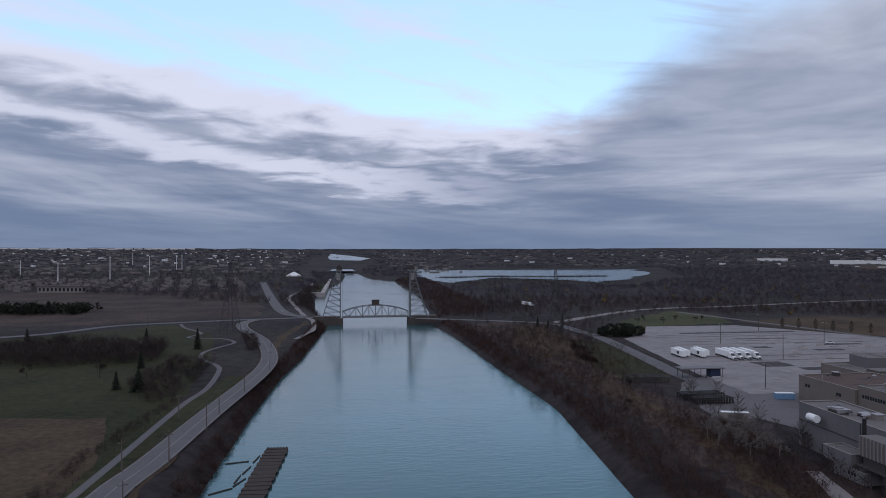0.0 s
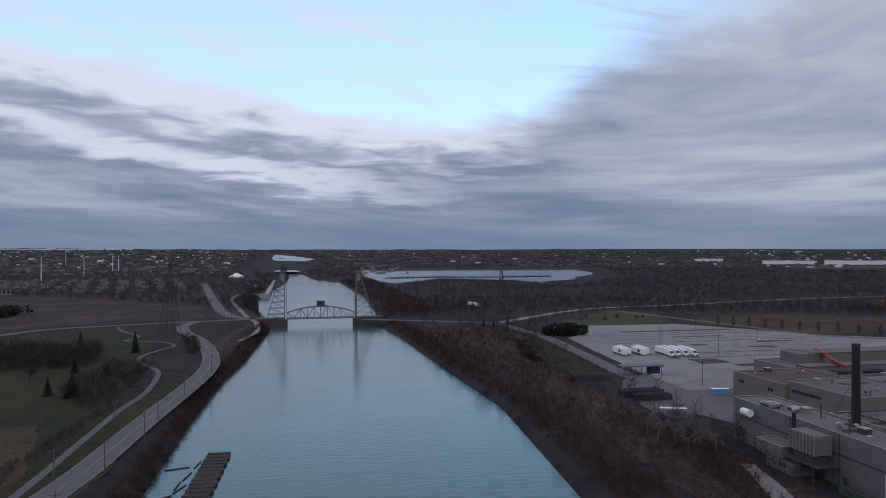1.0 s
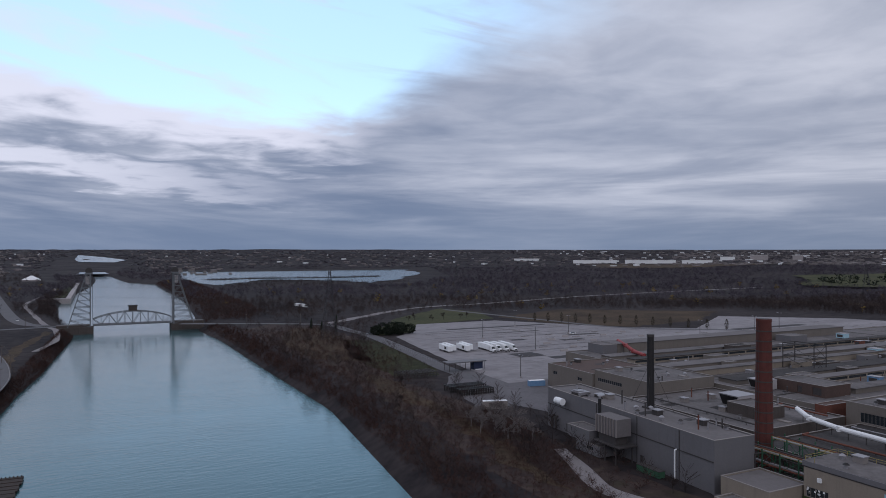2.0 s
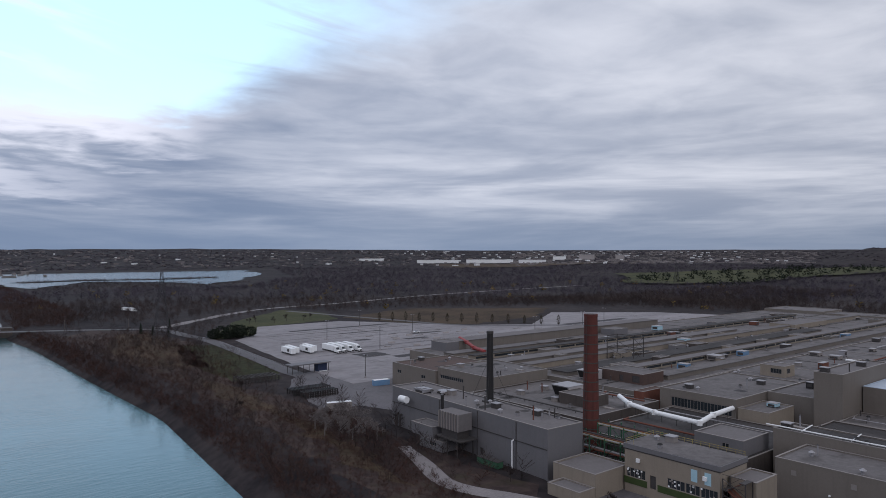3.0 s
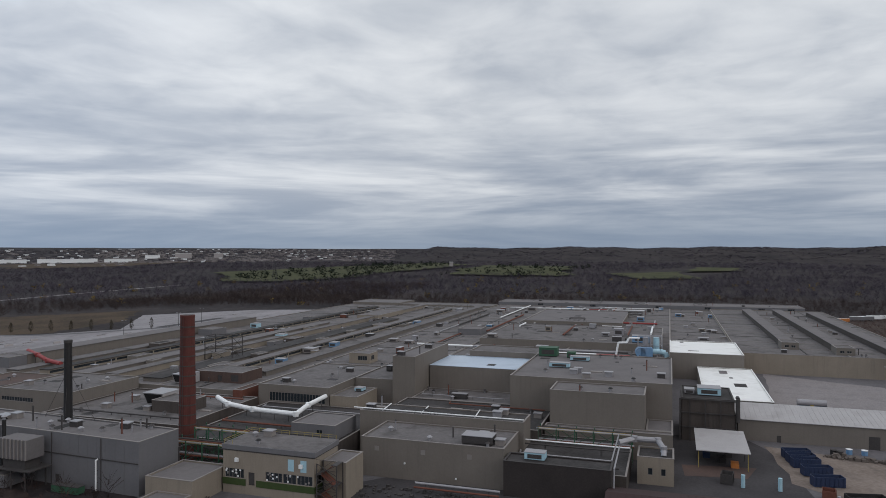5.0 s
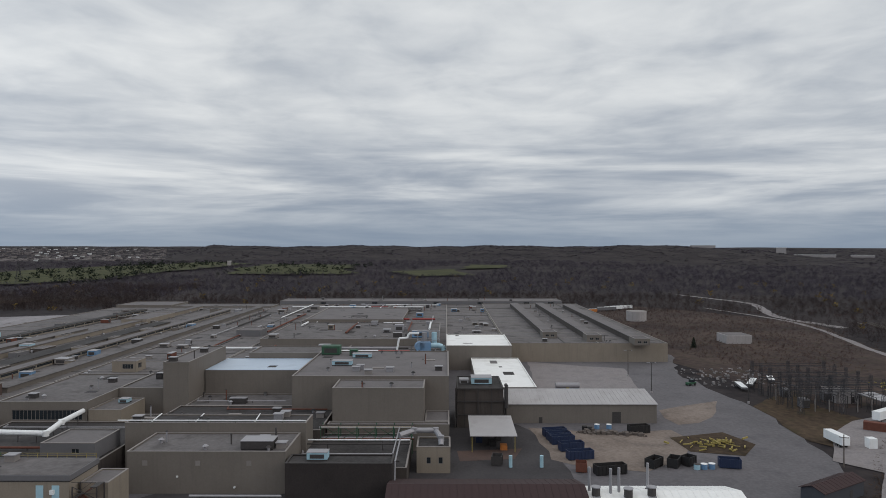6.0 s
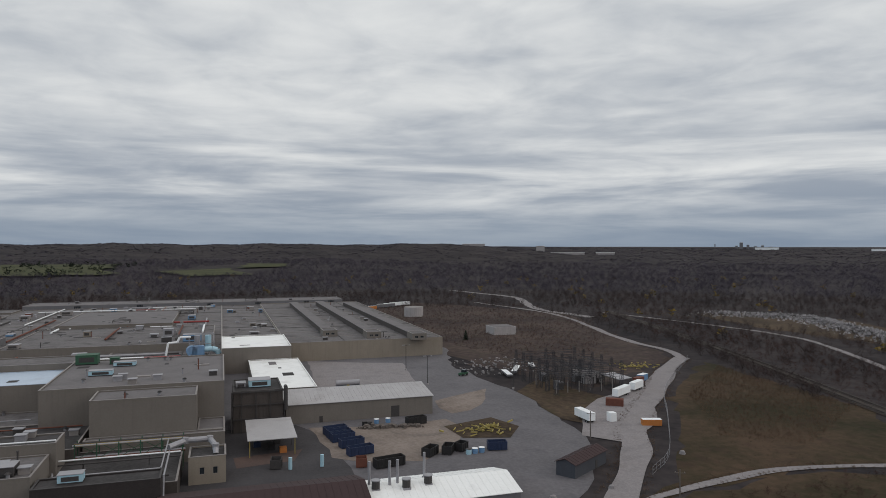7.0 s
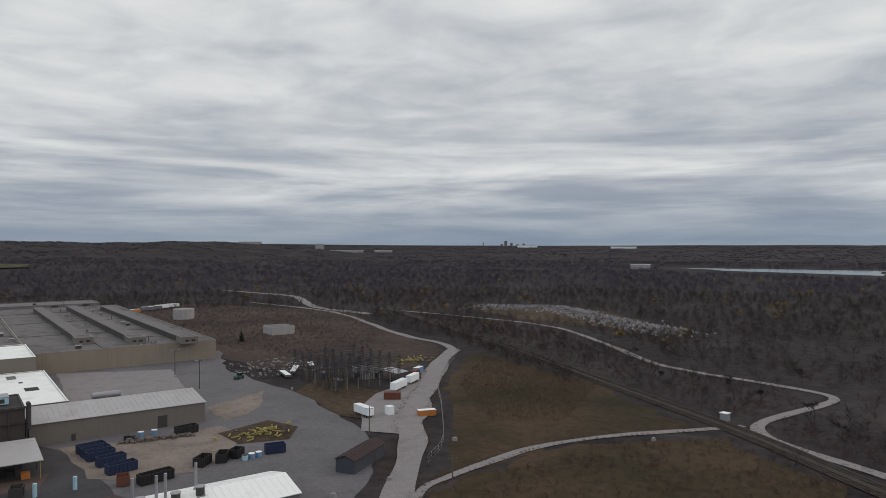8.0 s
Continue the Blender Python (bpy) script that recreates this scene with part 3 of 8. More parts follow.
for n, (x0, x1, y0, y1) in enumerate(((250, 262, 395, 401), (282, 300, 380, 386), (300, 330, 402, 407), (230, 260, 318, 326), (262, 290, 330, 337), (330, 352, 352, 358), (262, 300, 436, 440), (240, 330, 470, 476),
                                      (400, 460, 330, 336), (440, 520, 372, 380), (280, 330, 300, 306), (215, 232, 330, 345), (352, 392, 300, 310))):
    sheet("tar_patch", [(x0, y0), (x1, y0), (x1, y1), (x0, y1)], 0.20 + 0.003 * n, M_PATCH, "dark tar patch on the parking lot", "tar patch", step=3, rough=0.5, seed=40 + n)
for n, y in enumerate((350, 366, 414, 428, 452, 462)):
    sheet("lot_seam", [(196 + n * 4, y), (350, y), (350, y + 0.7), (196 + n * 4, y + 0.7)], 0.24, M_PATCH, "dark open joint across the lot", "joint", step=6, rough=0.12, seed=60 + n)

ROAD_MAIN = [(-58, 120), (-58, 177), (-54.5, 206), (-50, 260), (-41.5, 354), (-44, 411), (-57, 480), (-78, 548), (-84, 590), (-78, 618)]
road("road", ROAD_MAIN, 9.5, 0.24, M_ROAD, "grey two-lane asphalt road along the canal")
for off, w in ((0.0, 0.2), (-4.2, 0.18), (4.2, 0.18)):
    solid("road_marking", ribbon(smooth_line(ROAD_MAIN), w, 0.29, offset=off), M_COPING, "worn painted line on the road", "road marking", kind="structure")
road("road", [(-420, 470), (-237, 516), (-184, 581), (-141, 601), (-93, 618), (-36, 631), (-10, 629)], 9, 0.23, M_ROAD, "grey cross road leading to the bridge")
road("road", [(62, 612), (92, 597), (136, 575), (168, 548), (172, 500), (174, 455), (166, 370), (160, 318), (160, 285)], 9, 0.23, M_ROAD, "grey works road from the bridge to the yard")
road("road", [(-38, 640), (-58, 682), (-84, 831), (-158, 1359)], 11, 0.22, M_ROAD, "straight road running off beside the fields")
road("road", [(172, 560), (300, 670), (420, 700), (640, 760), (1000, 800)], 9, 0.2, M_GRAVEL, "pale road behind the parking lot")
road("road", [(322, 640), (352, 500), (372, 424), (430, 378), (560, 300)], 7, 0.21, M_ROAD, "lane edged by columnar trees")
road("footpath", [(-68, 120), (-66, 179), (-65, 207), (-63, 278), (-60, 311), (-62, 350), (-66, 372), (-80, 400), (-83, 424), (-78, 445), (-72, 466), (-84, 488), (-108, 497), (-104, 522), (-124, 560), (-134, 590)], 2.6, 0.2, M_ROAD, "winding paved footpath", "footpath")
road("bank_path", [(-33, 480), (-25, 540), (-28, 600), (-34, 628)], 4, 0.2, M_GRAVEL, "gravel path above the canal bank", "footpath")
road("bank_path", [(-38, 650), (-58, 790), (-72, 900), (-70, 1010), (-58, 1150), (-62, 1300)], 4, 0.2, M_GRAVEL, "gravel path above the canal bank", "footpath")
GRAVEL_ROAD = [(118, -70), (140, -88), (170, -112), (201, -132), (248, -173), (292, -211), (315, -236), (345, -246), (398, -249), (554, -281), (700, -260)]
road("gravel_road", GRAVEL_ROAD[:7], 9, 0.25, M_GRAVEL, "wide pale gravel road", "gravel road")
road("gravel_road", GRAVEL_ROAD[6:], 5, 0.22, M_GRAVEL, "narrow dirt track across the waste ground", "gravel road")
road("gravel_path", [(110, -70), (137, -92), (143, -106), (147, -124), (149, -144), (144, -169), (131, -200), (126, -214)], 3.2, 0.22, M_GRAVEL, "curved pale gravel path", "footpath")
road("gravel_road", [(60, -190), (77, -197), (104, -203), (118, -210), (125, -226), (125, -263), (131, -284), (160, -287), (200, -287), (225, -294), (289, -329), (358, -359), (430, -358), (560, -330)], 4.4, 0.24, M_GRAVEL, "pale gravel haul road", "gravel road")
road("gravel_road", [(520, -300), (600, -290), (680, -310), (760, -330), (900, -300)], 9, 0.2, M_GRAVEL, "far pale track along the woods", "gravel road")
bays = Shape()
rnd = random.Random(52)
for row in range(9):
    y = 312 + 17.5 * row
    for k in range(60):
        x = 205 + 2.9 * k
        if x < 340 - 0.1 * row and rnd.random() < 0.75:
            bays.box(x - 0.07, x + 0.07, y, y + 4.6, 0.2, 0.275)
solid("bay_lines", bays, M_COPING, "rows of faded painted parking bay lines", "bay lines", kind="stuff")
for k in range(34):
    x, y = rnd.uniform(215, 345), 306 + 17.5 * rnd.randrange(9) + rnd.uniform(-1, 1)
    if k > 20:
        x, y = rnd.uniform(380, 560), rnd.uniform(312, 385)
    ob = thing("kerb_island", x, y, 0.14, "low concrete kerb block on the parking lot", "kerb island", "kerb islands", turn=rnd.uniform(-4, 4))
    part("kerb", Shape().prism([(-3.4, -0.7), (3.4, -0.7), (3.9, 0), (3.4, 0.7), (-3.4, 0.7), (-3.9, 0)], 0, 0.28), M_CONCRETE, ob)
    part("fill", Shape().prism([(-3.1, -0.45), (3.1, -0.45), (3.1, 0.45), (-3.1, 0.45)], 0.27, 0.33), M_PATCH, ob, "dark gravel fill")
# railway: ballast, sleepers and two rails
RAIL = smooth_line([(20, -163), (72, -184), (124, -207), (201, -233), (296, -265), (441, -309), (560, -340)], 5)
solid("railway_ballast", ribbon(RAIL, 8.5, 0.3), M_BALLAST, "dark ballast bed of the railway", "railway", kind="structure")
rails = Shape()
for off in (-3.0, -1.5, 1.5, 3.0):
    for a, b in zip(RAIL, RAIL[1:]):
        d = (b - a).normalized()
        s = Vector((d.y, -d.x)) * off
        rails.bar((a.x + s.x, a.y + s.y, 0.48), (b.x + s.x, b.y + s.y, 0.48), 0.12)
solid("railway_rails", rails, M_STEEL, "two pairs of rusty steel rails", "railway", kind="structure")

sleepers = Shape()
for p, q in zip(RAIL[:70], RAIL[1:71]):
    d = (q - p).normalized()
    for off in (-2.25, 2.25):
        for k in range(6):
            c = p + (q - p) * (k / 6) + Vector((d.y, -d.x)) * off
            e = Vector((d.y, -d.x)) * 1.25
            sleepers.bar((c.x - e.x, c.y - e.y, 0.34), (c.x + e.x, c.y + e.y, 0.34), 0.16)
solid("railway_sleepers", sleepers, M_OLDWOOD, "rows of dark timber sleepers", "sleepers", kind="stuff")

# ---- the works: buildings ----
def wall_panel(shape, at, length, z0, z1, holes, thick):
    """One welded wall with real openings; at(s, d, z) gives a place along and into the wall."""
    ss = sorted({0.0, length, *[h[0] for h in holes], *[h[0] + h[2] for h in holes]})
    zs = sorted({z0, z1, *[h[1] for h in holes], *[h[1] + h[3] for h in holes]})
    ns, nz = len(ss), len(zs)
    verts = [(*at(s, d, z), z) for d in (0.0, thick) for z in zs for s in ss]

    def full(i, j):
        if not (0 <= i < ns - 1 and 0 <= j < nz - 1):
            return False
        sm, zm = (ss[i] + ss[i + 1]) / 2, (zs[j] + zs[j + 1]) / 2
        return not any(h[0] < sm < h[0] + h[2] and h[1] < zm < h[1] + h[3] for h in holes)

    back, faces = ns * nz, []
    for i in range(ns - 1):
        for j in range(nz - 1):
            if not full(i, j):
                continue
            a, b, c, d = j * ns + i, j * ns + i + 1, (j + 1) * ns + i + 1, (j + 1) * ns + i
            faces += [(a, b, c, d), (back + d, back + c, back + b, back + a)]
            for (di, dj), (p, q) in (((0, -1), (a, b)), ((1, 0), (b, c)), ((0, 1), (c, d)), ((-1, 0), (d, a))):
                if not full(i + di, j + dj):
                    faces.append((q, p, back + p, back + q))
    shape.add(verts, faces)


def opening_parts(ob, at, hole, kind):
    s, z, w, h = hole
    p, q = at(s + 0.06, 0.16, z + 0.06), at(s + w - 0.06, 0.2, z + h - 0.06)
    pane = Shape().box(min(p[0], q[0]), max(p[0], q[0]), min(p[1], q[1]), max(p[1], q[1]), z + 0.06, z + h - 0.06)
    if kind == "door":
        part("door", pane, M_STEEL, ob, "dark steel door")
        return
    window = part("window", pane, M_GLASS, ob, "dark glass window")
    f = Shape()
    for a, b, c, d in ((0, 0.1, 0, h), (w - 0.1, w, 0, h), (0.1, w - 0.1, 0, 0.1), (0.1, w - 0.1, h - 0.1, h)):
        p, q = at(s + a, 0.1, z + c), at(s + b, 0.24, z + d)
        f.box(min(p[0], q[0]), max(p[0], q[0]), min(p[1], q[1]), max(p[1], q[1]), z + c, z + d)
    for k in range(1, max(1, round(w / 1.2))):
        u = w * k / max(1, round(w / 1.2))
        p, q = at(s + u - 0.04, 0.11, z + 0.1), at(s + u + 0.04, 0.23, z + h - 0.1)
        f.box(min(p[0], q[0]), max(p[0], q[0]), min(p[1], q[1]), max(p[1], q[1]), z + 0.1, z + h - 0.1)
    part("frame", f, M_COPING, window, "pale steel window frame")


def building(label, x0, x1, y0, y1, z1, wall=None, roof=None, z0=0.0, rim=0.28, west=(), south=(), north=(), name="factory_building", seams=0.0, coping=None, roof_label=""):
    cx, cy = (x0 + x1) / 2, (y0 + y1) / 2
    ob = thing(name, cx, cy, z0, label, "factory building" if name == "factory_building" else name.replace("_", " "))
    t, wx, wy, top = 0.35, (x1 - x0) / 2, (y1 - y0) / 2, z1 - z0 + rim
    sides = {"west": (lambda s, d, z: (-wx + d, -wy + s), 2 * wy, west), "east": (lambda s, d, z: (wx - d, -wy + s), 2 * wy, ()),
             "south": (lambda s, d, z: (-wx + t + s, -wy + d), 2 * (wx - t), south), "north": (lambda s, d, z: (-wx + t + s, wy - d), 2 * (wx - t), north)}
    for side, (at, length, holes) in sides.items():
        shape = Shape()
        wall_panel(shape, at, length, 0.0, top, [h[:4] for h in holes], t)
        part("wall", shape, wall or M_BEIGE, ob)
        for h in holes:
            opening_parts(ob, at, h[:4], h[4] if len(h) > 4 else "window")
    part("roof", Shape().box(-wx + t, wx - t, -wy + t, wy - t, z1 - z0 - 0.3, z1 - z0), roof or M_ROOF, ob, roof_label)
    cap, o = Shape(), 0.06
    cap.box(-wx - o, -wx + t + o, -wy - o, wy + o, top, top + 0.12).box(wx - t - o, wx + o, -wy - o, wy + o, top, top + 0.12)
    cap.box(-wx + t + o, wx - t - o, -wy - o, -wy + t + o, top, top + 0.12).box(-wx + t + o, wx - t - o, wy - t - o, wy + o, top, top + 0.12)
    part("coping", cap, coping or M_COPING, ob, "pale metal coping")
    spread = random.Random(int(cx * 7 + cy * 3))
    for k in range(min(12, int(4 * wx * wy / 500)) if z0 < 15 else 0):
        a, b, c, d = spread.uniform(-wx * 0.85, wx * 0.75), spread.uniform(-wy * 0.85, wy * 0.75), spread.uniform(1.5, 9), spread.uniform(1.0, 5)
        h = z1 - z0 + 0.02 + 0.004 * k
        part("roof_patch", Shape().box(a, min(a + c, wx - 0.5), b, min(b + d, wy - 0.5), z1 - z0 - 0.05, h), spread.choice((M_ROOFDARK, M_PATCH, M_ROOFLIGHT, M_ROOFDARK)), ob, "patch of newer roofing")
    for k in range(1, int(2 * wx / 24) if 2 * wx > 100 else 0):
        u = -wx + k * 24.0
        part("roof_joint", Shape().box(u - 0.25, u + 0.25, -wy + t, wy - t, z1 - z0, z1 - z0 + 0.18), M_COPING if k % 3 else M_STEEL, ob, "raised roof joint")
    for k in range(1, int(2 * wy / 18) if 2 * wx > 100 else 0):
        u = -wy + k * 18.0
        part("roof_joint", Shape().box(-wx + t, wx - t, u - 0.3, u + 0.3, z1 - z0, z1 - z0 + 0.24), M_STEEL if k % 2 else M_COPING, ob, "raised roof joint")
    if seams:
        for s in np.arange(seams, 2 * wy - 0.5, seams):
            part("seam", Shape().box(-wx - 0.07, -wx, -wy + s - 0.08, -wy + s + 0.08, 0.2, top - 0.05), M_STEEL if seams > 8 else M_GREYWALL, ob, "downpipe against the wall" if seams > 8 else "")
    return ob


powerhouse = building("grey steel-clad powerhouse with a gravel roof", 138.0, 151.6, 122.3, 197.3, 13.0, M_GREYWALL, M_ROOFLIGHT, west=((62, 0.2, 2, 3, "door"), (26, 0.2, 1.6, 2.4, "door")), south=((4, 0.2, 2, 3, "door"),))
powerhouse.matrix_basis = pose(144.8, 159.8, 0, 0, 0, -2.5)
part("ledge", Shape().box(-6.95, -6.8, -37.4, 37.4, 7.8, 8.05), M_STEEL, powerhouse, "dark ledge along the cladding")
for u in (10.0, -8.8, -25.5):
    part("downpipe", Shape().tube((-6.9, u, 0.1), (-6.9, u, 13.1), 0.11, n=8), M_STEEL, powerhouse, "dark downpipe")
for k in range(25):
    part("panel_joint", Shape().box(-6.83, -6.8, -37.5 + 3.0 * k + 1.45, -37.5 + 3.0 * k + 1.5, 0.1, 13.2), M_GREYWALL, powerhouse)
for u, w in ((33.5, 1.0), (31.5, 0.8)):
    part("wall_duct", Shape().pipe([(-6.8, u, 4.4), (-7.7, u, 4.4), (-7.7, u, 0.4)], 0.42 * w, 10), M_STEEL, powerhouse, "dark elbowed wall duct")
building("small tan annex with a flat roof", 135, 148.6, 106, 119.5, 5.6, M_TAN, M_ROOFLIGHT)
building("tan lean-to in front of the annex", 129, 134.8, 106, 116, 2.6, M_TAN, M_ROOFLIGHT, rim=0.2)
workshop = building("low wide beige workshop with a flat gravel roof", 168.3, 185.8, 39.3, 78.2, 10.1, M_BEIGE, M_ROOF)
for u in (15.0, 2.0, -10.5):
    part("wall_vent", Shape().box(-8.85, -8.74, u - 0.6, u + 0.6, 7.0, 8.2), M_COPING, workshop, "pale square wall vent")
for u, z in ((7.0, 4.2), (-7.0, 1.6)):
    part("wall_lamp", Shape().box(-9.2, -8.75, u - 0.2, u + 0.2, z, z + 0.35).bar((-8.75, u, z + 0.3), (-9.1, u, z + 0.3), 0.1), M_WHITE, workshop, "white wall lamp")
building("raised dark roof strip behind the workshop", 186.2, 196, 38, 87, 12.6, M_BEIGE, M_ROOFDARK, rim=0.25)
building("low dark flat roof behind the roof strip", 196.4, 226.6, 36, 87.6, 8.0, M_BROWNWALL, M_ROOFDARK, rim=0.3)
building("low brown pipe yard building", 166, 213.6, 88, 135, 6.0, M_BROWNWALL, M_ROOFDARK, rim=0.3)
building("small grey-blue plant room on a roof", 176, 190, 90, 104, 10.0, M_GREYWALL, M_ROOFLIGHT, z0=6.0, rim=0.2, west=((4, 1.6, 2.0, 1.2),))
building("dark sooty flat-roofed building", 172, 214, 140, 193.4, 7.0, M_BROWNWALL, M_ROOF, rim=0.4)
building("beige front hall with two small windows", 182, 215.5, 226.3, 257.5, 9.6, M_BEIGE, M_ROOFRUST, west=((24.5, 5.6, 3, 1.5), (7, 5.6, 3, 1.5)))
building("raised beige hall with ribbon windows", 183, 215.5, 193.8, 226, 11.2, M_BEIGE, M_ROOF, west=((16, 7.2, 14.5, 1.5),))
building("beige hall with a clerestory window band", 214.4, 262, 112, 140, 12.0, M_BEIGE, M_ROOF, west=((1.5, 6.6, 22, 3.1),))
building("small beige stair head beside the hall", 214.5, 231.5, 101.4, 111.6, 9.5, M_TAN, M_ROOF)
building("plain beige link block between halls", 235, 262.5, 95.4, 111.7, 12.2, M_BEIGE, M_ROOF)
building("tall narrow beige tower block", 231, 270, 86.5, 95, 21.6, M_BEIGE, M_ROOFLIGHT)
building("low beige roof behind the tower", 270.4, 290.6, 78.4, 101, 9.0, M_BEIGE, M_ROOF)
building("low flat roof before the blue-roofed hall", 227, 245.6, 50, 86.1, 8.0, M_BEIGE, M_ROOF)
building("beige hall with a pale blue metal roof", 246, 272, 50.0, 86.1, 16.6, M_BEIGE, M_BLUEROOF, rim=0.05, coping=M_BLUEROOF)
building("beige penthouse behind the blue roof", 272.4, 290.6, 50.0, 78, 18.6, M_BEIGE, M_ROOF)
building("big windowless beige high-bay hall", 222.6, 277, -0.7, 49.95, 18.6, M_BEIGE, M_ROOFLIGHT)
building("beige block in front of the high-bay hall", 208.4, 222.3, 6.9, 34.5, 17.6, M_BEIGE, M_ROOFLIGHT)
building("beige podium under the front block", 204.5, 208.1, -0.8, 35.4, 7.6, M_BEIGE, M_ROOFLIGHT)
building("beige podium beside the front block", 208.5, 222.3, -0.8, 6.6, 7.6, M_BEIGE, M_ROOFLIGHT)
building("wide beige plant hall with gravel roof", 277.4, 628, 0.05, 49.95, 9.0, M_BEIGE, M_ROOF)
building("wide beige plant hall with gravel roof", 291, 628, 50, 100.8, 9.0, M_BEIGE, M_ROOF)
building("wide beige plant hall with gravel roof", 263, 628, 101.4, 150, 9.0, M_BEIGE, M_ROOF)
building("long low plant hall with roof lanterns", 216, 600, 150.4, 290, 8.4, M_BEIGE, M_ROOF)
building("long pale grey hall behind the roofs", 628.6, 665, -105, 152, 11.8, M_GREYWALL, M_ROOFLIGHT, west=tuple((y, 9.4, 5, 2.0) for y in (8, 30, 72, 112, 168, 215)))
building("beige block with a white membrane roof", 340, 385, -32, 0.0, 12.0, M_BEIGE, M_WHITEROOF, coping=M_WHITEROOF)
building("low annex with a white membrane roof", 268, 339.6, -35, -12, 6.0, M_BEIGE, M_WHITEROOF, coping=M_WHITEROOF, rim=0.2)
building("beige link behind the white-roofed block", 385.5, 628, -32, 0, 8.6, M_BEIGE, M_ROOF)
building("long beige warehouse with roof lanterns", 366, 628, -117, -32.1, 9.6, M_TAN, M_ROOF)
building("brown process tower with a flat roof", 231, 252, -19, -3.5, 13.2, M_BROWNWALL, M_ROOFDARK, rim=0.2, coping=M_STEEL)
building("black corrugated building with tar roof", 164.6, 172, 13, 38.6, 8.4, M_DARKWALL, M_ROOFDARK, coping=M_STEEL)
building("low dark roof linking two halls", 172.4, 204.2, 10, 38.9, 5.0, M_BROWNWALL, M_ROOFDARK, rim=0.2)
building("small tan block valve house", 184, 194, -1, 8, 6.8, M_TAN, M_ROOFDARK, rim=0.3, west=((2, 2.6, 1.2, 1.8), (5.2, 2.6, 1.2, 1.8)))

# ---- bare woods, brush and single trees ----
def twig_tree(seed, twigs, spread=0.42, bottom=0.25, width=0.03, trunk=0.022):
    """Thin triangles that make a leafless crown one unit high."""
    rnd = random.Random(seed)
    tris = [((-trunk, 0, 0), (trunk, 0, 0), (0, 0, 0.8)), ((0, -trunk, 0), (0, trunk, 0), (0, 0, 0.8))]
    for k in range(twigs):
        z = bottom + (0.85 - bottom) * rnd.random() ** 0.8
        a, r = rnd.uniform(0, 2 * math.pi), spread * (0.45 + 0.55 * rnd.random()) * (1.15 - 0.6 * z)
        tip = Vector((r * math.cos(a), r * math.sin(a), min(1.0, z + rnd.uniform(0.05, 0.35))))
        root = Vector((0.25 * tip.x * rnd.random(), 0.25 * tip.y * rnd.random(), z - 0.08))
        side = Vector((rnd.gauss(0, 1), rnd.gauss(0, 1), rnd.gauss(0, 1))).normalized() * width * rnd.uniform(0.6, 1.5)
        tris.append((tuple(tip), tuple(root + side), tuple(root - side)) if rnd.random() < 0.5 else (tuple(root), tuple(tip + side), tuple(tip - side)))
    return np.array(tris)


def scatter(name, x, y, h, kinds, mat, label, category, wide=1.0, z=None):
    """One mesh of many plants."""
    rng = np.random.default_rng(len(x))
    z = far_rise(x, y) if z is None else z
    turn, pick = rng.uniform(0, 2 * np.pi, len(x)), rng.integers(0, len(kinds), len(x))
    blocks = []
    for k, kind in enumerate(kinds):
        sel = pick == k
        c, s = np.cos(turn[sel])[:, None, None], np.sin(turn[sel])[:, None, None]
        hh = h[sel][:, None, None]
        p = kind[None]
        blocks.append(np.stack([x[sel][:, None, None] + (p[..., 0] * c - p[..., 1] * s) * hh * wide,
                                y[sel][:, None, None] + (p[..., 0] * s + p[..., 1] * c) * hh * wide,
                                z[sel][:, None, None] + p[..., 2] * hh - 0.1], -1).reshape(-1, 3))
    v = np.concatenate(blocks)
    me = bpy.data.meshes.new(name)
    n = len(v) // 3
    me.vertices.add(3 * n), me.loops.add(3 * n), me.polygons.add(n)
    me.vertices.foreach_set("co", v.ravel())
    me.loops.foreach_set("vertex_index", np.arange(3 * n))
    me.polygons.foreach_set("loop_start", np.arange(0, 3 * n, 3))
    me.update(calc_edges=True)
    me.materials.append(mat)
    return tagged(new(name, me), label, category, kind="stuff")


def ground_height(x, y):
    d = np.minimum(x - edge_of(CANAL_L, y), edge_of(CANAL_R, y) - x)
    w = np.where(x > 20, 15.0, 10.0)
    return far_rise(x, y) - 9.0 * np.clip((d + w) / w, 0, 1.3) ** 1.5 * 0.67


def near_line(x, y, line, reach):
    hit = np.zeros(len(x), bool)
    for p in smooth_line(line, 8):
        hit |= (x - p.x) ** 2 + (y - p.y) ** 2 < reach * reach
    return hit


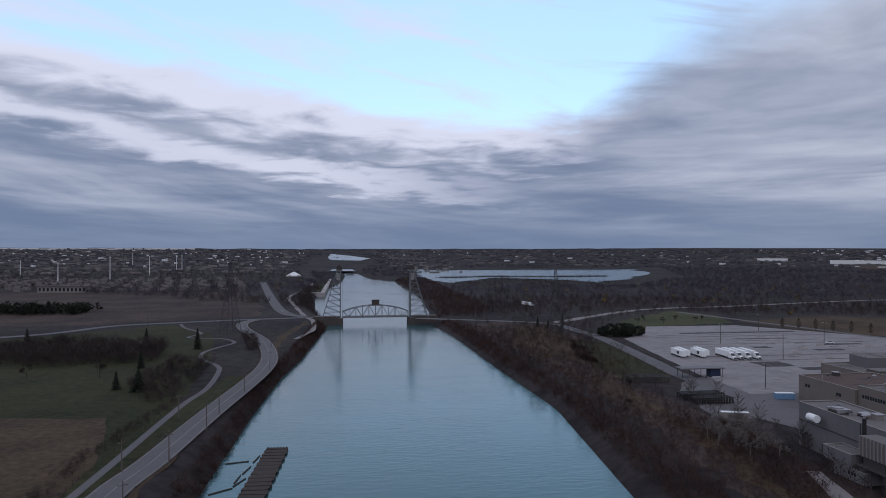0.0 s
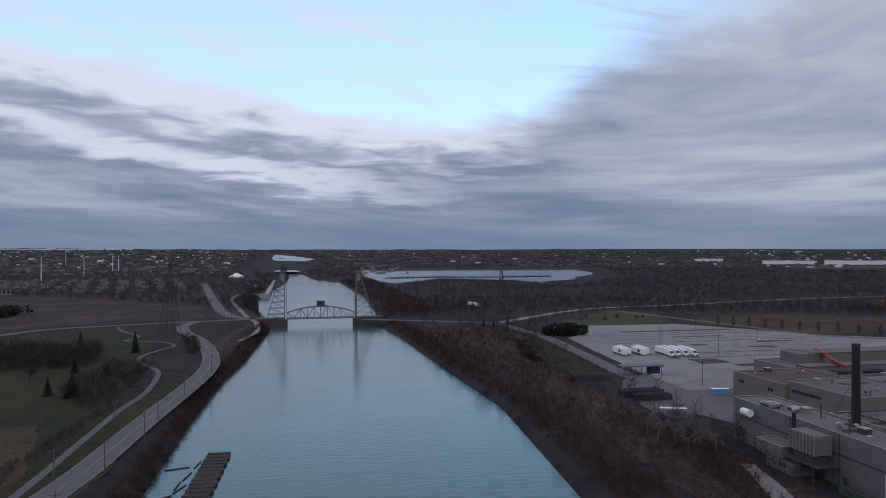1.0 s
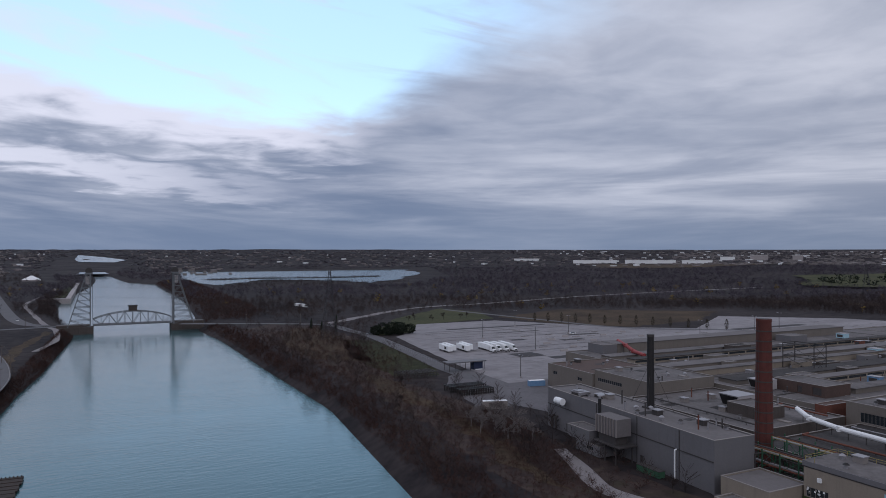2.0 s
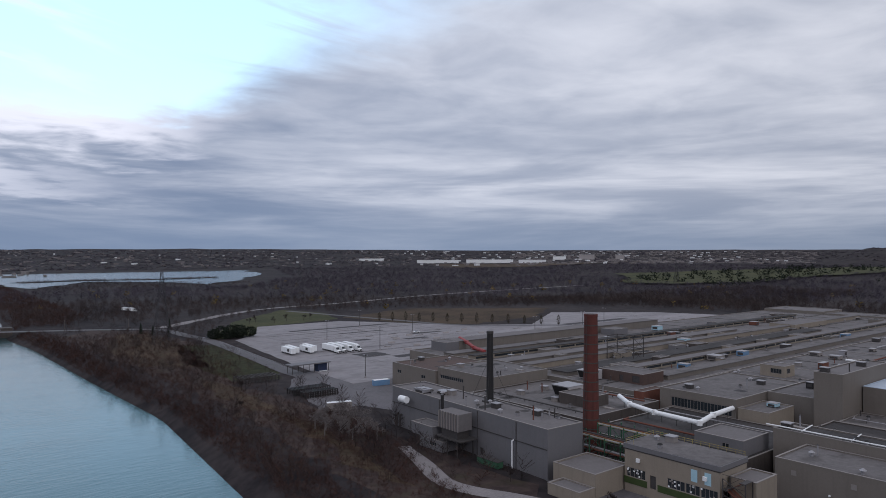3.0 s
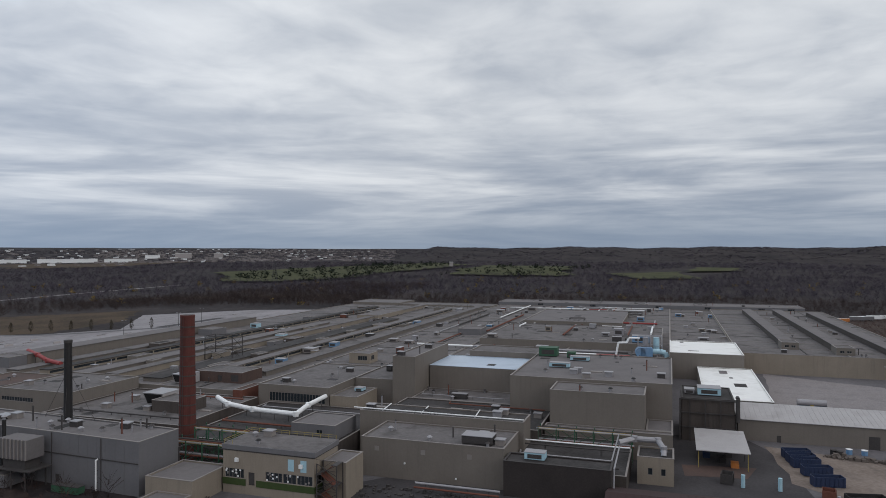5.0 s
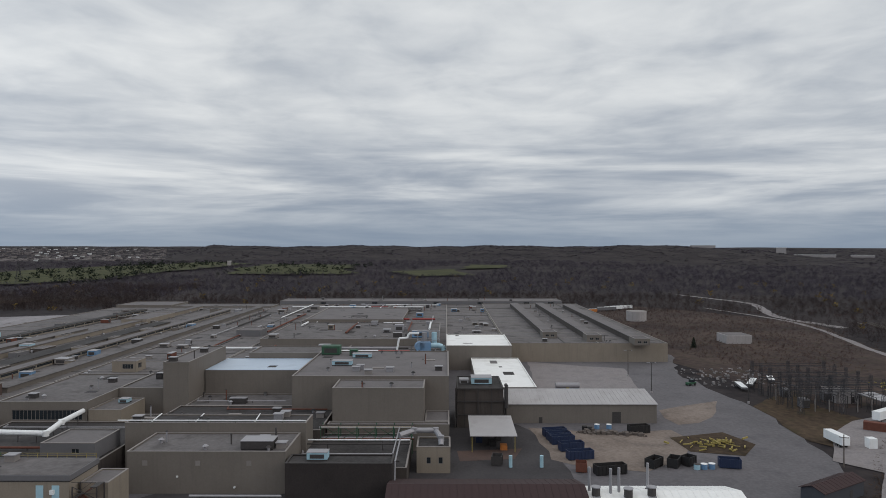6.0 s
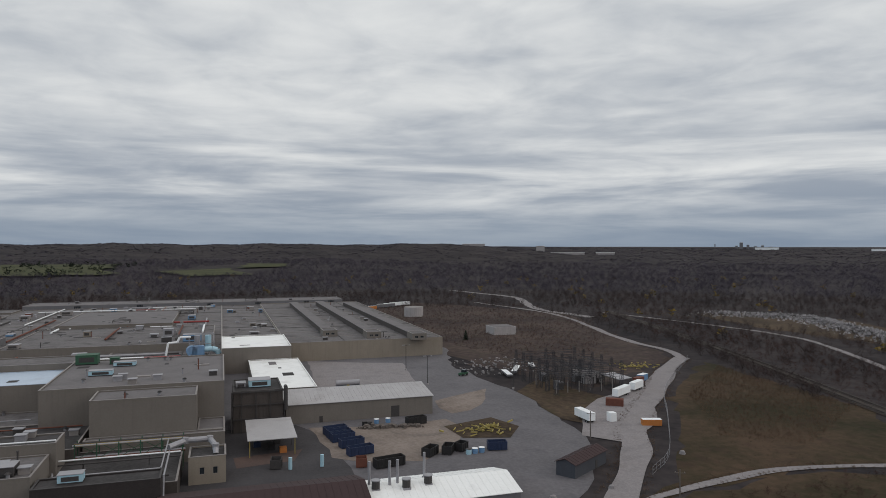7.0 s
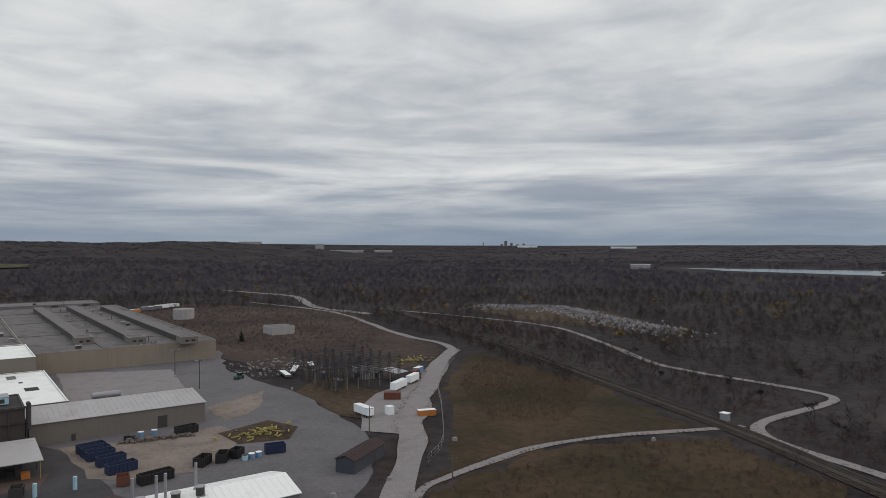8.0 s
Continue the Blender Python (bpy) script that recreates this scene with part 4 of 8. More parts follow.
rng = np.random.default_rng(5)
TREES = [twig_tree(s, 46, 0.56, 0.10, 0.011, 0.009) for s in range(6)]
STANDS = [twig_tree(60 + s, 24, 0.62, 0.08, 0.022, 0.010) for s in range(6)]
BUSHES = [twig_tree(20 + s, 26, 0.66, 0.02, 0.022, 0.01) for s in range(6)]
CLUMPS = [twig_tree(40 + s, 12, 0.75, 0.1, 0.12, 0.03) for s in range(6)]
OPEN = [
    [(100, 0), (128, 110), (150, 215), (150, 300), (166, 470), (236, 580), (324, 660), (350, 600), (433, 595), (600, 500), (655, 400), (680, 160), (690, -125), (620, -290), (300, -240), (130, -212), (60, -150)],
    [(-20, 100), (-8, 640), (-60, 760), (-500, 1150), (-900, 900), (-330, 100)],
    [(1080, 760), (1300, 950), (2100, 720), (2000, 560), (1500, 600), (1150, 640)], [(1400, 480), (1900, 500), (1900, 250), (1450, 200)],
    [(480, -1230), (1000, -1330), (1150, -1560), (640, -1780)],
    [(1380, 60), (1560, 130), (1900, -60), (1850, -180), (1420, -60)],
    [(1700, 2150), (2150, 1700), (2050, 1500), (1500, 1800)],
    [(275, -402), (330, -385), (420, -380), (520, -400), (520, -440), (440, -490), (360, -455)],
    [(640, 680), (700, 650), (850, 440), (790, 410), (740, 500)], [(140, 1130), (480, 1100), (760, 1480), (1020, 2150), (210, 2260)],
    [(-260, 1060), (-60, 1400), (-120, 2300), (-1000, 2300), (-1100, 1000), (-480, 1090)],
    [(-80, 1900), (40, 1900), (60, 2330), (110, 2700), (80, 3500), (-30, 3950), (-170, 3500), (-130, 2300)],
    *LAKES]
TRACKS = [[(60, -190), (104, -203), (125, -226), (131, -284), (200, -287), (289, -329), (358, -359), (430, -358), (560, -330)],
          [(172, 560), (300, 670), (420, 700), (640, 760), (1000, 800)], [(520, -300), (680, -310), (900, -300)], [(20, -163), (124, -207), (296, -265), (560, -340)],
          [(62, 612), (136, 575), (168, 548)], [(-58, 682), (-84, 831), (-158, 1359)]]


def wood_points(d0, d1, area, az0=-28.0, az1=162.0, thin=0.42):
    n = int(math.radians(az1 - az0) * 0.5 * (d1 * d1 - d0 * d0) / area)
    d, az = np.sqrt(rng.uniform(d0 * d0, d1 * d1, n)), np.radians(rng.uniform(az0, az1, n))
    x, y = d * np.sin(az), d * np.cos(az)
    keep = np.ones(n, bool)
    for outline in OPEN:
        keep &= ~inside(x, y, outline)
    keep &= (x < edge_of(CANAL_L, y) - 8) | (x > edge_of(CANAL_R, y) + 6) | (y > 2150)
    for line in TRACKS:
        keep &= ~near_line(x, y, line, 14 if line is TRACKS[1] else 9)
    patch = np.array([noise.noise((a * 0.006, b * 0.006, 3.0)) for a, b in zip(x, y)])
    keep &= ~((d < 350) & (np.degrees(az) > 95) & (rng.random(n) < 0.5))
    keep &= patch > rng.uniform(-thin - 0.35, -thin + 0.3, n)
    return x[keep], y[keep]


# belts past 900 m take the twig colour with haze mixed in
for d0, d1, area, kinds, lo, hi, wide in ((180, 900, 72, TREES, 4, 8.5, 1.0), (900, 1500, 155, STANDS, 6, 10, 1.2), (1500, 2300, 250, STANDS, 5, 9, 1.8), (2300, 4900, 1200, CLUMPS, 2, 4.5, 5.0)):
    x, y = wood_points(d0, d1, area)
    scatter("bare_woods", x, y, rng.uniform(lo, hi, len(x)), kinds, M_TWIG if d1 < 1000 else M_TWIGHAZE, "dense dark leafless late autumn woods", "woods", wide)
x, y = wood_points(180, 900, 110, thin=0.1)
scatter("undergrowth", x, y, rng.uniform(1.5, 4, len(x)), BUSHES, M_TWIGRED, "low reddish brown leafless undergrowth", "undergrowth", 1.3)


def brush(outline, area, lo, hi, mat, label, kinds=BUSHES, wide=1.0, keep_off=(), name="brush"):
    xs, ys = [p[0] for p in outline], [p[1] for p in outline]
    n = int((max(xs) - min(xs)) * (max(ys) - min(ys)) / area)
    x, y = rng.uniform(min(xs), max(xs), n), rng.uniform(min(ys), max(ys), n)
    keep = inside(x, y, outline)
    for line, reach in keep_off:
        keep &= ~near_line(x, y, line, reach)
    x, y = x[keep], y[keep]
    return scatter(name, x, y, rng.uniform(lo, hi, len(x)), kinds, mat, label, "brush", wide, ground_height(x, y))


WORKS_ROAD = [(62, 612), (92, 597), (136, 575), (168, 548), (172, 500), (174, 455), (166, 370), (160, 318)]
brush([(60, 30), (79, 150), (90, 280), (86, 385), (84, 530), (80, 600), (92, 588), (110, 520), (108, 400), (112, 300), (118, 200), (112, 110), (96, 40)], 3.2, 0.8, 2.4, M_TWIGRED, "tangled reddish brown brush on the canal bank", wide=0.9)
brush([(100, 130), (118, 200), (112, 300), (108, 400), (110, 520), (130, 560), (160, 530), (160, 440), (146, 350), (124, 300), (132, 215), (128, 130)], 10, 0.6, 2.0, M_TWIGRED, "thin leafless scrub on the plateau")
brush([(84, 160), (90, 225), (101, 226), (97, 186), (90, 160)], 1.2, 0.3, 0.8, M_REED, "tan dry grass on the canal slope", wide=1.2)
brush([(104, 300), (110, 400), (108, 500), (140, 540), (155, 440), (140, 350), (122, 310)], 5, 0.3, 0.9, M_REED, "tan dry grass on the plateau", wide=1.3)
brush([(106, 130), (112, 230), (132, 226), (130, 180), (122, 165), (116, 150), (112, 120)], 4, 1.2, 3.0, M_TWIGRED, "leafless thicket before the powerhouse")
brush([(70, 100), (80, 150), (91, 280), (87, 385), (85, 530), (81, 600), (88, 590), (95, 520), (94, 400), (98, 280), (90, 150), (80, 100)], 3.6, 1.6, 3.8, M_TWIGRED, "taller dark shrubs close to the water", wide=0.8)
brush([(100, 130), (118, 200), (112, 300), (108, 400), (110, 520), (150, 530), (146, 350), (124, 300), (130, 215), (116, 140)], 40, 2.0, 4.2, M_TWIGRED, "scattered dark shrubs on the plateau", wide=0.9)
brush([(-39, 120), (-37, 277), (-33, 366), (-27, 421), (-16, 604), (-25, 604), (-34, 430), (-38, 366), (-42, 277), (-47, 120)], 1.4, 1.0, 2.8, M_TWIGRED, "dark brush along the canal bank")
brush([(-22, 650), (-34, 763), (-44, 960), (-36, 1146), (-60, 1146), (-64, 960), (-50, 763)], 14, 3, 7, M_TWIG, "leafless trees along the far bank", TREES)
brush([(86, 640), (92, 746), (106, 1000), (105, 1500), (170, 1500), (160, 1000), (150, 700), (120, 620)], 14, 2, 5, M_TWIGRED, "brown brush along the far bank")
brush([(-68, 285), (-70, 392), (-92, 400), (-98, 330), (-80, 285)], 7, 2, 5, M_TWIG, "leafless thicket in the park", TREES, 1.2)
brush([(-100, 390), (-112, 455), (-190, 470), (-230, 420), (-160, 380)], 12, 4, 9, M_TWIG, "leafless thicket in the park", TREES, 1.2)
brush([(-150, 340), (-330, 440), (-330, 330), (-220, 290)], 40, 5, 9, M_TWIG, "open grove of bare trees", TREES, 1.2)
brush([(-52, 430), (-62, 500), (-78, 530), (-66, 470), (-58, 420)], 8, 2, 5, M_TWIG, "brush inside the road bend")
brush([(-70, 120), (-72, 205), (-66, 290), (-70, 290), (-78, 205), (-78, 120)], 3, 1.2, 2.6, M_TWIG, "hedge of brush along a fence line")
brush([(60, -150), (130, -212), (300, -250), (480, -310), (500, -340), (350, -350), (280, -320), (150, -280), (60, -200)], 12, 1.0, 3, M_TWIGRED, "scattered scrub beside the railway", keep_off=((TRACKS[0], 5), (TRACKS[3], 7)))
brush([(180, -150), (240, -182), (290, -240), (200, -228), (165, -170)], 1.5, 0.6, 1.6, M_REED, "tall tawny reeds and grass", wide=0.7)
brush([(205, -226), (300, -262), (420, -302), (430, -292), (310, -248), (215, -214)], 26, 3.5, 7.5, M_TWIG, "bare young trees beside the railway", TREES, 1.1)
brush([(70, -96), (134, -102), (143, -150), (138, -170), (120, -193), (84, -176)], 3.2, 0.15, 0.5, M_DRYLEAF, "short olive grass tufts", wide=1.6)
brush([(146, -112), (165, -130), (210, -160), (240, -182), (290, -236), (205, -226), (140, -200), (150, -150)], 4.0, 0.2, 0.6, M_DRYLEAF, "short olive grass tufts", wide=1.6, keep_off=((GRAVEL_ROAD[:7], 6),))
brush([(300, -155), (420, -130), (660, -130), (700, -230), (560, -285), (400, -245)], 12, 0.6, 2.0, M_TWIGRED, "low brown scrub on waste ground")
brush([(320, -160), (400, -140), (520, -170), (560, -240), (420, -225), (340, -215)], 9, 0.5, 1.2, M_REED, "patches of tawny grass on waste ground")
brush([(255, -345), (330, -370), (420, -370), (560, -350), (560, -390), (430, -385), (330, -395), (250, -380)], 10, 0.6, 2, M_REED, "tawny grass beside the haul road")
brush([(64, -150), (120, -196), (200, -226), (240, -236), (190, -222), (120, -190)], 6, 0.6, 1.5, M_REED, "tawny grass beside the railway")
brush([(520, 600), (1100, 560), (1100, 380), (700, 330), (640, 470)], 40, 3, 9, M_TWIG, "bare trees beyond the parking lot", TREES, 1.2)
brush([(90, -90), (135, -100), (142, -160), (120, -195), (80, -180)], 9, 0.6, 2.2, M_TWIGRED, "low scrub on the grass")
brush([(-260, 1060), (-80, 1400), (-140, 2100), (-1000, 2100), (-1100, 1000), (-480, 1100)], 420, 5, 9, M_TWIG, "bare garden trees among far houses", STANDS, 1.2)
brush([(180, 1240), (330, 1470), (450, 1360), (470, 1270), (600, 1300), (400, 1160), (200, 1150)], 120, 3, 6, M_TWIG, "bare trees on the lake shore", STANDS, 1.3)
sheet("island", [(200, 1550), (330, 1600), (470, 1560), (600, 1600), (620, 1560), (480, 1530), (330, 1560), (220, 1520)], 1.0, M_LAND, "low brown island in the lake", "island", seed=91, step=20, rough=5)
brush([(200, 1550), (330, 1600), (470, 1560), (600, 1600), (620, 1560), (480, 1530), (330, 1560), (220, 1520)], 40, 2, 5, M_TWIG, "bare trees on a lake island", STANDS, 1.3)
brush([(-480, 700), (-250, 690), (-250, 750), (-560, 780)], 30, 6, 10, M_NEEDLE, "dark row of evergreen trees", CLUMPS, 0.9, name="conifer_belt")


def limb_tree(seed, height, levels=4, spread=0.62, branches=3):
    """A tapered trunk with limbs that fork; returns trunk and twig shapes."""
    rnd, trunk, crown = random.Random(seed), Shape(), Shape()

    def grow(p, d, length, r, level):
        q = p + d * length
        r = max(r, 0.035)
        (trunk if level < 2 else crown).tube(p, q, r, max(0.025, r * 0.62), n=5 if level < 2 else 3, caps=False)
        if level == levels:
            return
        for k in range(branches + (level > 1)):
            turn = Vector((rnd.gauss(0, 1), rnd.gauss(0, 1), rnd.gauss(0, 0.6) + 0.25)).normalized()
            grow(p + d * length * rnd.uniform(0.55, 1.0), (d * (1 - spread * 0.5) + turn * spread).normalized(), length * rnd.uniform(0.55, 0.78), r * 0.55, level + 1)
    grow(Vector((0, 0, -0.1)), Vector((0, 0, 1)), height * 0.3, height * 0.022, 0)
    return trunk, crown


def bare_tree(seed, x, y, height, label, bark=M_BARK, twigs=M_TWIG, spread=0.62):
    ob = thing("bare_tree", x, y, float(ground_height(np.array(float(x)), np.array(float(y)))), label, "tree", "bare trees")
    trunk, crown = limb_tree(seed, height, 5, spread)
    part("trunk", trunk, bark, ob), part("crown", crown, twigs, ob)
    return ob


def conifer(seed, x, y, height, label, radius=0.24, group="conifers", lean=0.72):
    rnd = random.Random(seed)
    ob = thing("conifer", x, y, 0, label, "tree", group)
    part("trunk", Shape().tube((0, 0, -0.1), (0, 0, height * 0.9), height * 0.02, 0.02, 6), M_BARK, ob)
    crown = Shape()
    for k in range(16):
        z = height * (0.06 + 0.9 * k / 16)
        r = height * radius * (1 - k / 16.5) ** 0.8
        for j in range(13):
            a = 2 * math.pi * (j + rnd.random()) / 13
            rr, dz = r * rnd.uniform(0.6, 1.12), height * rnd.uniform(0.02, 0.07)
            w = 0.26 * rr + 0.05
            c, s = math.cos(a), math.sin(a)
            crown.add([(0, 0, z + dz * lean), (rr * c - w * s, rr * s + w * c, z - dz), (rr * c * 1.12, rr * s * 1.12, z - dz * 1.4), (rr * c + w * s, rr * s - w * c, z - dz)], [(0, 1, 2), (0, 2, 3)])
    part("crown", crown, M_NEEDLE, ob)
    return ob


def columnar_tree(seed, x, y, height):
    rnd = random.Random(seed)
    ob = thing("columnar_tree", x, y, 0, "narrow columnar tree with dark dry leaves", "tree", "columnar trees")
    part("trunk", Shape().tube((0, 0, -0.1), (0, 0, height * 0.5), 0.16, 0.06, 6), M_BARK, ob)
    crown = Shape()
    for k in range(520):
        u = rnd.random()
        r = 1.6 * math.sin(math.pi * min(1, 0.12 + 0.9 * u)) ** 0.6 * rnd.uniform(0.4, 1.05)
        a, z = rnd.uniform(0, 6.3), height * (0.14 + 0.86 * u)
        p = Vector((r * math.cos(a), r * math.sin(a), z))
        d, e = Vector((rnd.gauss(0, 1), rnd.gauss(0, 1), rnd.gauss(0, 1))).normalized() * 0.4, Vector((rnd.gauss(0, 1), rnd.gauss(0, 1), rnd.gauss(0, 1))).normalized() * 0.4
        crown.add([p, p + d, p + e], [(0, 1, 2)])
    part("crown", crown, M_DRYLEAF, ob)
    return ob


conifer(1, -98.6, 316, 8.8, "small dark green spruce on the park lawn")
conifer(2, -88, 311, 10.5, "broad dark green spruce on the park lawn", 0.36)
conifer(3, -104, 372, 9.5, "dark green spruce beside the thicket")
conifer(4, -128, 470, 11, "dark green spruce in the park")
conifer(6, -90, 440, 14, "tall dark cedar at the edge of the lawn", 0.2)
conifer(7, -200, 470, 12, "dark green spruce beside the cross road")
conifer(8, 420, -150, 7, "dark spruce alone on the waste ground", 0.3)
conifer(9, 300, -166, 6, "small dark spruce on the waste ground", 0.3)
def evergreen_clump(x, y, parts_at):
    ob = thing("evergreen_clump", x, y, 0, "broad dark clump of evergreen trees beside the lot", "trees")
    rnd = random.Random(5)
    for dx, dy, h, r in parts_at:
        part("trunk", Shape().tube((dx, dy, -0.1), (dx, dy, h * 0.6), 0.25, 0.1, 6), M_BARK, ob)
        crown = Shape()
        for k in range(520):
            u, a = rnd.uniform(-1, 1), rnd.uniform(0, 6.283)
            q = rnd.uniform(0.75, 1.05)
            p = Vector((dx + r * q * math.sqrt(1 - u * u) * math.cos(a), dy + r * q * math.sqrt(1 - u * u) * math.sin(a), h * 0.52 + h * 0.48 * q * u))
            d, e = (Vector((rnd.gauss(0, 1), rnd.gauss(0, 1), rnd.gauss(0, 1))).normalized() * 1.1 for _ in range(2))
            crown.add([p, p + d, p + e], [(0, 1, 2)])
        part("crown", crown, M_NEEDLE, ob)
    return ob


evergreen_clump(193, 466, ((-13, 1, 6.5, 4.2), (-7, 3, 8.5, 5), (0, 0, 9.5, 5.4), (6, 2, 8.5, 5), (12, -1, 7, 4.6), (3, -4, 6.5, 4.4), (-5, -3, 6.5, 4.2)))
for k, (x, y, h) in enumerate(((160, 500, 8), (150, 530, 9), (154, 515, 8), (180, 560, 8))):
    conifer(30 + k, x, y, h, "dark spruce beside the works road", 0.22)
for k in range(13):
    u = k / 12
    columnar_tree(50 + k, 338 + 92 * u, 498 - 124 * u + 6 * math.sin(3 * u), 7.6 + 1.2 * ((k * 7) % 5) / 4)
bare_tree(1, -115, 345, 12, "spreading bare tree on the park lawn")
bare_tree(2, -150, 352, 9, "small bare tree on the park lawn")
for k, (x, y, h) in enumerate(((121, 196, 13), (117, 204, 12), (125, 208, 12), (118, 189, 11), (124, 184, 10), (113, 198, 10), (127, 200, 12), (122, 212, 11), (115, 208, 11), (120, 200, 12), (116, 194, 10), (124, 191, 11), (128, 214, 10))):
    bare_tree(10 + k, x, y, h, "pale grey many-branched bare tree", M_TWIGPALE, M_TWIGPALE, 0.72)
for k, (x, y, h) in enumerate(((128, 128, 7), (131, 99, 7), (106, 250, 6), (122, 285, 7), (98, 360, 6), (240, 545, 8), (260, 540, 8), (275, 548, 9), (290, 545, 8), (300, 552, 8), (250, 555, 9))):
    bare_tree(30 + k, x, y, h, "slender bare tree in rough grass")
for k, (x, y, h) in enumerate(((190, -255, 8), (160, -262, 9), (140, -250, 8), (240, -300, 8), (118, -245, 8), (150, -300, 9), (100, -225, 8))):
    bare_tree(50 + k, x, y, h, "bare tree beside the gravel road")
scatter("golf_conifers", *(lambda p: (p[0], p[1], rng.uniform(8, 14, len(p[0]))))((np.concatenate([rng.uniform(1110, 2050, 260), rng.uniform(1400, 1900, 90)]), np.concatenate([rng.uniform(600, 850, 260), rng.uniform(200, 500, 90)]))),
        CLUMPS, M_NEEDLE, "small dark conifers dotted over a golf course", "conifers", 0.9)
x, y = wood_points(430, 1400, 9000)
scatter("yellow_trees", x, y, rng.uniform(5, 8, len(x)), CLUMPS, M_GOLDLEAF, "few trees that keep faded yellow leaves", "trees", 1.1)

# tufts that fringe the tracks
def fringe(line, width, spread, count, mat, label, lo=0.3, hi=0.9):
    pts = smooth_line(line, 2.0)
    k = rng.integers(1, len(pts) - 1, count)
    side = rng.choice((-1.0, 1.0), count) * (width / 2 + np.abs(rng.normal(-0.2, spread, count)) - 0.5)
    x = np.array([pts[i].x + (pts[i + 1] - pts[i]).normalized().y * o for i, o in zip(k, side)])
    y = np.array([pts[i].y - (pts[i + 1] - pts[i]).normalized().x * o for i, o in zip(k, side)])
    scatter("grass_fringe", x, y, rng.uniform(lo, hi, count), BUSHES, mat, label, "grass", 1.3, ground_height(x, y))


fringe(GRAVEL_ROAD[1:7], 9, 1.4, 1100, M_REED, "ragged dry grass fringe along the gravel road")
fringe(GRAVEL_ROAD[6:], 5, 1.2, 700, M_REED, "ragged dry grass fringe along the track")
fringe([(110, -70), (137, -92), (147, -124), (149, -144), (144, -169), (126, -214)], 3.2, 1.0, 900, M_REED, "ragged dry grass fringe along the path")
fringe(TRACKS[0], 4.4, 1.3, 1500, M_TWIGRED, "brown weeds along the haul road")
fringe(TRACKS[3], 8.5, 1.8, 1800, M_TWIGRED, "brown weeds along the railway")
fringe(ROAD_MAIN, 10, 1.2, 1100, M_REED, "dry grass along the canal road")
fringe(WORKS_ROAD, 9, 1.6, 900, M_TWIGRED, "brown weeds along the works road")

# ---- the works: office, stacks, sheds and roof plant ----
office = building("tan office block with broken dark windows and mossy green cladding", 145.9, 158.0, 80.0, 105.4, 10.6, M_TAN, M_ROOFLIGHT, rim=0.1,
                  west=((0.5, 3.9, 4.2, 2.3), (4.9, 3.9, 3.6, 2.3), (8.7, 3.9, 4.6, 2.3), (19.4, 3.9, 5.4, 2.3), (16.4, 2.4, 1.7, 3.2, "door")),
                  south=((1.0, 3.9, 3.4, 2.3), (4.9, 3.9, 3.4, 2.3), (8.6, 3.9, 2.4, 2.3)))
part("cladding_band", Shape().box(-6.16, -6.06, -12.8, 3.2, 2.2, 3.8), M_OLIVE, office, "mossy green cladding band")
part("cladding_band", Shape().box(-6.16, -6.06, 6.2, 12.8, 2.2, 3.8), M_OLIVE, office, "mossy green cladding band")
part("cladding_band", Shape().box(-6.05, 5.0, -12.8, -12.71, 2.2, 3.8), M_OLIVE, office, "mossy green cladding band")
part("fascia", Shape().box(-6.25, 6.25, -12.95, 12.95, 10.85, 12.0), M_GREYWALL, office, "deep grey roof fascia")
# dark strip, set proud of the wall, stands for shade under the fascia
part("fascia_shade_strip", Shape().box(-6.12, 6.12, -12.8, 12.8, 10.55, 10.84), M_STEEL, office, "dark strip painting the shade under the fascia")
part("roof_deck", Shape().box(-6.0, 6.0, -12.7, 12.7, 11.9, 12.04), M_ROOF, office, "weathered gravel roof deck")
for y in (-9.2, 8.6):
    part("floodlight", Shape().box(-6.6, -6.08, y - 0.45, y + 0.45, 8.0, 8.9), M_WHITE, office, "white floodlight on the wall")
for y in (-9.8, -6.4):
    part("blue_patch", Shape().box(-6.095, -6.06, y - 0.8, y + 0.8, 7.0, 9.8), M_PALEBLUE, office, "patch of pale blue paint")
rnd = random.Random(3)
for k in range(26):
    y, z = rnd.choice((rnd.uniform(-12.0, 0.4), rnd.uniform(7.0, 12.0))), rnd.uniform(4.1, 5.9)
    part("boarded_pane", Shape().box(-5.98, -5.93, y - 0.22, y + 0.22, z - 0.2, z + 0.2), M_WHITE if k % 3 else M_COPING, office, "pale boarded pane")
for side in (-1, 1):
    for k in range(12):
        y = -12.4 + 2.25 * k
        if side > 0 or k > 9:
            part("roof_post", Shape().bar((side * 5.9, y, 12.0), (side * 5.9, y, 13.1), 0.07), M_YELLOW, office, "faded yellow railing post")
part("roof_railing", Shape().bar((5.9, -12.4, 13.1), (5.9, 12.4, 13.1), 0.08).bar((5.9, -12.4, 12.6), (5.9, 12.4, 12.6), 0.06).bar((-5.9, 12.4, 13.1), (5.9, 12.4, 13.1), 0.08).bar((-5.9, 12.4, 12.6), (5.9, 12.4, 12.6), 0.06), M_YELLOW, office, "faded yellow roof railing")
building("tan stair block beside the office", 149.3, 159, 73.4, 79.6, 9.0, M_TAN, M_ROOFLIGHT, rim=0.2)


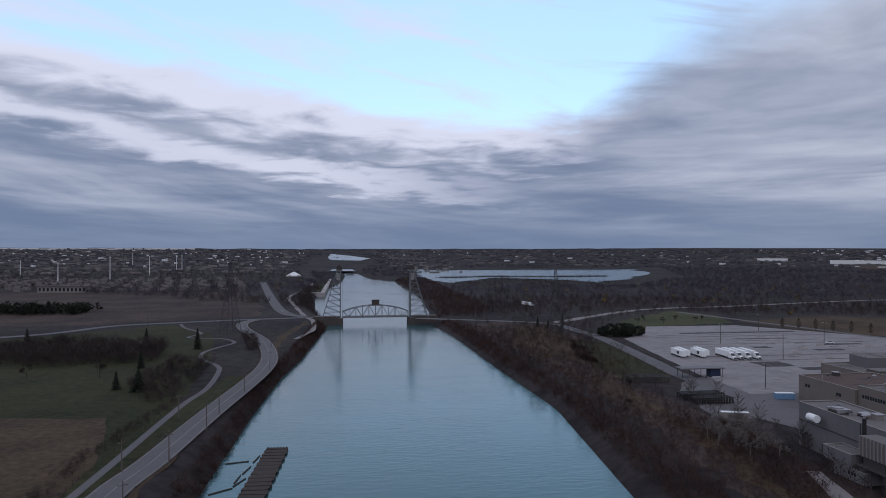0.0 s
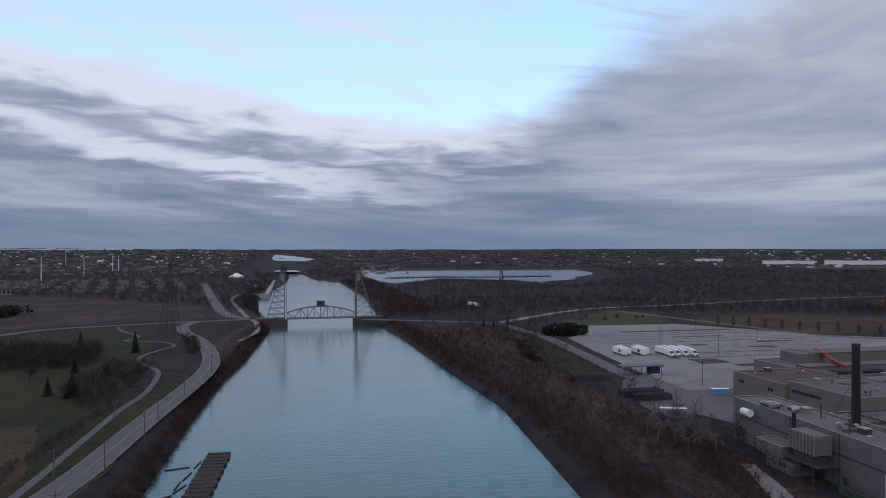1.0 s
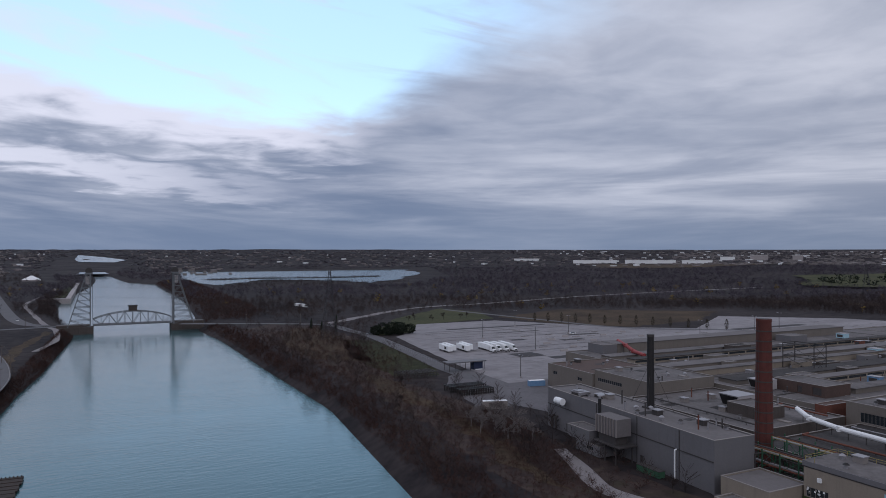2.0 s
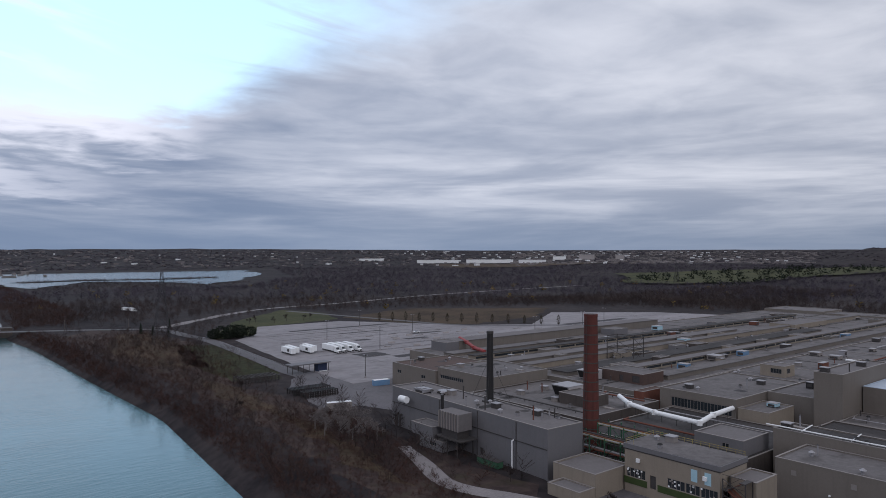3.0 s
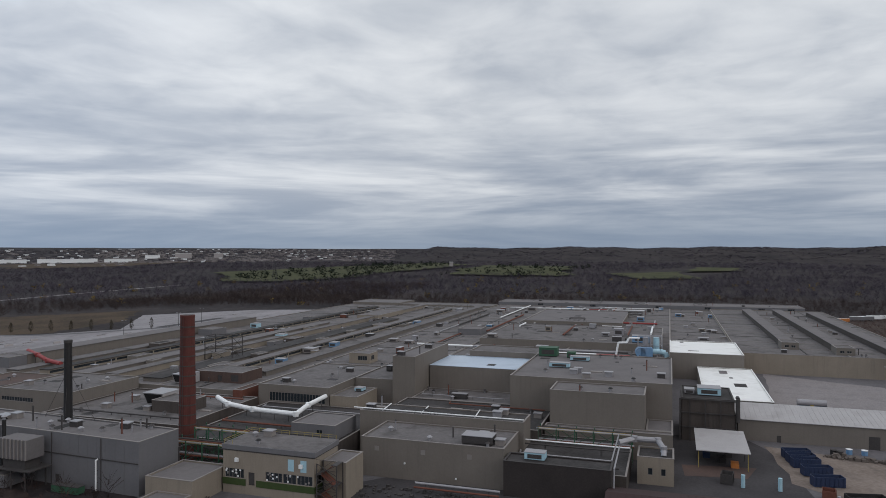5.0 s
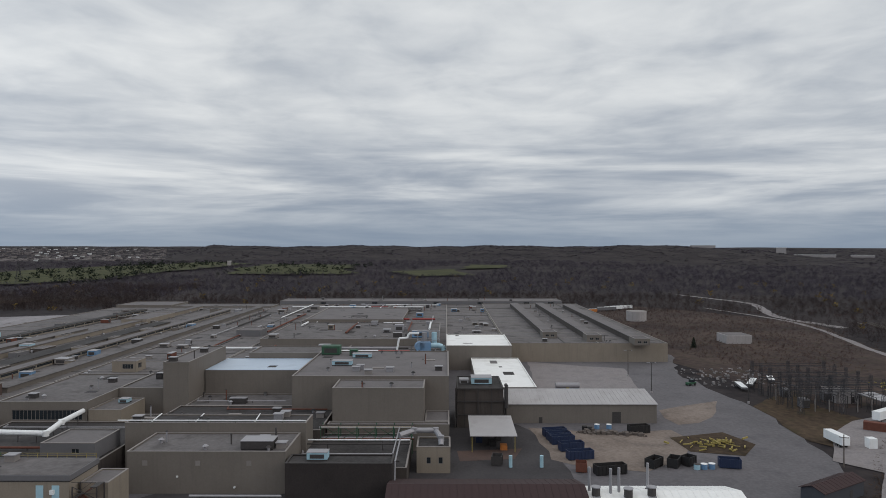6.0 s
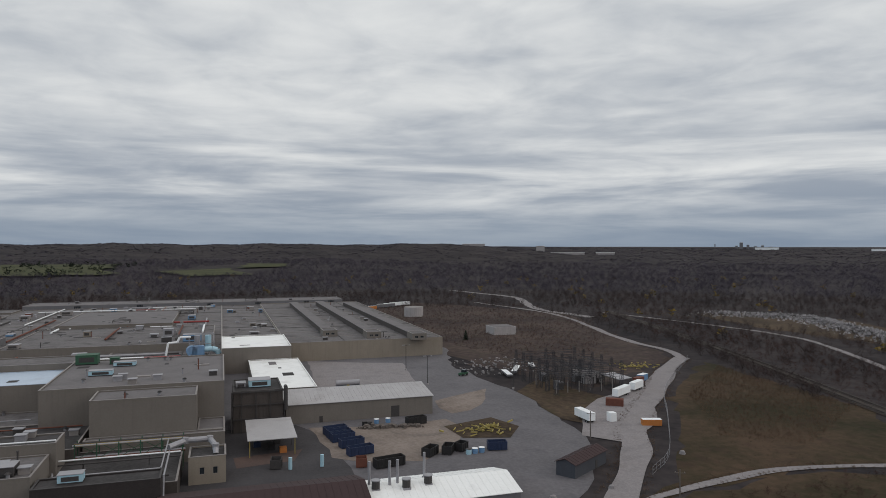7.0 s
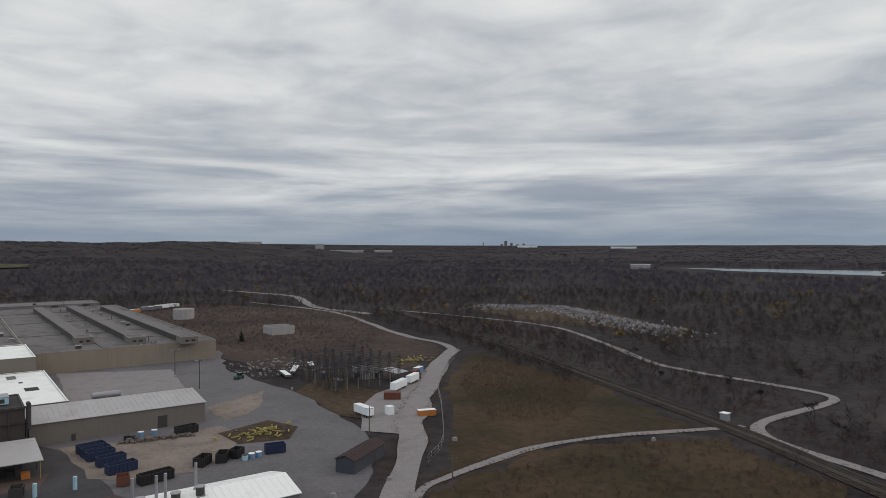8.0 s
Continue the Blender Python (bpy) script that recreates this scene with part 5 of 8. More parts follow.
def fire_stair(x, y, height):
    ob = thing("fire_stair", x, y, 0, "dark rusty steel fire stair against the office", "fire stair")
    for dx in (0, 3.2):
        for dy in (0, 5.2):
            part("post", Shape().bar((dx, dy, 0), (dx, dy, height), 0.22), M_STEEL, ob)
    for k in range(4):
        z = height * (k + 1) / 4
        part("landing", Shape().box(-0.1, 3.3, 0 if k % 2 else 4, 1.4 if k % 2 else 5.4, z - 0.12, z), M_STEEL, ob)
        a, b = (4.4, 1.0) if k % 2 else (1.0, 4.4)
        part("flight", Shape().add([(0.4, a, z - height / 4), (2.8, a, z - height / 4), (2.8, b, z - 0.05), (0.4, b, z - 0.05), (0.4, a, z - height / 4 - 0.25), (2.8, a, z - height / 4 - 0.25), (2.8, b, z - 0.3), (0.4, b, z - 0.3)],
             [(0, 1, 2, 3), (7, 6, 5, 4), (0, 4, 5, 1), (1, 5, 6, 2), (2, 6, 7, 3), (3, 7, 4, 0)]), M_RUST, ob)
        rail = Shape().bar((0.3, a, z - height / 4 + 1), (0.3, b, z + 1), 0.08).bar((-0.1, 0, z + 1), (-0.1, 5.3, z + 1), 0.08)
        part("handrail", rail, M_STEEL, ob)
    for z in (height * 0.3, height * 0.65, height):
        part("brace", Shape().bar((0, 0, z), (0, 5.2, z - 2.6), 0.12).bar((0, 5.2, z), (0, 0, z - 2.6), 0.12), M_STEEL, ob)
    return ob


fire_stair(145.6, 74.0, 9.6)


def chimney(x, y, height, r0, r1):
    ob = thing("brick_chimney", x, y, 0, "tall tapering red brick chimney with iron bands", "chimney")
    prof = Shape()
    n, m = 24, 20
    verts, faces = [], []
    for k in range(m + 1):
        r = r0 + (r1 - r0) * k / m
        verts += [(r * math.cos(2 * math.pi * j / n), r * math.sin(2 * math.pi * j / n), height * k / m) for j in range(n)]
        if k:
            faces += [((k - 1) * n + j, (k - 1) * n + (j + 1) % n, k * n + (j + 1) % n, k * n + j) for j in range(n)]
    part("shaft", prof.add(verts, faces), M_BRICK, ob)
    for k in range(1, 15):
        z = height * k / 15
        r = r0 + (r1 - r0) * k / 15
        part("band", Shape().tube((0, 0, z - 0.17), (0, 0, z + 0.17), r + 0.07, n=24), M_STEEL, ob, "dark iron band")
    part("rim", Shape().tube((0, 0, height - 0.3), (0, 0, height + 0.5), r1 + 0.08, n=24), M_BRICK, ob, "corbelled brick rim")
    # flat black disc on the closed rim paints the flue's inner shade
    part("flue", Shape().tube((0, 0, height + 0.5), (0, 0, height + 0.52), r1 - 0.35, n=24), M_BLACK, ob, "black disc for the sooty, shaded inside of the flue")
    ladder = Shape().bar((-r0 - 0.3, -0.3, 0), (-r1 - 0.3, -0.3, height), 0.08).bar((-r0 - 0.3, 0.3, 0), (-r1 - 0.3, 0.3, height), 0.08)
    part("ladder", ladder, M_STEEL, ob, "thin iron ladder")


chimney(163, 129.6, 41.2, 2.5, 1.95)
stack = thing("steel_stack", 149, 158, 13.0, "black steel stack on the powerhouse roof", "stack")
part("shaft", Shape().tube((0, 0, 0), (0, 0, 21.4), 1.15, 0.98, 16), M_BLACK, stack)
part("cap", Shape().tube((0, 0, 21.4), (0, 0, 22.2), 1.1, 1.1, 16), M_STEEL, stack)
part("base_plate", Shape().box(-1.8, 1.8, -1.8, 1.8, 0, 0.5), M_STEEL, stack)
for k in range(3):
    part("guy_wire", Shape().tube((0, 0, 14), (9 * math.cos(2.1 * k + 1.2) * 0.3, 10 * math.sin(2.1 * k + 1.2), 0.1), 0.05, n=4), M_STEEL, stack)

# dust collector and control cabin on stilts before the powerhouse
tower = thing("dust_collector", 133.4, 156.6, 0, "pale ribbed dust collector on a dark steel stand", "dust collector")
part("casing", Shape().box(-2.6, 2.6, -4.6, 4.6, 7.6, 12.6), M_ROOFLIGHT, tower)
for k in range(8):
    part("rib", Shape().box(-2.85, -2.62, -4.6 + k * 1.25, -4.3 + k * 1.25, 7.6, 12.6), M_COPING, tower)
part("hopper", Shape().box(-2.2, 2.2, -3.6, 3.6, 5.2, 7.6), M_STEEL, tower, "dark lower hopper")
part("platform", Shape().box(-3.4, 3.4, -6.4, 5, 4.9, 5.2), M_STEEL, tower)
for dx in (-3, 3):
    for dy in (-4.6, 0, 4.6):
        part("leg", Shape().bar((dx, dy, 0), (dx, dy, 4.9), 0.3), M_STEEL, tower)
part("flue_pipe", Shape().tube((0.2, 6.2, 4), (0.2, 6.2, 16.4), 0.5, n=12), M_BLACK, tower, "thin black flue")
part("fan_box", Shape().box(-0.4, 2.4, 4.2, 5.6, 10, 12), M_RUST, tower, "rusty red fan box")
cabin = building("grey control cabin on a narrow leg", 130.2, 136.2, 163.4, 174.0, 6.8, M_GREYWALL, M_ROOF, z0=3.5, rim=0.1, name="control_cabin")
cabin2 = building("grey sample cabin with a dark window", 130.2, 135.8, 158.6, 169.6, 3.3, M_GREYWALL, M_ROOF, z0=0.3, rim=0.1, name="control_cabin", west=((3.0, 1.2, 3.2, 1.2),))
legs = thing("steel_stand", 133.2, 164, 0, "dark steel legs under the cabins", "steel stand")
for dx, dy, z in ((-2.4, 9.4, 3.5), (2.4, 9.4, 3.5), (-2.4, 6.6, 3.5), (2.4, 6.6, 3.5)):
    part("leg", Shape().bar((dx, dy, 0), (dx, dy, z), 0.28), M_STEEL, legs)
drum = thing("roof_drum", 136.7, 187, 9.2, "white round-ended drum on a wall bracket", "drum")
part("drum", Shape().tube((0, -1.8, 1.5), (0, 1.8, 1.5), 1.15, n=16), M_WHITE, drum)
part("bracket", Shape().bar((1.6, -1, 0.2), (-0.8, -1, 0.4), 0.25).bar((1.6, 1, 0.2), (-0.8, 1, 0.4), 0.25), M_STEEL, drum)
pipe = thing("wall_pipe", 136.2, 135.6, 0, "white downpipe on the powerhouse wall", "pipe")
part("pipe", Shape().pipe([(0.7, 0, 7.9), (0, 0, 7.7), (0, 0, 0)], 0.2), M_WHITE, pipe)
for z in (2.0, 5.0):
    part("clip", Shape().box(-0.1, 0.6, -0.1, 0.1, z, z + 0.15), M_STEEL, pipe)
ob = thing("scrap_skip", 133.4, 141.5, 0, "long green steel skip against the powerhouse", "skip")
part("body", Shape().prism([(-1.1, -4.2), (1.1, -4.2), (1.1, 4.2), (-1.1, 4.2)], 0.25, 1.9), M_GREENPAINT, ob)
part("rim", Shape().box(-1.2, 1.2, -4.3, 4.3, 1.9, 2.05), M_STEEL, ob)
for k in range(7):
    part("rib", Shape().box(-1.2, -1.1, -3.9 + 1.3 * k - 0.08, -3.9 + 1.3 * k + 0.08, 0.3, 1.9), M_GREENPAINT, ob)
for dx in (-0.7, 0.7):
    part("runner", Shape().box(dx - 0.1, dx + 0.1, -4.2, 4.2, 0, 0.25), M_STEEL, ob)


def roof_lantern(x0, x1, y0, y1, z0, h, label, wall=None, glazed=True, roof=None):
    """A raised strip with a window band on its long side."""
    ob = thing("roof_lantern", (x0 + x1) / 2, (y0 + y1) / 2, z0, label, "roof lantern", "roof lanterns")
    wx, wy = (x1 - x0) / 2, (y1 - y0) / 2
    part("wall", Shape().box(-wx, wx, -wy, wy, -0.02, h), wall or M_BEIGE, ob)
    part("roof", Shape().box(-wx - 0.4, wx + 0.4, -wy - 0.4, wy + 0.4, h, h + 0.25), roof or M_ROOF, ob)
    if glazed:
        n = max(1, int(2 * wx / 12))
        for k in range(n):
            a = -wx + 2 * wx * k / n
            part("window", Shape().box(a + 0.5, a + 2 * wx / n - 0.5, -wy - 0.06, -wy, h * 0.35, h * 0.8), M_GLASS, ob, "dirty glazed band")
    return ob


for k, (y, x0, x1, h, w) in enumerate(((160, 246, 590, 1.8, 6), (178, 246, 560, 2.2, 5), (193, 222, 470, 1.5, 9), (211, 220, 590, 2.4, 5), (228, 219, 430, 1.6, 8), (246, 220, 560, 2.2, 5), (262, 219, 320, 1.5, 7))):
    roof_lantern(x0, x1, y - w / 2, y + w / 2, 8.4, h, "long low beige roof lantern with a dirty window band", M_TAN if k % 2 else M_BEIGE, k in (1, 5), (M_ROOF, M_ROOFLIGHT, M_ROOFDARK)[k % 3])
roof_lantern(238, 420, 276, 288, 8.4, 4.4, "long beige penthouse along the roof edge", M_BEIGE, False, M_ROOFLIGHT)
for y, x0, x1, h in ((-58, 400, 600, 3.0), (-80, 386, 600, 3.2), (-102, 372, 590, 2.8)):
    roof_lantern(x0, x1, y - 3, y + 3, 9.6, h, "long grey sawtooth lantern on the warehouse roof", M_BROWNWALL, True, M_ROOFLIGHT)
    building("beige lantern end block", x0 - 12, x0 - 0.6, y - 4, y + 4, 13.0, M_BEIGE, M_ROOF, z0=9.6, rim=0.1, name="roof_block", west=((1.5, 1.0, 2, 1.2), (4.5, 1.0, 2, 1.2)))
building("raised beige roof block across the plant", 362, 440, 4, 98, 12.4, M_BEIGE, M_ROOF, z0=9.0, rim=0.2, name="roof_block")
building("raised beige roof block behind pipes", 470, 560, 30, 96, 11.6, M_BEIGE, M_ROOFLIGHT, z0=9.0, rim=0.2, name="roof_block")
building("small beige penthouse with louvred windows", 284, 293, 128, 138, 13.4, M_TAN, M_ROOFLIGHT, z0=9.0, rim=0.1, name="roof_block", west=((1.2, 1.4, 4.6, 2.0),), south=((1.6, 1.4, 3.2, 2.0),))
building("low pale penthouse on the roof", 470, 520, 205, 222, 11.6, M_TAN, M_ROOFLIGHT, z0=8.4, rim=0.1, name="roof_block")
building("grey plant room on the roof", 400, 415, 108, 122, 12.5, M_GREYWALL, M_ROOFLIGHT, z0=9.0, rim=0.1, name="roof_block")
building("grey plant room on the roof edge", 352, 366, 262, 272, 12.0, M_GREYWALL, M_ROOFLIGHT, z0=8.4, rim=0.1, name="roof_block")
building("grey end cabin of the roof penthouse", 228, 237, 275, 287, 12.8, M_GREYWALL, M_ROOFLIGHT, z0=8.4, rim=0.1, name="roof_block")
building("big rusty brown machine shed on the roof", 229, 243, 157, 178, 12.4, M_ROOFRUST, M_ROOF, z0=8.4, rim=0.1, name="roof_block", west=((1.5, 0.6, 3.5, 2.6, "door"), (9, 0.4, 2, 2.4, "door")))
building("dark brown machine house beside the chimney", 186, 197, 149, 162, 10.6, M_BROWNWALL, M_ROOF, z0=7.0, rim=0.1, name="roof_block")
building("brown rusty shed on the roof", 213, 226, 146, 149.8, 9.6, M_RUST, M_ROOFRUST, rim=0.1, name="roof_block", z0=0)
building("far beige hall at the lot edge", 600.6, 640, 240, 288, 10.5, M_BEIGE, M_ROOFLIGHT, rim=0.3)
building("far beige hall beside the back wall", 600.6, 628, 152.4, 238, 9.4, M_BEIGE, M_ROOF, rim=0.3)


rnd = random.Random(61)
for k in range(22):
    x, y = rnd.uniform(225, 560), rnd.choice((168, 186, 203, 220, 237, 254, 170, 204))
    w, d, h = rnd.uniform(4, 14), rnd.uniform(3, 7), rnd.uniform(1.6, 3.4)
    building("small roof cabin among the lanterns", x, x + w, y - d / 2, y + d / 2, 8.4 + h, rnd.choice((M_TAN, M_GREYWALL, M_BEIGE, M_BROWNWALL)), rnd.choice((M_ROOFLIGHT, M_ROOFDARK, M_ROOF)), z0=8.4, rim=0.08, name="roof_cabin",
             south=((0.6, 0.5, 1.4, 0.9),) if w > 6 else ())


def gantry(x, y, z, w, d, h, label):
    ob = thing("steel_gantry", x, y, z, label, "gantry")
    for dx in (0, w):
        for dy in (0, d):
            part("post", Shape().bar((dx, dy, 0), (dx, dy, h), 0.3), M_STEEL, ob)
    for zz in (h * 0.5, h):
        part("beam", Shape().bar((0, 0, zz), (w, 0, zz), 0.3).bar((w, 0, zz), (w, d, zz), 0.3).bar((w, d, zz), (0, d, zz), 0.3).bar((0, d, zz), (0, 0, zz), 0.3), M_STEEL, ob)
    for k in range(2):
        z0, z1 = h * k / 2, h * (k + 1) / 2
        part("brace", Shape().bar((0, 0, z0), (0, d, z1), 0.14).bar((0, d, z0), (0, 0, z1), 0.14).bar((0, 0, z0), (w, 0, z1), 0.14).bar((w, 0, z0), (0, 0, z1), 0.14), M_STEEL, ob)
    return ob


gantry(274, 193, 8.4, 8, 15, 11.2, "dark open steel gantry over the roof")
for x, y, w, d, h in ((155, 106, 12, 12, 7.5), (150, 122, 8, 4, 8.5), (156, 136, 8, 10, 6)):
    gantry(x, y, 0 if y != 106 else 0, w, d, h, "rusty steel pipe gantry behind the annex")


def pipe_rack(x0, x1, y0, y1, h, label):
    """Green steel bents along y with beams, a walkway rail and pipes on two levels."""
    ob = thing("pipe_rack", (x0 + x1) / 2, y0, 0, label, "pipe rack", "pipe racks")
    w, n = (x1 - x0) / 2, max(2, round((y1 - y0) / 5))
    for k in range(n + 1):
        y = (y1 - y0) * k / n
        for s in (-w, w):
            part("post", Shape().bar((s, y, 0), (s, y, h + 1.1), 0.26), M_GREENPAINT, ob)
        for z in (h * 0.62, h):
            part("crossbeam", Shape().bar((-w, y, z), (w, y, z), 0.24), M_GREENPAINT, ob)
        if k:
            part("brace", Shape().bar((-w, y, h * 0.62), (-w, y - (y1 - y0) / n, h), 0.12).bar((w, y, h), (w, y - (y1 - y0) / n, h * 0.62), 0.12), M_GREENPAINT, ob)
    part("handrail", Shape().bar((-w, 0, h + 1.1), (-w, y1 - y0, h + 1.1), 0.08).bar((-w, 0, h + 0.6), (-w, y1 - y0, h + 0.6), 0.06), M_YELLOW, ob, "faded yellow handrail")
    for k, (dx, z, r, mat) in enumerate(((-0.7, h * 0.62, 0.25, M_RUST), (-0.2, h * 0.62, 0.32, M_GALV), (0.4, h * 0.62, 0.18, M_STEEL), (-0.5, h, 0.3, M_GALV), (0.2, h, 0.2, M_RUST), (0.65, h, 0.25, M_STEEL))):
        part("pipe", Shape().tube((dx * w, -0.6, z + r + 0.15), (dx * w, y1 - y0 + 0.6, z + r + 0.15), r, n=8), mat, ob)
    return ob


def pipe_run(points, r, mat, label, feet=True, name="pipe", gap=12.0, floor=0.0):
    x, y, z = points[0]
    ob = thing(name, x, y, floor, label, "pipe", "pipes over the roofs")
    local = [(a - x, b - y, c - floor) for a, b, c in points]
    part("pipe", Shape().pipe(local, r, 10), mat, ob)
    for p in local[1:-1]:
        part("elbow", Shape().tube((p[0], p[1], p[2] - r), (p[0], p[1], p[2] + r), r * 1.15, n=10), mat, ob)
    if feet:
        for p, q in zip(local, local[1:]):
            n = int(math.dist(p, q) / gap)
            for k in range(n):
                u = (k + 0.5) / n
                c = [p[i] + (q[i] - p[i]) * u for i in range(3)]
                if c[2] - r > 0.2:
                    part("support", Shape().bar((c[0], c[1], 0), (c[0], c[1], c[2] - r * 0.8), 0.16), M_STEEL, ob)
    return ob


pipe_rack(152.5, 157.5, 106.4, 127, 8.4, "green steel pipe rack behind the annex")
pipe_rack(159, 164, 106.4, 124, 10.4, "tall green steel pipe rack before the pipe yard")
pipe_rack(197, 201, 10, 36, 8.2, "green steel pipe rack before the podium")
pipe_run([(199, 146, 10.2), (195, 139, 9.2), (193, 128, 8.6), (191.5, 111.5, 8.6), (201, 112.5, 9.4), (214, 113, 9.6)], 0.75, M_WHITE, "fat silver insulated pipe with bends", floor=6.0, gap=5)
pipe_run([(186.5, 89, 13.5), (186.5, 38, 13.5)], 0.17, M_WHITE, "long white pipe along the roof strip", floor=12.6)
for y in (80, 68, 52):
    pipe_run([(187, y, 13.1), (196, y + 1, 13.1)], 0.16, M_WHITE, "thin pale pipe across the roof strip", floor=12.6)
pipe_run([(189, 40, 7.6), (189, 10, 7.6)], 0.2, M_WHITE, "pale pipe on a rack before the podium", floor=5.0)
pipe_run([(188, 40, 6.8), (188, 10, 6.8)], 0.2, M_STEEL, "dark pipe on a rack before the podium", floor=5.0)
pipe_run([(190, 13, 8.6), (193, 9, 9.2), (193, 3, 9.2), (188, 1.5, 8.4), (187, 1.5, 6.8)], 0.75, M_GALV, "fat silver duct bending down into the valve house", False, floor=5.0)
pipe_run([(160.5, 60, 2.4), (160.5, 38.5, 2.4)], 0.3, M_GALV, "pale pipes along the yard wall", gap=5)
pipe_run([(159.6, 60, 1.6), (159.6, 38.5, 1.6)], 0.24, M_RUST, "rusty pipes along the yard wall", gap=5)
pipe_run([(184, 12.4, 9.2), (166, 12.4, 8.8), (163.8, 12.4, 0.4)], 0.2, M_GALV, "pale pipe beside the black building", False)
pipe_run([(172, 13.4, 6.0), (172, 13.4, 9), (196, 13.4, 9.2)], 0.18, M_GALV, "thin pale pipe rising at the yard edge", False, floor=0.0)
for x, ya, yb, z, r, mat in ((204, 40, 84, 8.0, 0.22, M_GALV), (212, 46, 86, 8.0, 0.3, M_STEEL), (220, 38, 70, 8.0, 0.2, M_RUST), (176, 92, 130, 6.0, 0.25, M_STEEL), (184, 108, 133, 6.0, 0.3, M_RUST), (205, 90, 132, 6.0, 0.2, M_GALV), (178, 144, 190, 7.0, 0.24, M_STEEL), (208, 142, 160, 7.0, 0.28, M_RUST),
                             (232, 54, 84, 8.0, 0.14, M_GALV), (176, 12, 37, 5.0, 0.3, M_STEEL), (182, 14, 38, 5.0, 0.22, M_GALV)):
    pipe_run([(x, ya, z + 0.8), (x, yb, z + 0.8), (x + 3, yb + 0.6, z + 0.8)], r, mat, "pipe laid across a low flat roof", floor=z, gap=7)
for k in range(38):
    rnd = random.Random(200 + k)
    x, y = rnd.uniform(300, 600), rnd.choice((10, 22, 44, 56, 70, 88, 108, 120, 135, 145))
    length = rnd.uniform(30, 120)
    if 350 < x < 445 and 4 < y < 98:
        z = 12.4
    else:
        z = 9.0
    end = min(x + length, 438 if z > 10 else (355 if x < 355 and y < 98 else 620))
    pipe_run([(x, y, z + 0.9), (end, y, z + 0.9)], rnd.uniform(0.3, 0.6), rnd.choice((M_GALV, M_STEEL, M_RUST, M_WHITE)), "long pipe run over the plant roof", floor=z, gap=14)
for k in range(30):
    rnd = random.Random(300 + k)
    x, y0 = rnd.choice((310, 335, 345, 450, 462, 572, 590, 610)), rnd.uniform(5, 100)
    pipe_run([(x, y0, 10.3), (x, y0 + rnd.uniform(20, 45), 10.3)], rnd.uniform(0.28, 0.55), rnd.choice((M_GALV, M_WHITE, M_STEEL, M_RED)), "pipe run across the plant roof", floor=9.0, gap=10)
for y in (8, 26):
    pipe_run([(484, y, 10.6), (484, y + 16, 10.6)], 0.55, M_RED, "dark red pipe bundle on the roof", floor=9.0, gap=5)
pipe_run([(247, 286, 13.0), (240, 272, 12.6), (236, 262, 11.2), (232, 250, 11.0)], 0.9, M_RED, "dull red bent duct over the roof", floor=8.4, gap=6)


def roof_unit(x, y, z, w, d, h, mat, label, turn=0.0):
    ob = thing("roof_unit", x, y, z, label, "rooftop unit", "rooftop units", turn=turn)
    part("casing", Shape().box(-w / 2, w / 2, -d / 2, d / 2, 0.35, h), mat, ob)
    part("lid", Shape().box(-w / 2 - 0.1, w / 2 + 0.1, -d / 2 - 0.1, d / 2 + 0.1, h, h + 0.12), M_GALV if mat is not M_GREENPAINT else mat, ob)
    part("grille", Shape().box(-w / 2 - 0.05, -w / 2, -d * 0.35, d * 0.35, h * 0.3, h * 0.8), M_STEEL, ob, "dark louvre")
    for dx in (-w * 0.4, w * 0.4):
        part("skid", Shape().box(dx - 0.15, dx + 0.15, -d / 2, d / 2, 0, 0.35), M_STEEL, ob)
    return ob


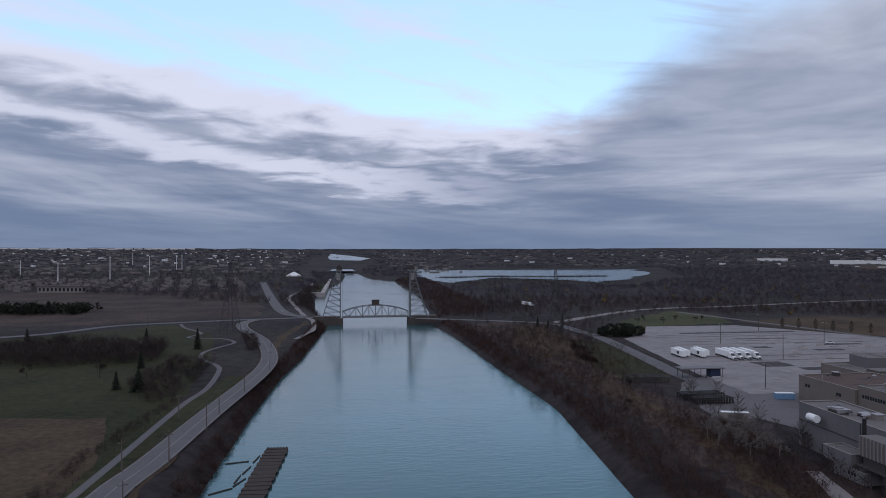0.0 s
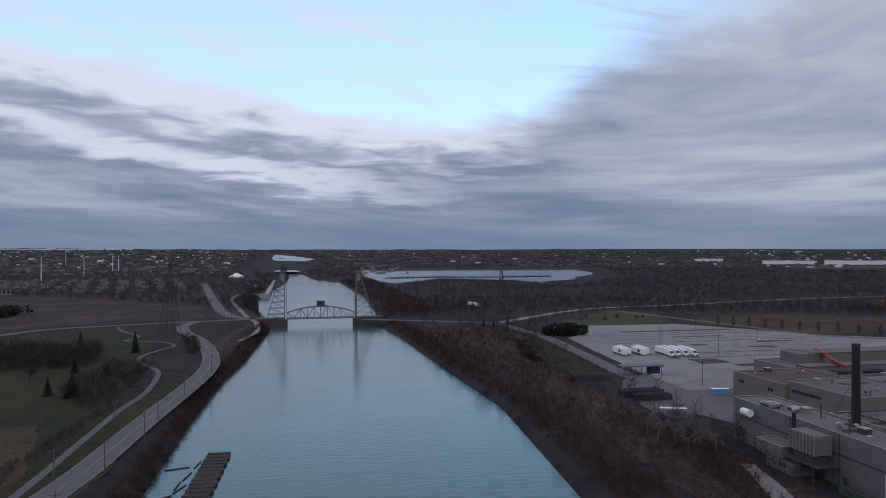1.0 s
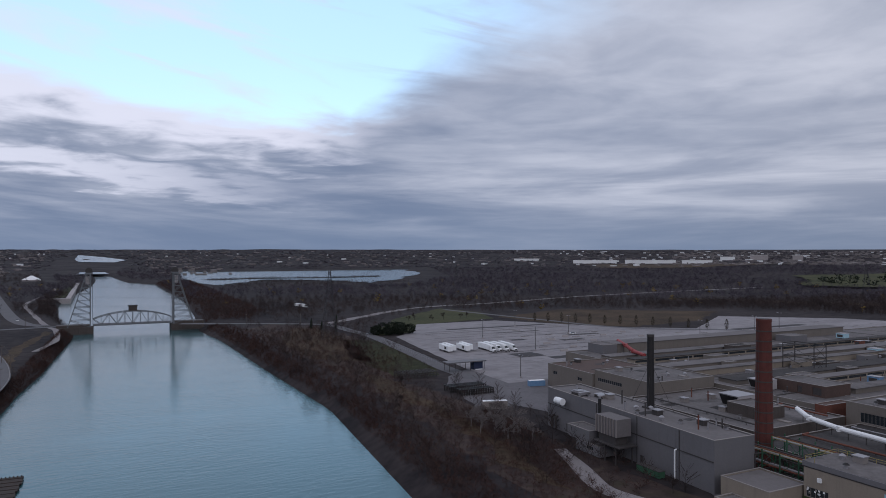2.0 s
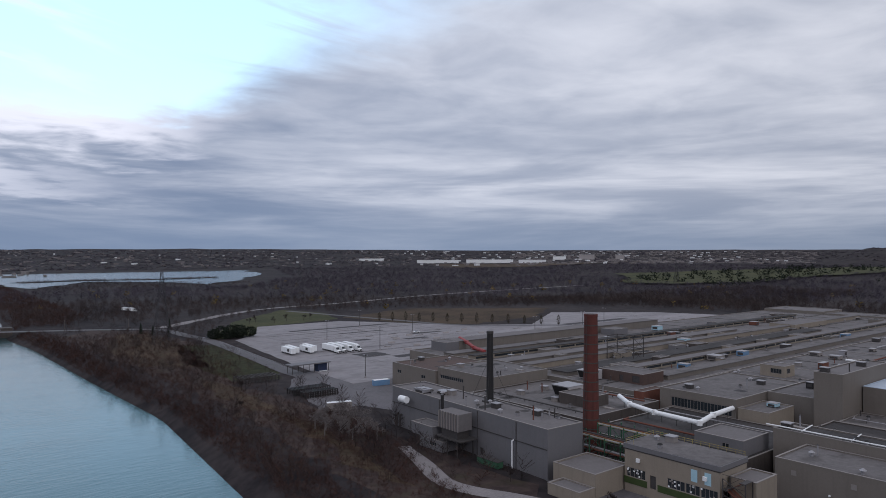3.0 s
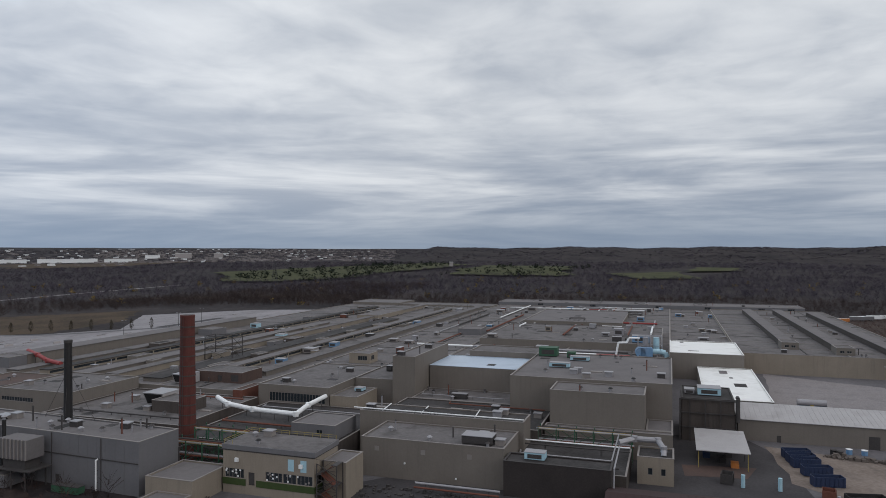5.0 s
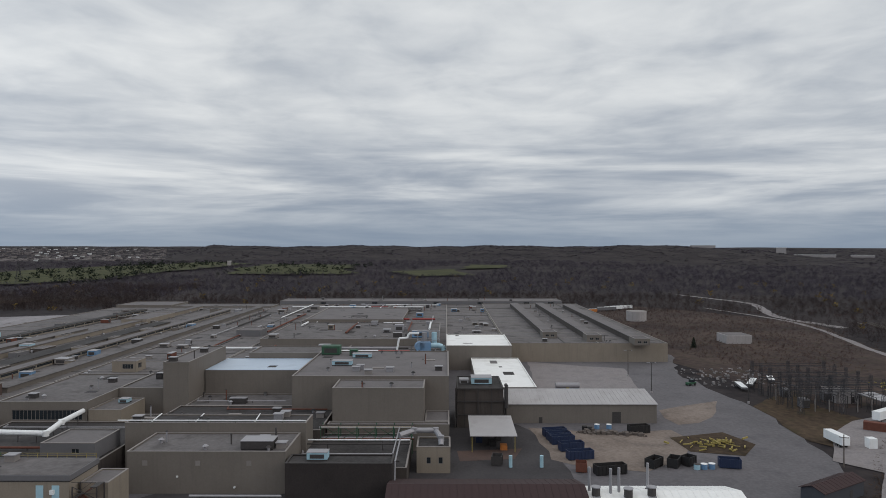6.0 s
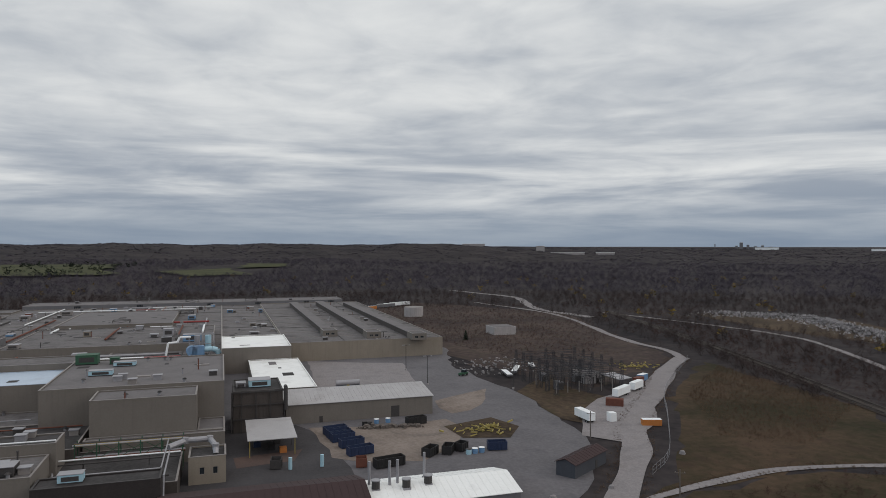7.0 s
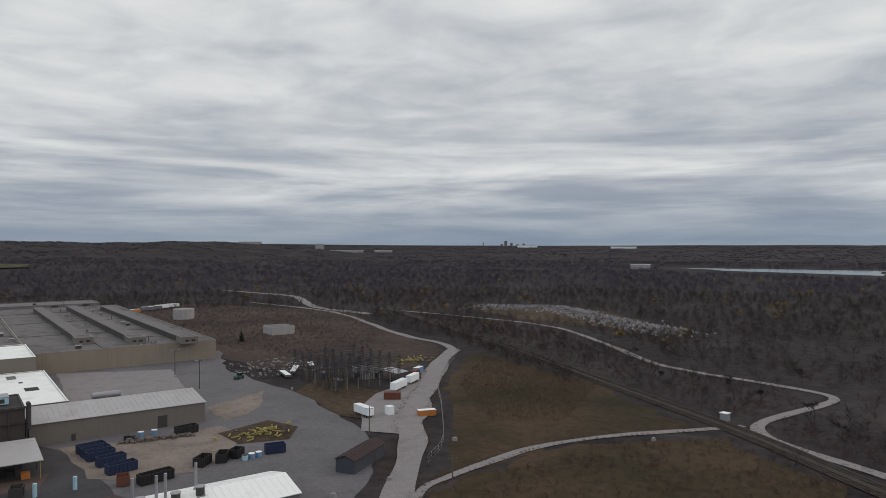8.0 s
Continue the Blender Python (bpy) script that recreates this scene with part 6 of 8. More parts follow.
for x, y, z, w, d, h, mat, label in (
        (348, 212, 8.4, 5, 5, 3.4, M_PALEBLUE, "pale blue rooftop air unit"), (332, 170, 8.4, 5, 4, 2.6, M_BLUE, "faded blue rooftop air unit"), (445, 165, 8.4, 6, 4, 3, M_BLUE, "faded blue rooftop air unit"),
        (516, 20, 9, 7, 5, 3, M_BLUE, "faded blue rooftop air unit"), (357, 146, 9, 4, 5, 1.8, M_COPING, "pale boxy rooftop condenser unit"), (352, 135, 9, 4, 5, 1.8, M_COPING, "pale boxy rooftop condenser unit"),
        (270, 45, 18.6, 5, 7, 3.4, M_GREENPAINT, "dark green rooftop plant box"), (268, 36, 18.6, 3, 3, 2.2, M_GREENPAINT, "dark green rooftop intake hood"), (262, 32, 18.6, 3, 7, 1.6, M_PALEBLUE, "pale blue rooftop air unit"),
        (245, 37, 18.6, 3, 7, 1.7, M_PALEBLUE, "pale blue rooftop air unit"), (395, 27, 12.4, 5, 5, 4, M_GALV, "silver rooftop cooling unit"), (370, 14, 12.4, 5, 9, 3.6, M_BLUE, "blue rooftop duct box"),
        (240, -12, 13.2, 6, 7, 2.4, M_PALEBLUE, "pale blue fan housing on the tower roof"), (240, -6, 13.2, 4, 3, 1.6, M_GALV, "silver vent box on the tower roof"), (173, 47, 10.1, 5, 8, 2.2, M_STEEL, "dark rooftop cooling unit"),
        (169, 31.5, 8.4, 3.0, 5, 2.0, M_PALEBLUE, "pale blue rooftop air unit"), (226, 105.5, 9.5, 3, 3, 1.4, M_PALEBLUE, "pale blue rooftop vent box"), (142, 183, 13.0, 4, 5, 1.2, M_GALV, "silver vent box on the powerhouse"), (146, 177, 13, 3, 4, 0.9, M_COPING, "pale boxy skylight on the powerhouse"),
        (253, 105, 12.2, 2.4, 2.4, 2.2, M_BLACK, "black square fan box on the roof"), (330, 250, 8.4, 4, 4, 2.2, M_GALV, "silver rooftop air unit"), (288, 205, 8.4, 3, 4, 1.8, M_STEEL, "dark rooftop air unit"), (165, 108, 6.0, 3.5, 4, 2.4, M_PALEBLUE, "pale blue cooler on the pipe yard roof"),
        (398, 262, 8.4, 5, 5, 3, M_PALEBLUE, "pale blue rooftop air unit"), (545, 130, 9, 6, 6, 3, M_COPING, "pale rooftop plant box"), (575, 110, 9, 5, 8, 3, M_COPING, "pale rooftop plant box"), (232, 70, 8.0, 2.4, 5.5, 1.8, M_STEEL, "dark tank box on the low roof")):
    roof_unit(x, y, z, w, d, h, mat, label)
rnd = random.Random(88)
for k in range(46):
    x0, x1, y0, y1, z = rnd.choice(((295, 355, 54, 98, 9.0), (280, 355, 4, 46, 9.0), (445, 625, 104, 147, 9.0), (565, 625, 4, 96, 9.0), (268, 440, 104, 147, 9.0), (366, 436, 8, 94, 12.4), (390, 620, -29, -4, 8.6), (230, 590, 166, 172, 8.4), (230, 590, 232, 238, 8.4)))
    mat, label = rnd.choice(((M_GALV, "silver boxy rooftop air unit"), (M_COPING, "pale boxy rooftop air unit"), (M_STEEL, "dark boxy rooftop air unit"), (M_BLUE, "faded blue rooftop air unit"), (M_TAN, "tan boxy rooftop plant cabin"), (M_RUST, "rusty boxy rooftop air unit")))
    roof_unit(rnd.uniform(x0, x1), rnd.uniform(y0, y1), z, rnd.uniform(2, 6), rnd.uniform(2, 6), rnd.uniform(1.3, 3.2), mat, label, rnd.choice((0, 0, 90)))
def intake_hood(x, y, z, size):
    hood = thing("intake_hood", x, y, z, "big pale sheet-metal intake hood with a black mouth", "intake hood", "intake hoods")
    a = size
    part("hood", Shape().add([(-3 * a, -4 * a, 0.3), (4 * a, -4 * a, 0.3), (4 * a, 4 * a, 0.3), (-3 * a, 4 * a, 0.3), (-5 * a, -4 * a, 4.6 * a), (4 * a, -4 * a, 4.6 * a), (4 * a, 4 * a, 4.6 * a), (-5 * a, 4 * a, 4.6 * a)],
         [(4, 5, 6, 7), (0, 1, 5, 4), (1, 2, 6, 5), (2, 3, 7, 6), (3, 0, 4, 7), (3, 2, 1, 0)]), M_METALROOF, hood)
    part("mouth", Shape().add([(-3.3 * a, -3.6 * a, 0.8), (-3.3 * a, 3.6 * a, 0.8), (-5.0 * a, 3.6 * a, 4.3 * a), (-5.0 * a, -3.6 * a, 4.3 * a), (-3.2 * a, -3.6 * a, 0.8), (-3.2 * a, 3.6 * a, 0.8), (-4.9 * a, 3.6 * a, 4.3 * a), (-4.9 * a, -3.6 * a, 4.3 * a)],
         [(0, 1, 2, 3), (7, 6, 5, 4), (0, 4, 5, 1), (2, 6, 7, 3), (1, 5, 6, 2), (3, 7, 4, 0)]), M_BLACK, hood, "flat black panel filling the mouth")
    part("foot", Shape().box(-2.5 * a, 3.8 * a, -3.6 * a, 3.6 * a, 0, 0.3), M_STEEL, hood)
    part("flange", Shape().box(-5.1 * a, 4.1 * a, -4.1 * a, 4.1 * a, 4.6 * a, 4.6 * a + 0.12), M_GALV, hood)


intake_hood(196, 166, 7.0, 1.0)
intake_hood(224, 178.5, 8.4, 0.85)


def duct_fan(x, y, z):
    """A big blown-air fan with its coiled housing, duct and service frame."""
    ob = thing("duct_fan", x, y, z, "big blue fan housing with a pale bent duct", "fan", turn=8)
    part("housing", Shape().tube((-2, 9, 2.4), (2, 9, 2.4), 2.4, n=18).box(-2, 2, 3.5, 9, 0.6, 4.6), M_BLUE, ob)
    part("duct", Shape().pipe([(0, 3.5, 2.8), (0, 0, 2.9), (0, -2.4, 2.2), (0, -3.2, 0.4)], 1.25, 12), M_PALEBLUE, ob, "pale blue bent duct")
    part("foot", Shape().box(-2.2, 2.2, 2, 11, 0, 0.6), M_STEEL, ob)
    for dx in (3, 7):
        for dy in (-1.5, 4, 9.5):
            part("frame_post", Shape().bar((dx, dy, 0), (dx, dy, 9.5), 0.28), M_GALV, ob)
    for zz in (5.0, 9.5):
        part("frame_beam", Shape().bar((3, -1.5, zz), (3, 9.5, zz), 0.25).bar((7, -1.5, zz), (7, 9.5, zz), 0.25).bar((3, -1.5, zz), (7, -1.5, zz), 0.25).bar((3, 9.5, zz), (7, 9.5, zz), 0.25), M_GALV, ob)
    part("cyclone", Shape().tube((5, 1, 3.5), (5, 1, 8.8), 1.4, 1.4, 12).tube((5, 1, 1.0), (5, 1, 3.5), 0.4, 1.4, 12), M_PALEBLUE, ob, "pale blue cyclone")
    part("cyclone", Shape().tube((5, 6, 3.5), (5, 6, 8.8), 1.4, 1.4, 12).tube((5, 6, 1.0), (5, 6, 3.5), 0.4, 1.4, 12), M_GALV, ob, "silver cyclone")
    part("pipe", Shape().pipe([(3, 9, 8.6), (3, 14, 8.6), (3, 15, 6.4), (3, 19, 6.2), (3, 20, 0.5)], 0.5, 10), M_WHITE, ob, "white looping pipe")


duct_fan(344, 4.5, 9.0)


def vent(k, x, y, z):
    rnd = random.Random(1000 + k)
    kind = rnd.random()
    if kind < 0.4:
        ob = thing("roof_vent", x, y, z, "small round mushroom vent on the roof", "roof vent", "roof vents")
        part("neck", Shape().tube((0, 0, 0), (0, 0, 0.9), 0.4, n=10), M_GALV, ob)
        part("cap", Shape().tube((0, 0, 0.9), (0, 0, 1.3), 0.8, 0.3, 10), rnd.choice((M_GALV, M_STEEL, M_BLACK)), ob)
    elif kind < 0.62:
        ob = thing("roof_vent", x, y, z, "thin flue pipe standing on the roof", "roof vent", "roof vents")
        h = rnd.uniform(1.5, 4)
        part("flue", Shape().tube((0, 0, 0), (0, 0, h), 0.2, n=8), rnd.choice((M_GALV, M_RUST, M_STEEL)), ob)
        part("cap", Shape().tube((0, 0, h), (0, 0, h + 0.25), 0.34, 0.2, 8), M_STEEL, ob)
    elif kind < 0.72:
        ob = thing("skylight", x, y, z, "pale flat skylight in the roof", "skylight", "skylights")
        part("kerb", Shape().box(-0.9, 0.9, -2, 2, 0, 0.3), M_COPING, ob)
        part("pane", Shape().box(-0.8, 0.8, -1.9, 1.9, 0.3, 0.36), M_COPING, ob, "milky pane")
    else:
        ob = thing("roof_vent", x, y, z, "square louvred vent box on the roof", "roof vent", "roof vents")
        part("casing", Shape().box(-1, 1, -1.2, 1.2, 0, 1.4), rnd.choice((M_GALV, M_COPING, M_STEEL)), ob)
        part("cap", Shape().box(-1.2, 1.2, -1.4, 1.4, 1.4, 1.6), M_GALV, ob)


rnd = random.Random(9)
count = 0
for x0, x1, y0, y1, z, n in ((140, 150, 126, 192, 13.0, 22), (170, 184, 41, 76, 10.1, 9), (187.5, 195, 40, 85, 12.6, 7), (198, 224, 38, 86, 8.0, 8), (217, 260, 114, 138, 12.0, 7), (265, 340, 103, 148, 9.0, 26), (450, 625, 103, 148, 9.0, 40), (280, 355, 3, 48, 9.0, 8), (295, 355, 53, 98, 9.0, 12),
                              (442, 468, 4, 98, 9.0, 8), (562, 625, 4, 98, 9.0, 34), (364, 438, 8, 94, 12.4, 22), (225, 273, 2, 47, 18.6, 16), (234, 268, 88, 94, 21.6, 5), (209, 214, 8, 33, 17.6, 3), (229, 246, 52, 87, 8.0, 5),
                              (175, 212, 142, 190, 7.0, 12), (220, 590, 168, 174, 8.4, 14), (220, 590, 201, 207, 8.4, 26), (220, 590, 235, 241, 8.4, 14), (388, 620, -30, -2, 8.6, 12), (370, 380, -112, -40, 9.6, 5), (430, 620, -72, -66, 9.6, 8), (430, 620, -94, -88, 9.6, 8), (630, 660, -100, 148, 11.8, 12), (184, 212, 230, 255, 9.6, 5), (186, 212, 196, 224, 11.2, 8), (148, 157, 83, 103, 12.0, 3)):
    for k in range(n):
        vent(count, rnd.uniform(x0, x1), rnd.uniform(y0, y1), z)
        count += 1
for x, y in ((480, 56), (540, 20), (640, -30), (648, 60), (645, 20)):
    gantry(x, y, 9.0 if x < 600 else 11.8, 7, 10, 4.0, "small steel frame on the far roof")


# ---- sheds and yard things ----
def gable_shed(name, label, x0, x1, y0, y1, eave, ridge, wall, roof, one_slope=False, doors=()):
    """Ridge runs along y; one_slope: the roof climbs away from the near side."""
    ob = thing(name, (x0 + x1) / 2, (y0 + y1) / 2, 0, label, name.replace("_", " "))
    wx, wy, rx = (x1 - x0) / 2, (y1 - y0) / 2, ((x1 - x0) / 2 if one_slope else 0.0)
    prof = [(-wx, 0), (wx, 0), (wx, ridge if one_slope else eave)] + ([] if one_slope else [(0, ridge)]) + [(-wx, eave)]
    n = len(prof)
    part("wall", Shape().add([(x, y, z) for y in (-wy, wy) for x, z in prof], [(k, (k + 1) % n, n + (k + 1) % n, n + k) for k in range(n) if prof[k][1] == 0 or prof[(k + 1) % n][1] == 0] + [tuple(range(n - 1, -1, -1)), tuple(range(n, 2 * n))]), wall, ob)
    slopes = [(-wx - 0.4, eave - 0.1, rx, ridge)] + ([] if one_slope else [(wx + 0.4, eave - 0.1, 0.0, ridge)])
    for xa, za, xb, zb in slopes:
        part("roof", Shape().add([(xa, -wy - 0.4, za + 0.06), (xb, -wy - 0.4, zb + 0.06), (xb, wy + 0.4, zb + 0.06), (xa, wy + 0.4, za + 0.06), (xa, -wy - 0.4, za + 0.2), (xb, -wy - 0.4, zb + 0.2), (xb, wy + 0.4, zb + 0.2), (xa, wy + 0.4, za + 0.2)],
             [(3, 2, 1, 0), (4, 5, 6, 7), (0, 1, 5, 4), (1, 2, 6, 5), (2, 3, 7, 6), (3, 0, 4, 7)]), roof, ob)
        m = int(2 * wy / 1.6)
        seam = Shape()
        for k in range(m):
            y = -wy + (k + 0.5) * 2 * wy / m
            seam.bar((xa, y, za + 0.22), (xb, y, zb + 0.22), 0.07)
        part("roof_ribs", seam, roof, ob)["kind"] = "stuff"
    for side, s, w, h in doors:
        x = -wx - 0.05 if side == "west" else 0
        part("door", Shape().box(-wx - 0.06, -wx, s - w / 2, s + w / 2, 0.05, h) if side == "west" else Shape().box(s - w / 2, s + w / 2, wy, wy + 0.06, 0.05, h), M_STEEL, ob, "dark steel door")
    return ob


gable_shed("long_shed", "long beige shed with a galvanised metal roof", 237, 253, -72, -20.5, 6.6, 8.6, M_BEIGE, M_METALROOF, True, (("west", -12, 3, 4), ("west", 14, 1.2, 2.2)))
gable_shed("maroon_roofed_shed", "long shed with a maroon metal roof", 146, 168.5, -31, 13.2, 3.6, 6.2, M_GREYWALL, M_MAROON)
gable_shed("white_roofed_shed", "long shed with a white ribbed metal roof", 148, 166, -66.5, -31.6, 2.8, 4.9, M_GREYWALL, M_WHITEROOF)
gable_shed("small_hut", "grey metal hut with a maroon roof", -2.8, 2.8, -8.8, 8.8, 3.6, 4.7, M_SLATE, M_MAROON, False, (("west", -3, 1.2, 2.3),)).matrix_basis = pose(166.1, -92.6, 0, 0, 0, 33)
for x, y in ((155, -33.5), (154, -40.5), (155, -46)):
    ob = thing("roof_fan", x, y, 3.9, "dark round roof fan on the white shed", "roof fan", "roof fans")
    part("curb", Shape().box(-0.9, 0.9, -0.9, 0.9, 0, 0.8), M_GALV, ob)
    part("drum", Shape().tube((0, 0, 0.8), (0, 0, 2.6), 0.95, n=14), M_STEEL, ob)
    part("rim", Shape().tube((0, 0, 2.6), (0, 0, 2.8), 1.1, n=14), M_GALV, ob)
for x, y in ((157, -32.4), (156, -37), (156.5, -39), (160, -46.5)):
    ob = thing("vent_stack", x, y, 4.0, "tall thin silver vent stack on the white shed", "vent stack", "vent stacks")
    part("flue", Shape().tube((0, 0, 0), (0, 0, 6.4), 0.32, n=12), M_GALV, ob)
    part("collar", Shape().tube((0, 0, 0), (0, 0, 0.5), 0.6, n=12), M_STEEL, ob)

can = thing("canopy", 212.5, -13.8, 0, "open yard canopy with a grey sheet roof", "canopy")
part("roof", Shape().add([(-10.4, -6.9, 5.0), (10.2, -6.9, 6.0), (10.2, 6.9, 6.0), (-10.4, 6.9, 5.0), (-10.4, -6.9, 5.2), (10.2, -6.9, 6.2), (10.2, 6.9, 6.2), (-10.4, 6.9, 5.2)], [(3, 2, 1, 0), (4, 5, 6, 7), (0, 1, 5, 4), (1, 2, 6, 5), (2, 3, 7, 6), (3, 0, 4, 7)]), M_METALROOF, can)
for dx in (-9.6, 0, 9.4):
    for dy in (-6.3, 6.3):
        part("post", Shape().bar((dx, dy, 0), (dx, dy, 5.0 + 0.048 * (dx + 10.4)), 0.22), M_YELLOW if dx < -5 else M_STEEL, can)
for k, (x, y, mat) in enumerate(((210, -14, M_BLACK), (214, -10, M_NAVY), (216, -16, M_STEEL), (206, -17, M_ORANGE))):
    ob = thing("storage_crate", x, y, 0, "dark storage crate under the canopy", "crate")
    part("body", Shape().box(-1.2, 1.2, -1, 1, 0.15, 1.6), mat, ob), part("base", Shape().box(-1.1, 1.1, -0.9, 0.9, 0, 0.15), M_WOOD, ob)


debris = Shape()
rnd = random.Random(14)
for k in range(130):
    u = rnd.random()
    x, y, r = 225 - 3 * u + rnd.gauss(0, 0.8), -43 - 20 * u + rnd.gauss(0, 0.7), rnd.uniform(0.2, 0.8)
    debris.box(x - r, x + r, y - r * 0.7, y + r * 0.7, 0.1, 0.2 + r * rnd.uniform(0.6, 1.4))
solid("debris_row", debris, M_WOOD, "row of broken pallets and scrap timber", "debris", kind="stuff")
debris = Shape()
for k in range(160):
    x, y, r = rnd.uniform(300, 345), rnd.uniform(-150, -112), rnd.uniform(0.15, 0.7)
    debris.box(x - r, x + r, y - r * 0.7, y + r * 0.7, 0.05, 0.15 + r * rnd.uniform(0.4, 1.2))
solid("debris_field", debris, M_RUBBLE, "pale rubble scattered at the yard edge", "debris", kind="stuff")
debris = Shape()
for k in range(140):
    x, y, r = rnd.uniform(150, 162), rnd.uniform(40, 75), rnd.uniform(0.15, 0.6)
    debris.box(x - r, x + r, y - r * 0.7, y + r * 0.7, 0.05, 0.15 + r * rnd.uniform(0.4, 1.2))
solid("debris_field", debris, M_STEEL, "dark scrap scattered in the dark yard", "debris", kind="stuff")
sheet("rust_stain", [(194, -4), (196, -20), (206, -22), (204, -4)], 0.19, M_ROOFRUST, "rusty brown stain before the canopy", "yard", seed=33, rough=1.0)
frame_ob = thing("steel_scaffold", 231, -11, 0, "dark steel scaffold against the brown tower", "scaffold")
for yy in (-8.4, -4, 0.5, 5, 8.0):
    part("column", Shape().bar((-0.5, yy, 0), (-0.5, yy, 13.4), 0.35), M_STEEL, frame_ob)
for z in (4.5, 9, 13.2):
    part("beam", Shape().bar((-0.5, -8.4, z), (-0.5, 8.0, z), 0.32), M_STEEL, frame_ob)
part("downpipe", Shape().pipe([(1, -8.9, 14.2), (-1.2, -8.9, 14.2), (-1.2, -8.9, 7)], 0.6, 10), M_STEEL, frame_ob, "fat dark downpipe")


def dumpster(x, y, turn, length, mat, label, h=2.7):
    length *= 1.3
    ob = thing("roll_off_bin", x, y, 0, label, "waste bin", "roll-off bins", turn=turn)
    w = 1.45
    n = length / 2
    outer, inner = [(-w, -n), (w, -n), (w, n), (-w, n)], [(-w + 0.12, -n + 0.12), (w - 0.12, -n + 0.12), (w - 0.12, n - 0.12), (-w + 0.12, n - 0.12)]
    v = [(x, y, 0.3) for x, y in outer] + [(x, y, h) for x, y in outer] + [(x, y, h) for x, y in inner] + [(x, y, 0.8) for x, y in inner]
    f = [(3, 2, 1, 0), (15, 12, 13, 14)][:1] + [(12, 13, 14, 15)]
    for k in range(4):
        j = (k + 1) % 4
        f += [(k, j, 4 + j, 4 + k), (4 + k, 4 + j, 8 + j, 8 + k), (8 + k, 8 + j, 12 + j, 12 + k)]
    part("tub", Shape().add(v, f), mat, ob)
    for k in range(int(length)):
        yy = -n + (k + 0.5) * length / int(length)
        part("rib", Shape().box(-w - 0.1, -w, yy - 0.06, yy + 0.06, 0.35, h - 0.1), mat, ob)
    for dx in (-0.6, 0.6):
        part("runner", Shape().box(dx - 0.1, dx + 0.1, -n, n, 0, 0.3), M_STEEL, ob)
    return ob


for x, y, turn, length, mat, label in ((221, -34.5, 12, 5.6, M_NAVY, "open navy steel roll-off bin"), (216.6, -35, 12, 5.6, M_NAVY, "open navy steel roll-off bin"), (212.4, -35.5, 12, 5.6, M_NAVY, "open navy steel roll-off bin"), (205.4, -37, 12, 5.6, M_NAVY, "open navy steel roll-off bin"),
                                       (197, -38, 12, 5.8, M_NAVY, "open navy steel roll-off bin"), (184, -43.5, 12, 6.6, M_BLACK, "long black steel roll-off bin"), (190, -57, 45, 4.0, M_BLACK, "black steel waste bin"), (190.4, -62.6, 60, 3.6, M_BLACK, "black steel waste bin"),
                                       (191.6, -67, 40, 2.8, M_BLACK, "small black steel waste bin"), (189.5, -77.5, -12, 4.4, M_NAVY, "open navy steel roll-off bin"), (225, -62.5, 12, 5.2, M_BLACK, "long black steel roll-off bin"), (192, -14, 80, 3.0, M_STEEL, "dark steel tub in the yard"), (186, -36.2, 80, 2.4, M_RUST, "rusty steel scrap tub")):
    dumpster(x, y, turn, length, mat, label)
for k, (x, y, mat) in enumerate(((188, -70, M_BLUE), (188.3, -72.2, M_BLUE), (187.8, -68, M_PALEBLUE), (230, -50, M_BLUE), (230, -54, M_BLUE), (228, -45.5, M_BLACK), (227, -47, M_STEEL))):
    ob = thing("waste_barrel", x, y, 0, "round steel drum standing in the yard", "drum", "steel drums")
    part("barrel", Shape().tube((0, 0, 0), (0, 0, 1.5), 0.85, n=14), mat, ob), part("lid", Shape().tube((0, 0, 1.5), (0, 0, 1.58), 0.92, n=14), M_WHITE if mat is M_BLUE else M_STEEL, ob)
for x, y in ((189, -17.5), (189, -26)):
    ob = thing("bollard_tank", x, y, 0, "pale blue upright gas cylinder", "gas cylinder")
    part("cylinder", Shape().tube((0, 0, 0.2), (0, 0, 3.4), 0.5, n=12), M_PALEBLUE, ob), part("foot", Shape().tube((0, 0, 0), (0, 0, 0.2), 0.6, n=12), M_STEEL, ob)
scrap = Shape()
rnd = random.Random(4)
for k in range(60):
    x, y = 211 + rnd.gauss(0, 3), -81 + rnd.gauss(0, 4)
    a = rnd.uniform(0, 3.1)
    l = rnd.uniform(0.8, 3)
    z = rnd.uniform(0.25, 1.1)
    scrap.bar((x - l * math.cos(a) / 2, y - l * math.sin(a) / 2, z), (x + l * math.cos(a) / 2, y + l * math.sin(a) / 2, z + rnd.uniform(-0.3, 0.3)), rnd.uniform(0.15, 0.5))
solid("scrap_pile", scrap, M_YELLOW, "heap of yellow scrap steel in the yard", "scrap pile", kind="stuff")
scrap = Shape()
for k in range(60):
    x, y = 300 + rnd.gauss(0, 4), -197 + rnd.gauss(0, 5)
    z = rnd.uniform(0.2, 1.0)
    scrap.bar((x, y, z), (x + rnd.uniform(-2, 2), y + rnd.uniform(-2, 2), z), rnd.uniform(0.15, 0.5))
solid("scrap_pile", scrap, M_YELLOW, "yellow scrap beside the gravel road", "scrap pile", kind="stuff")


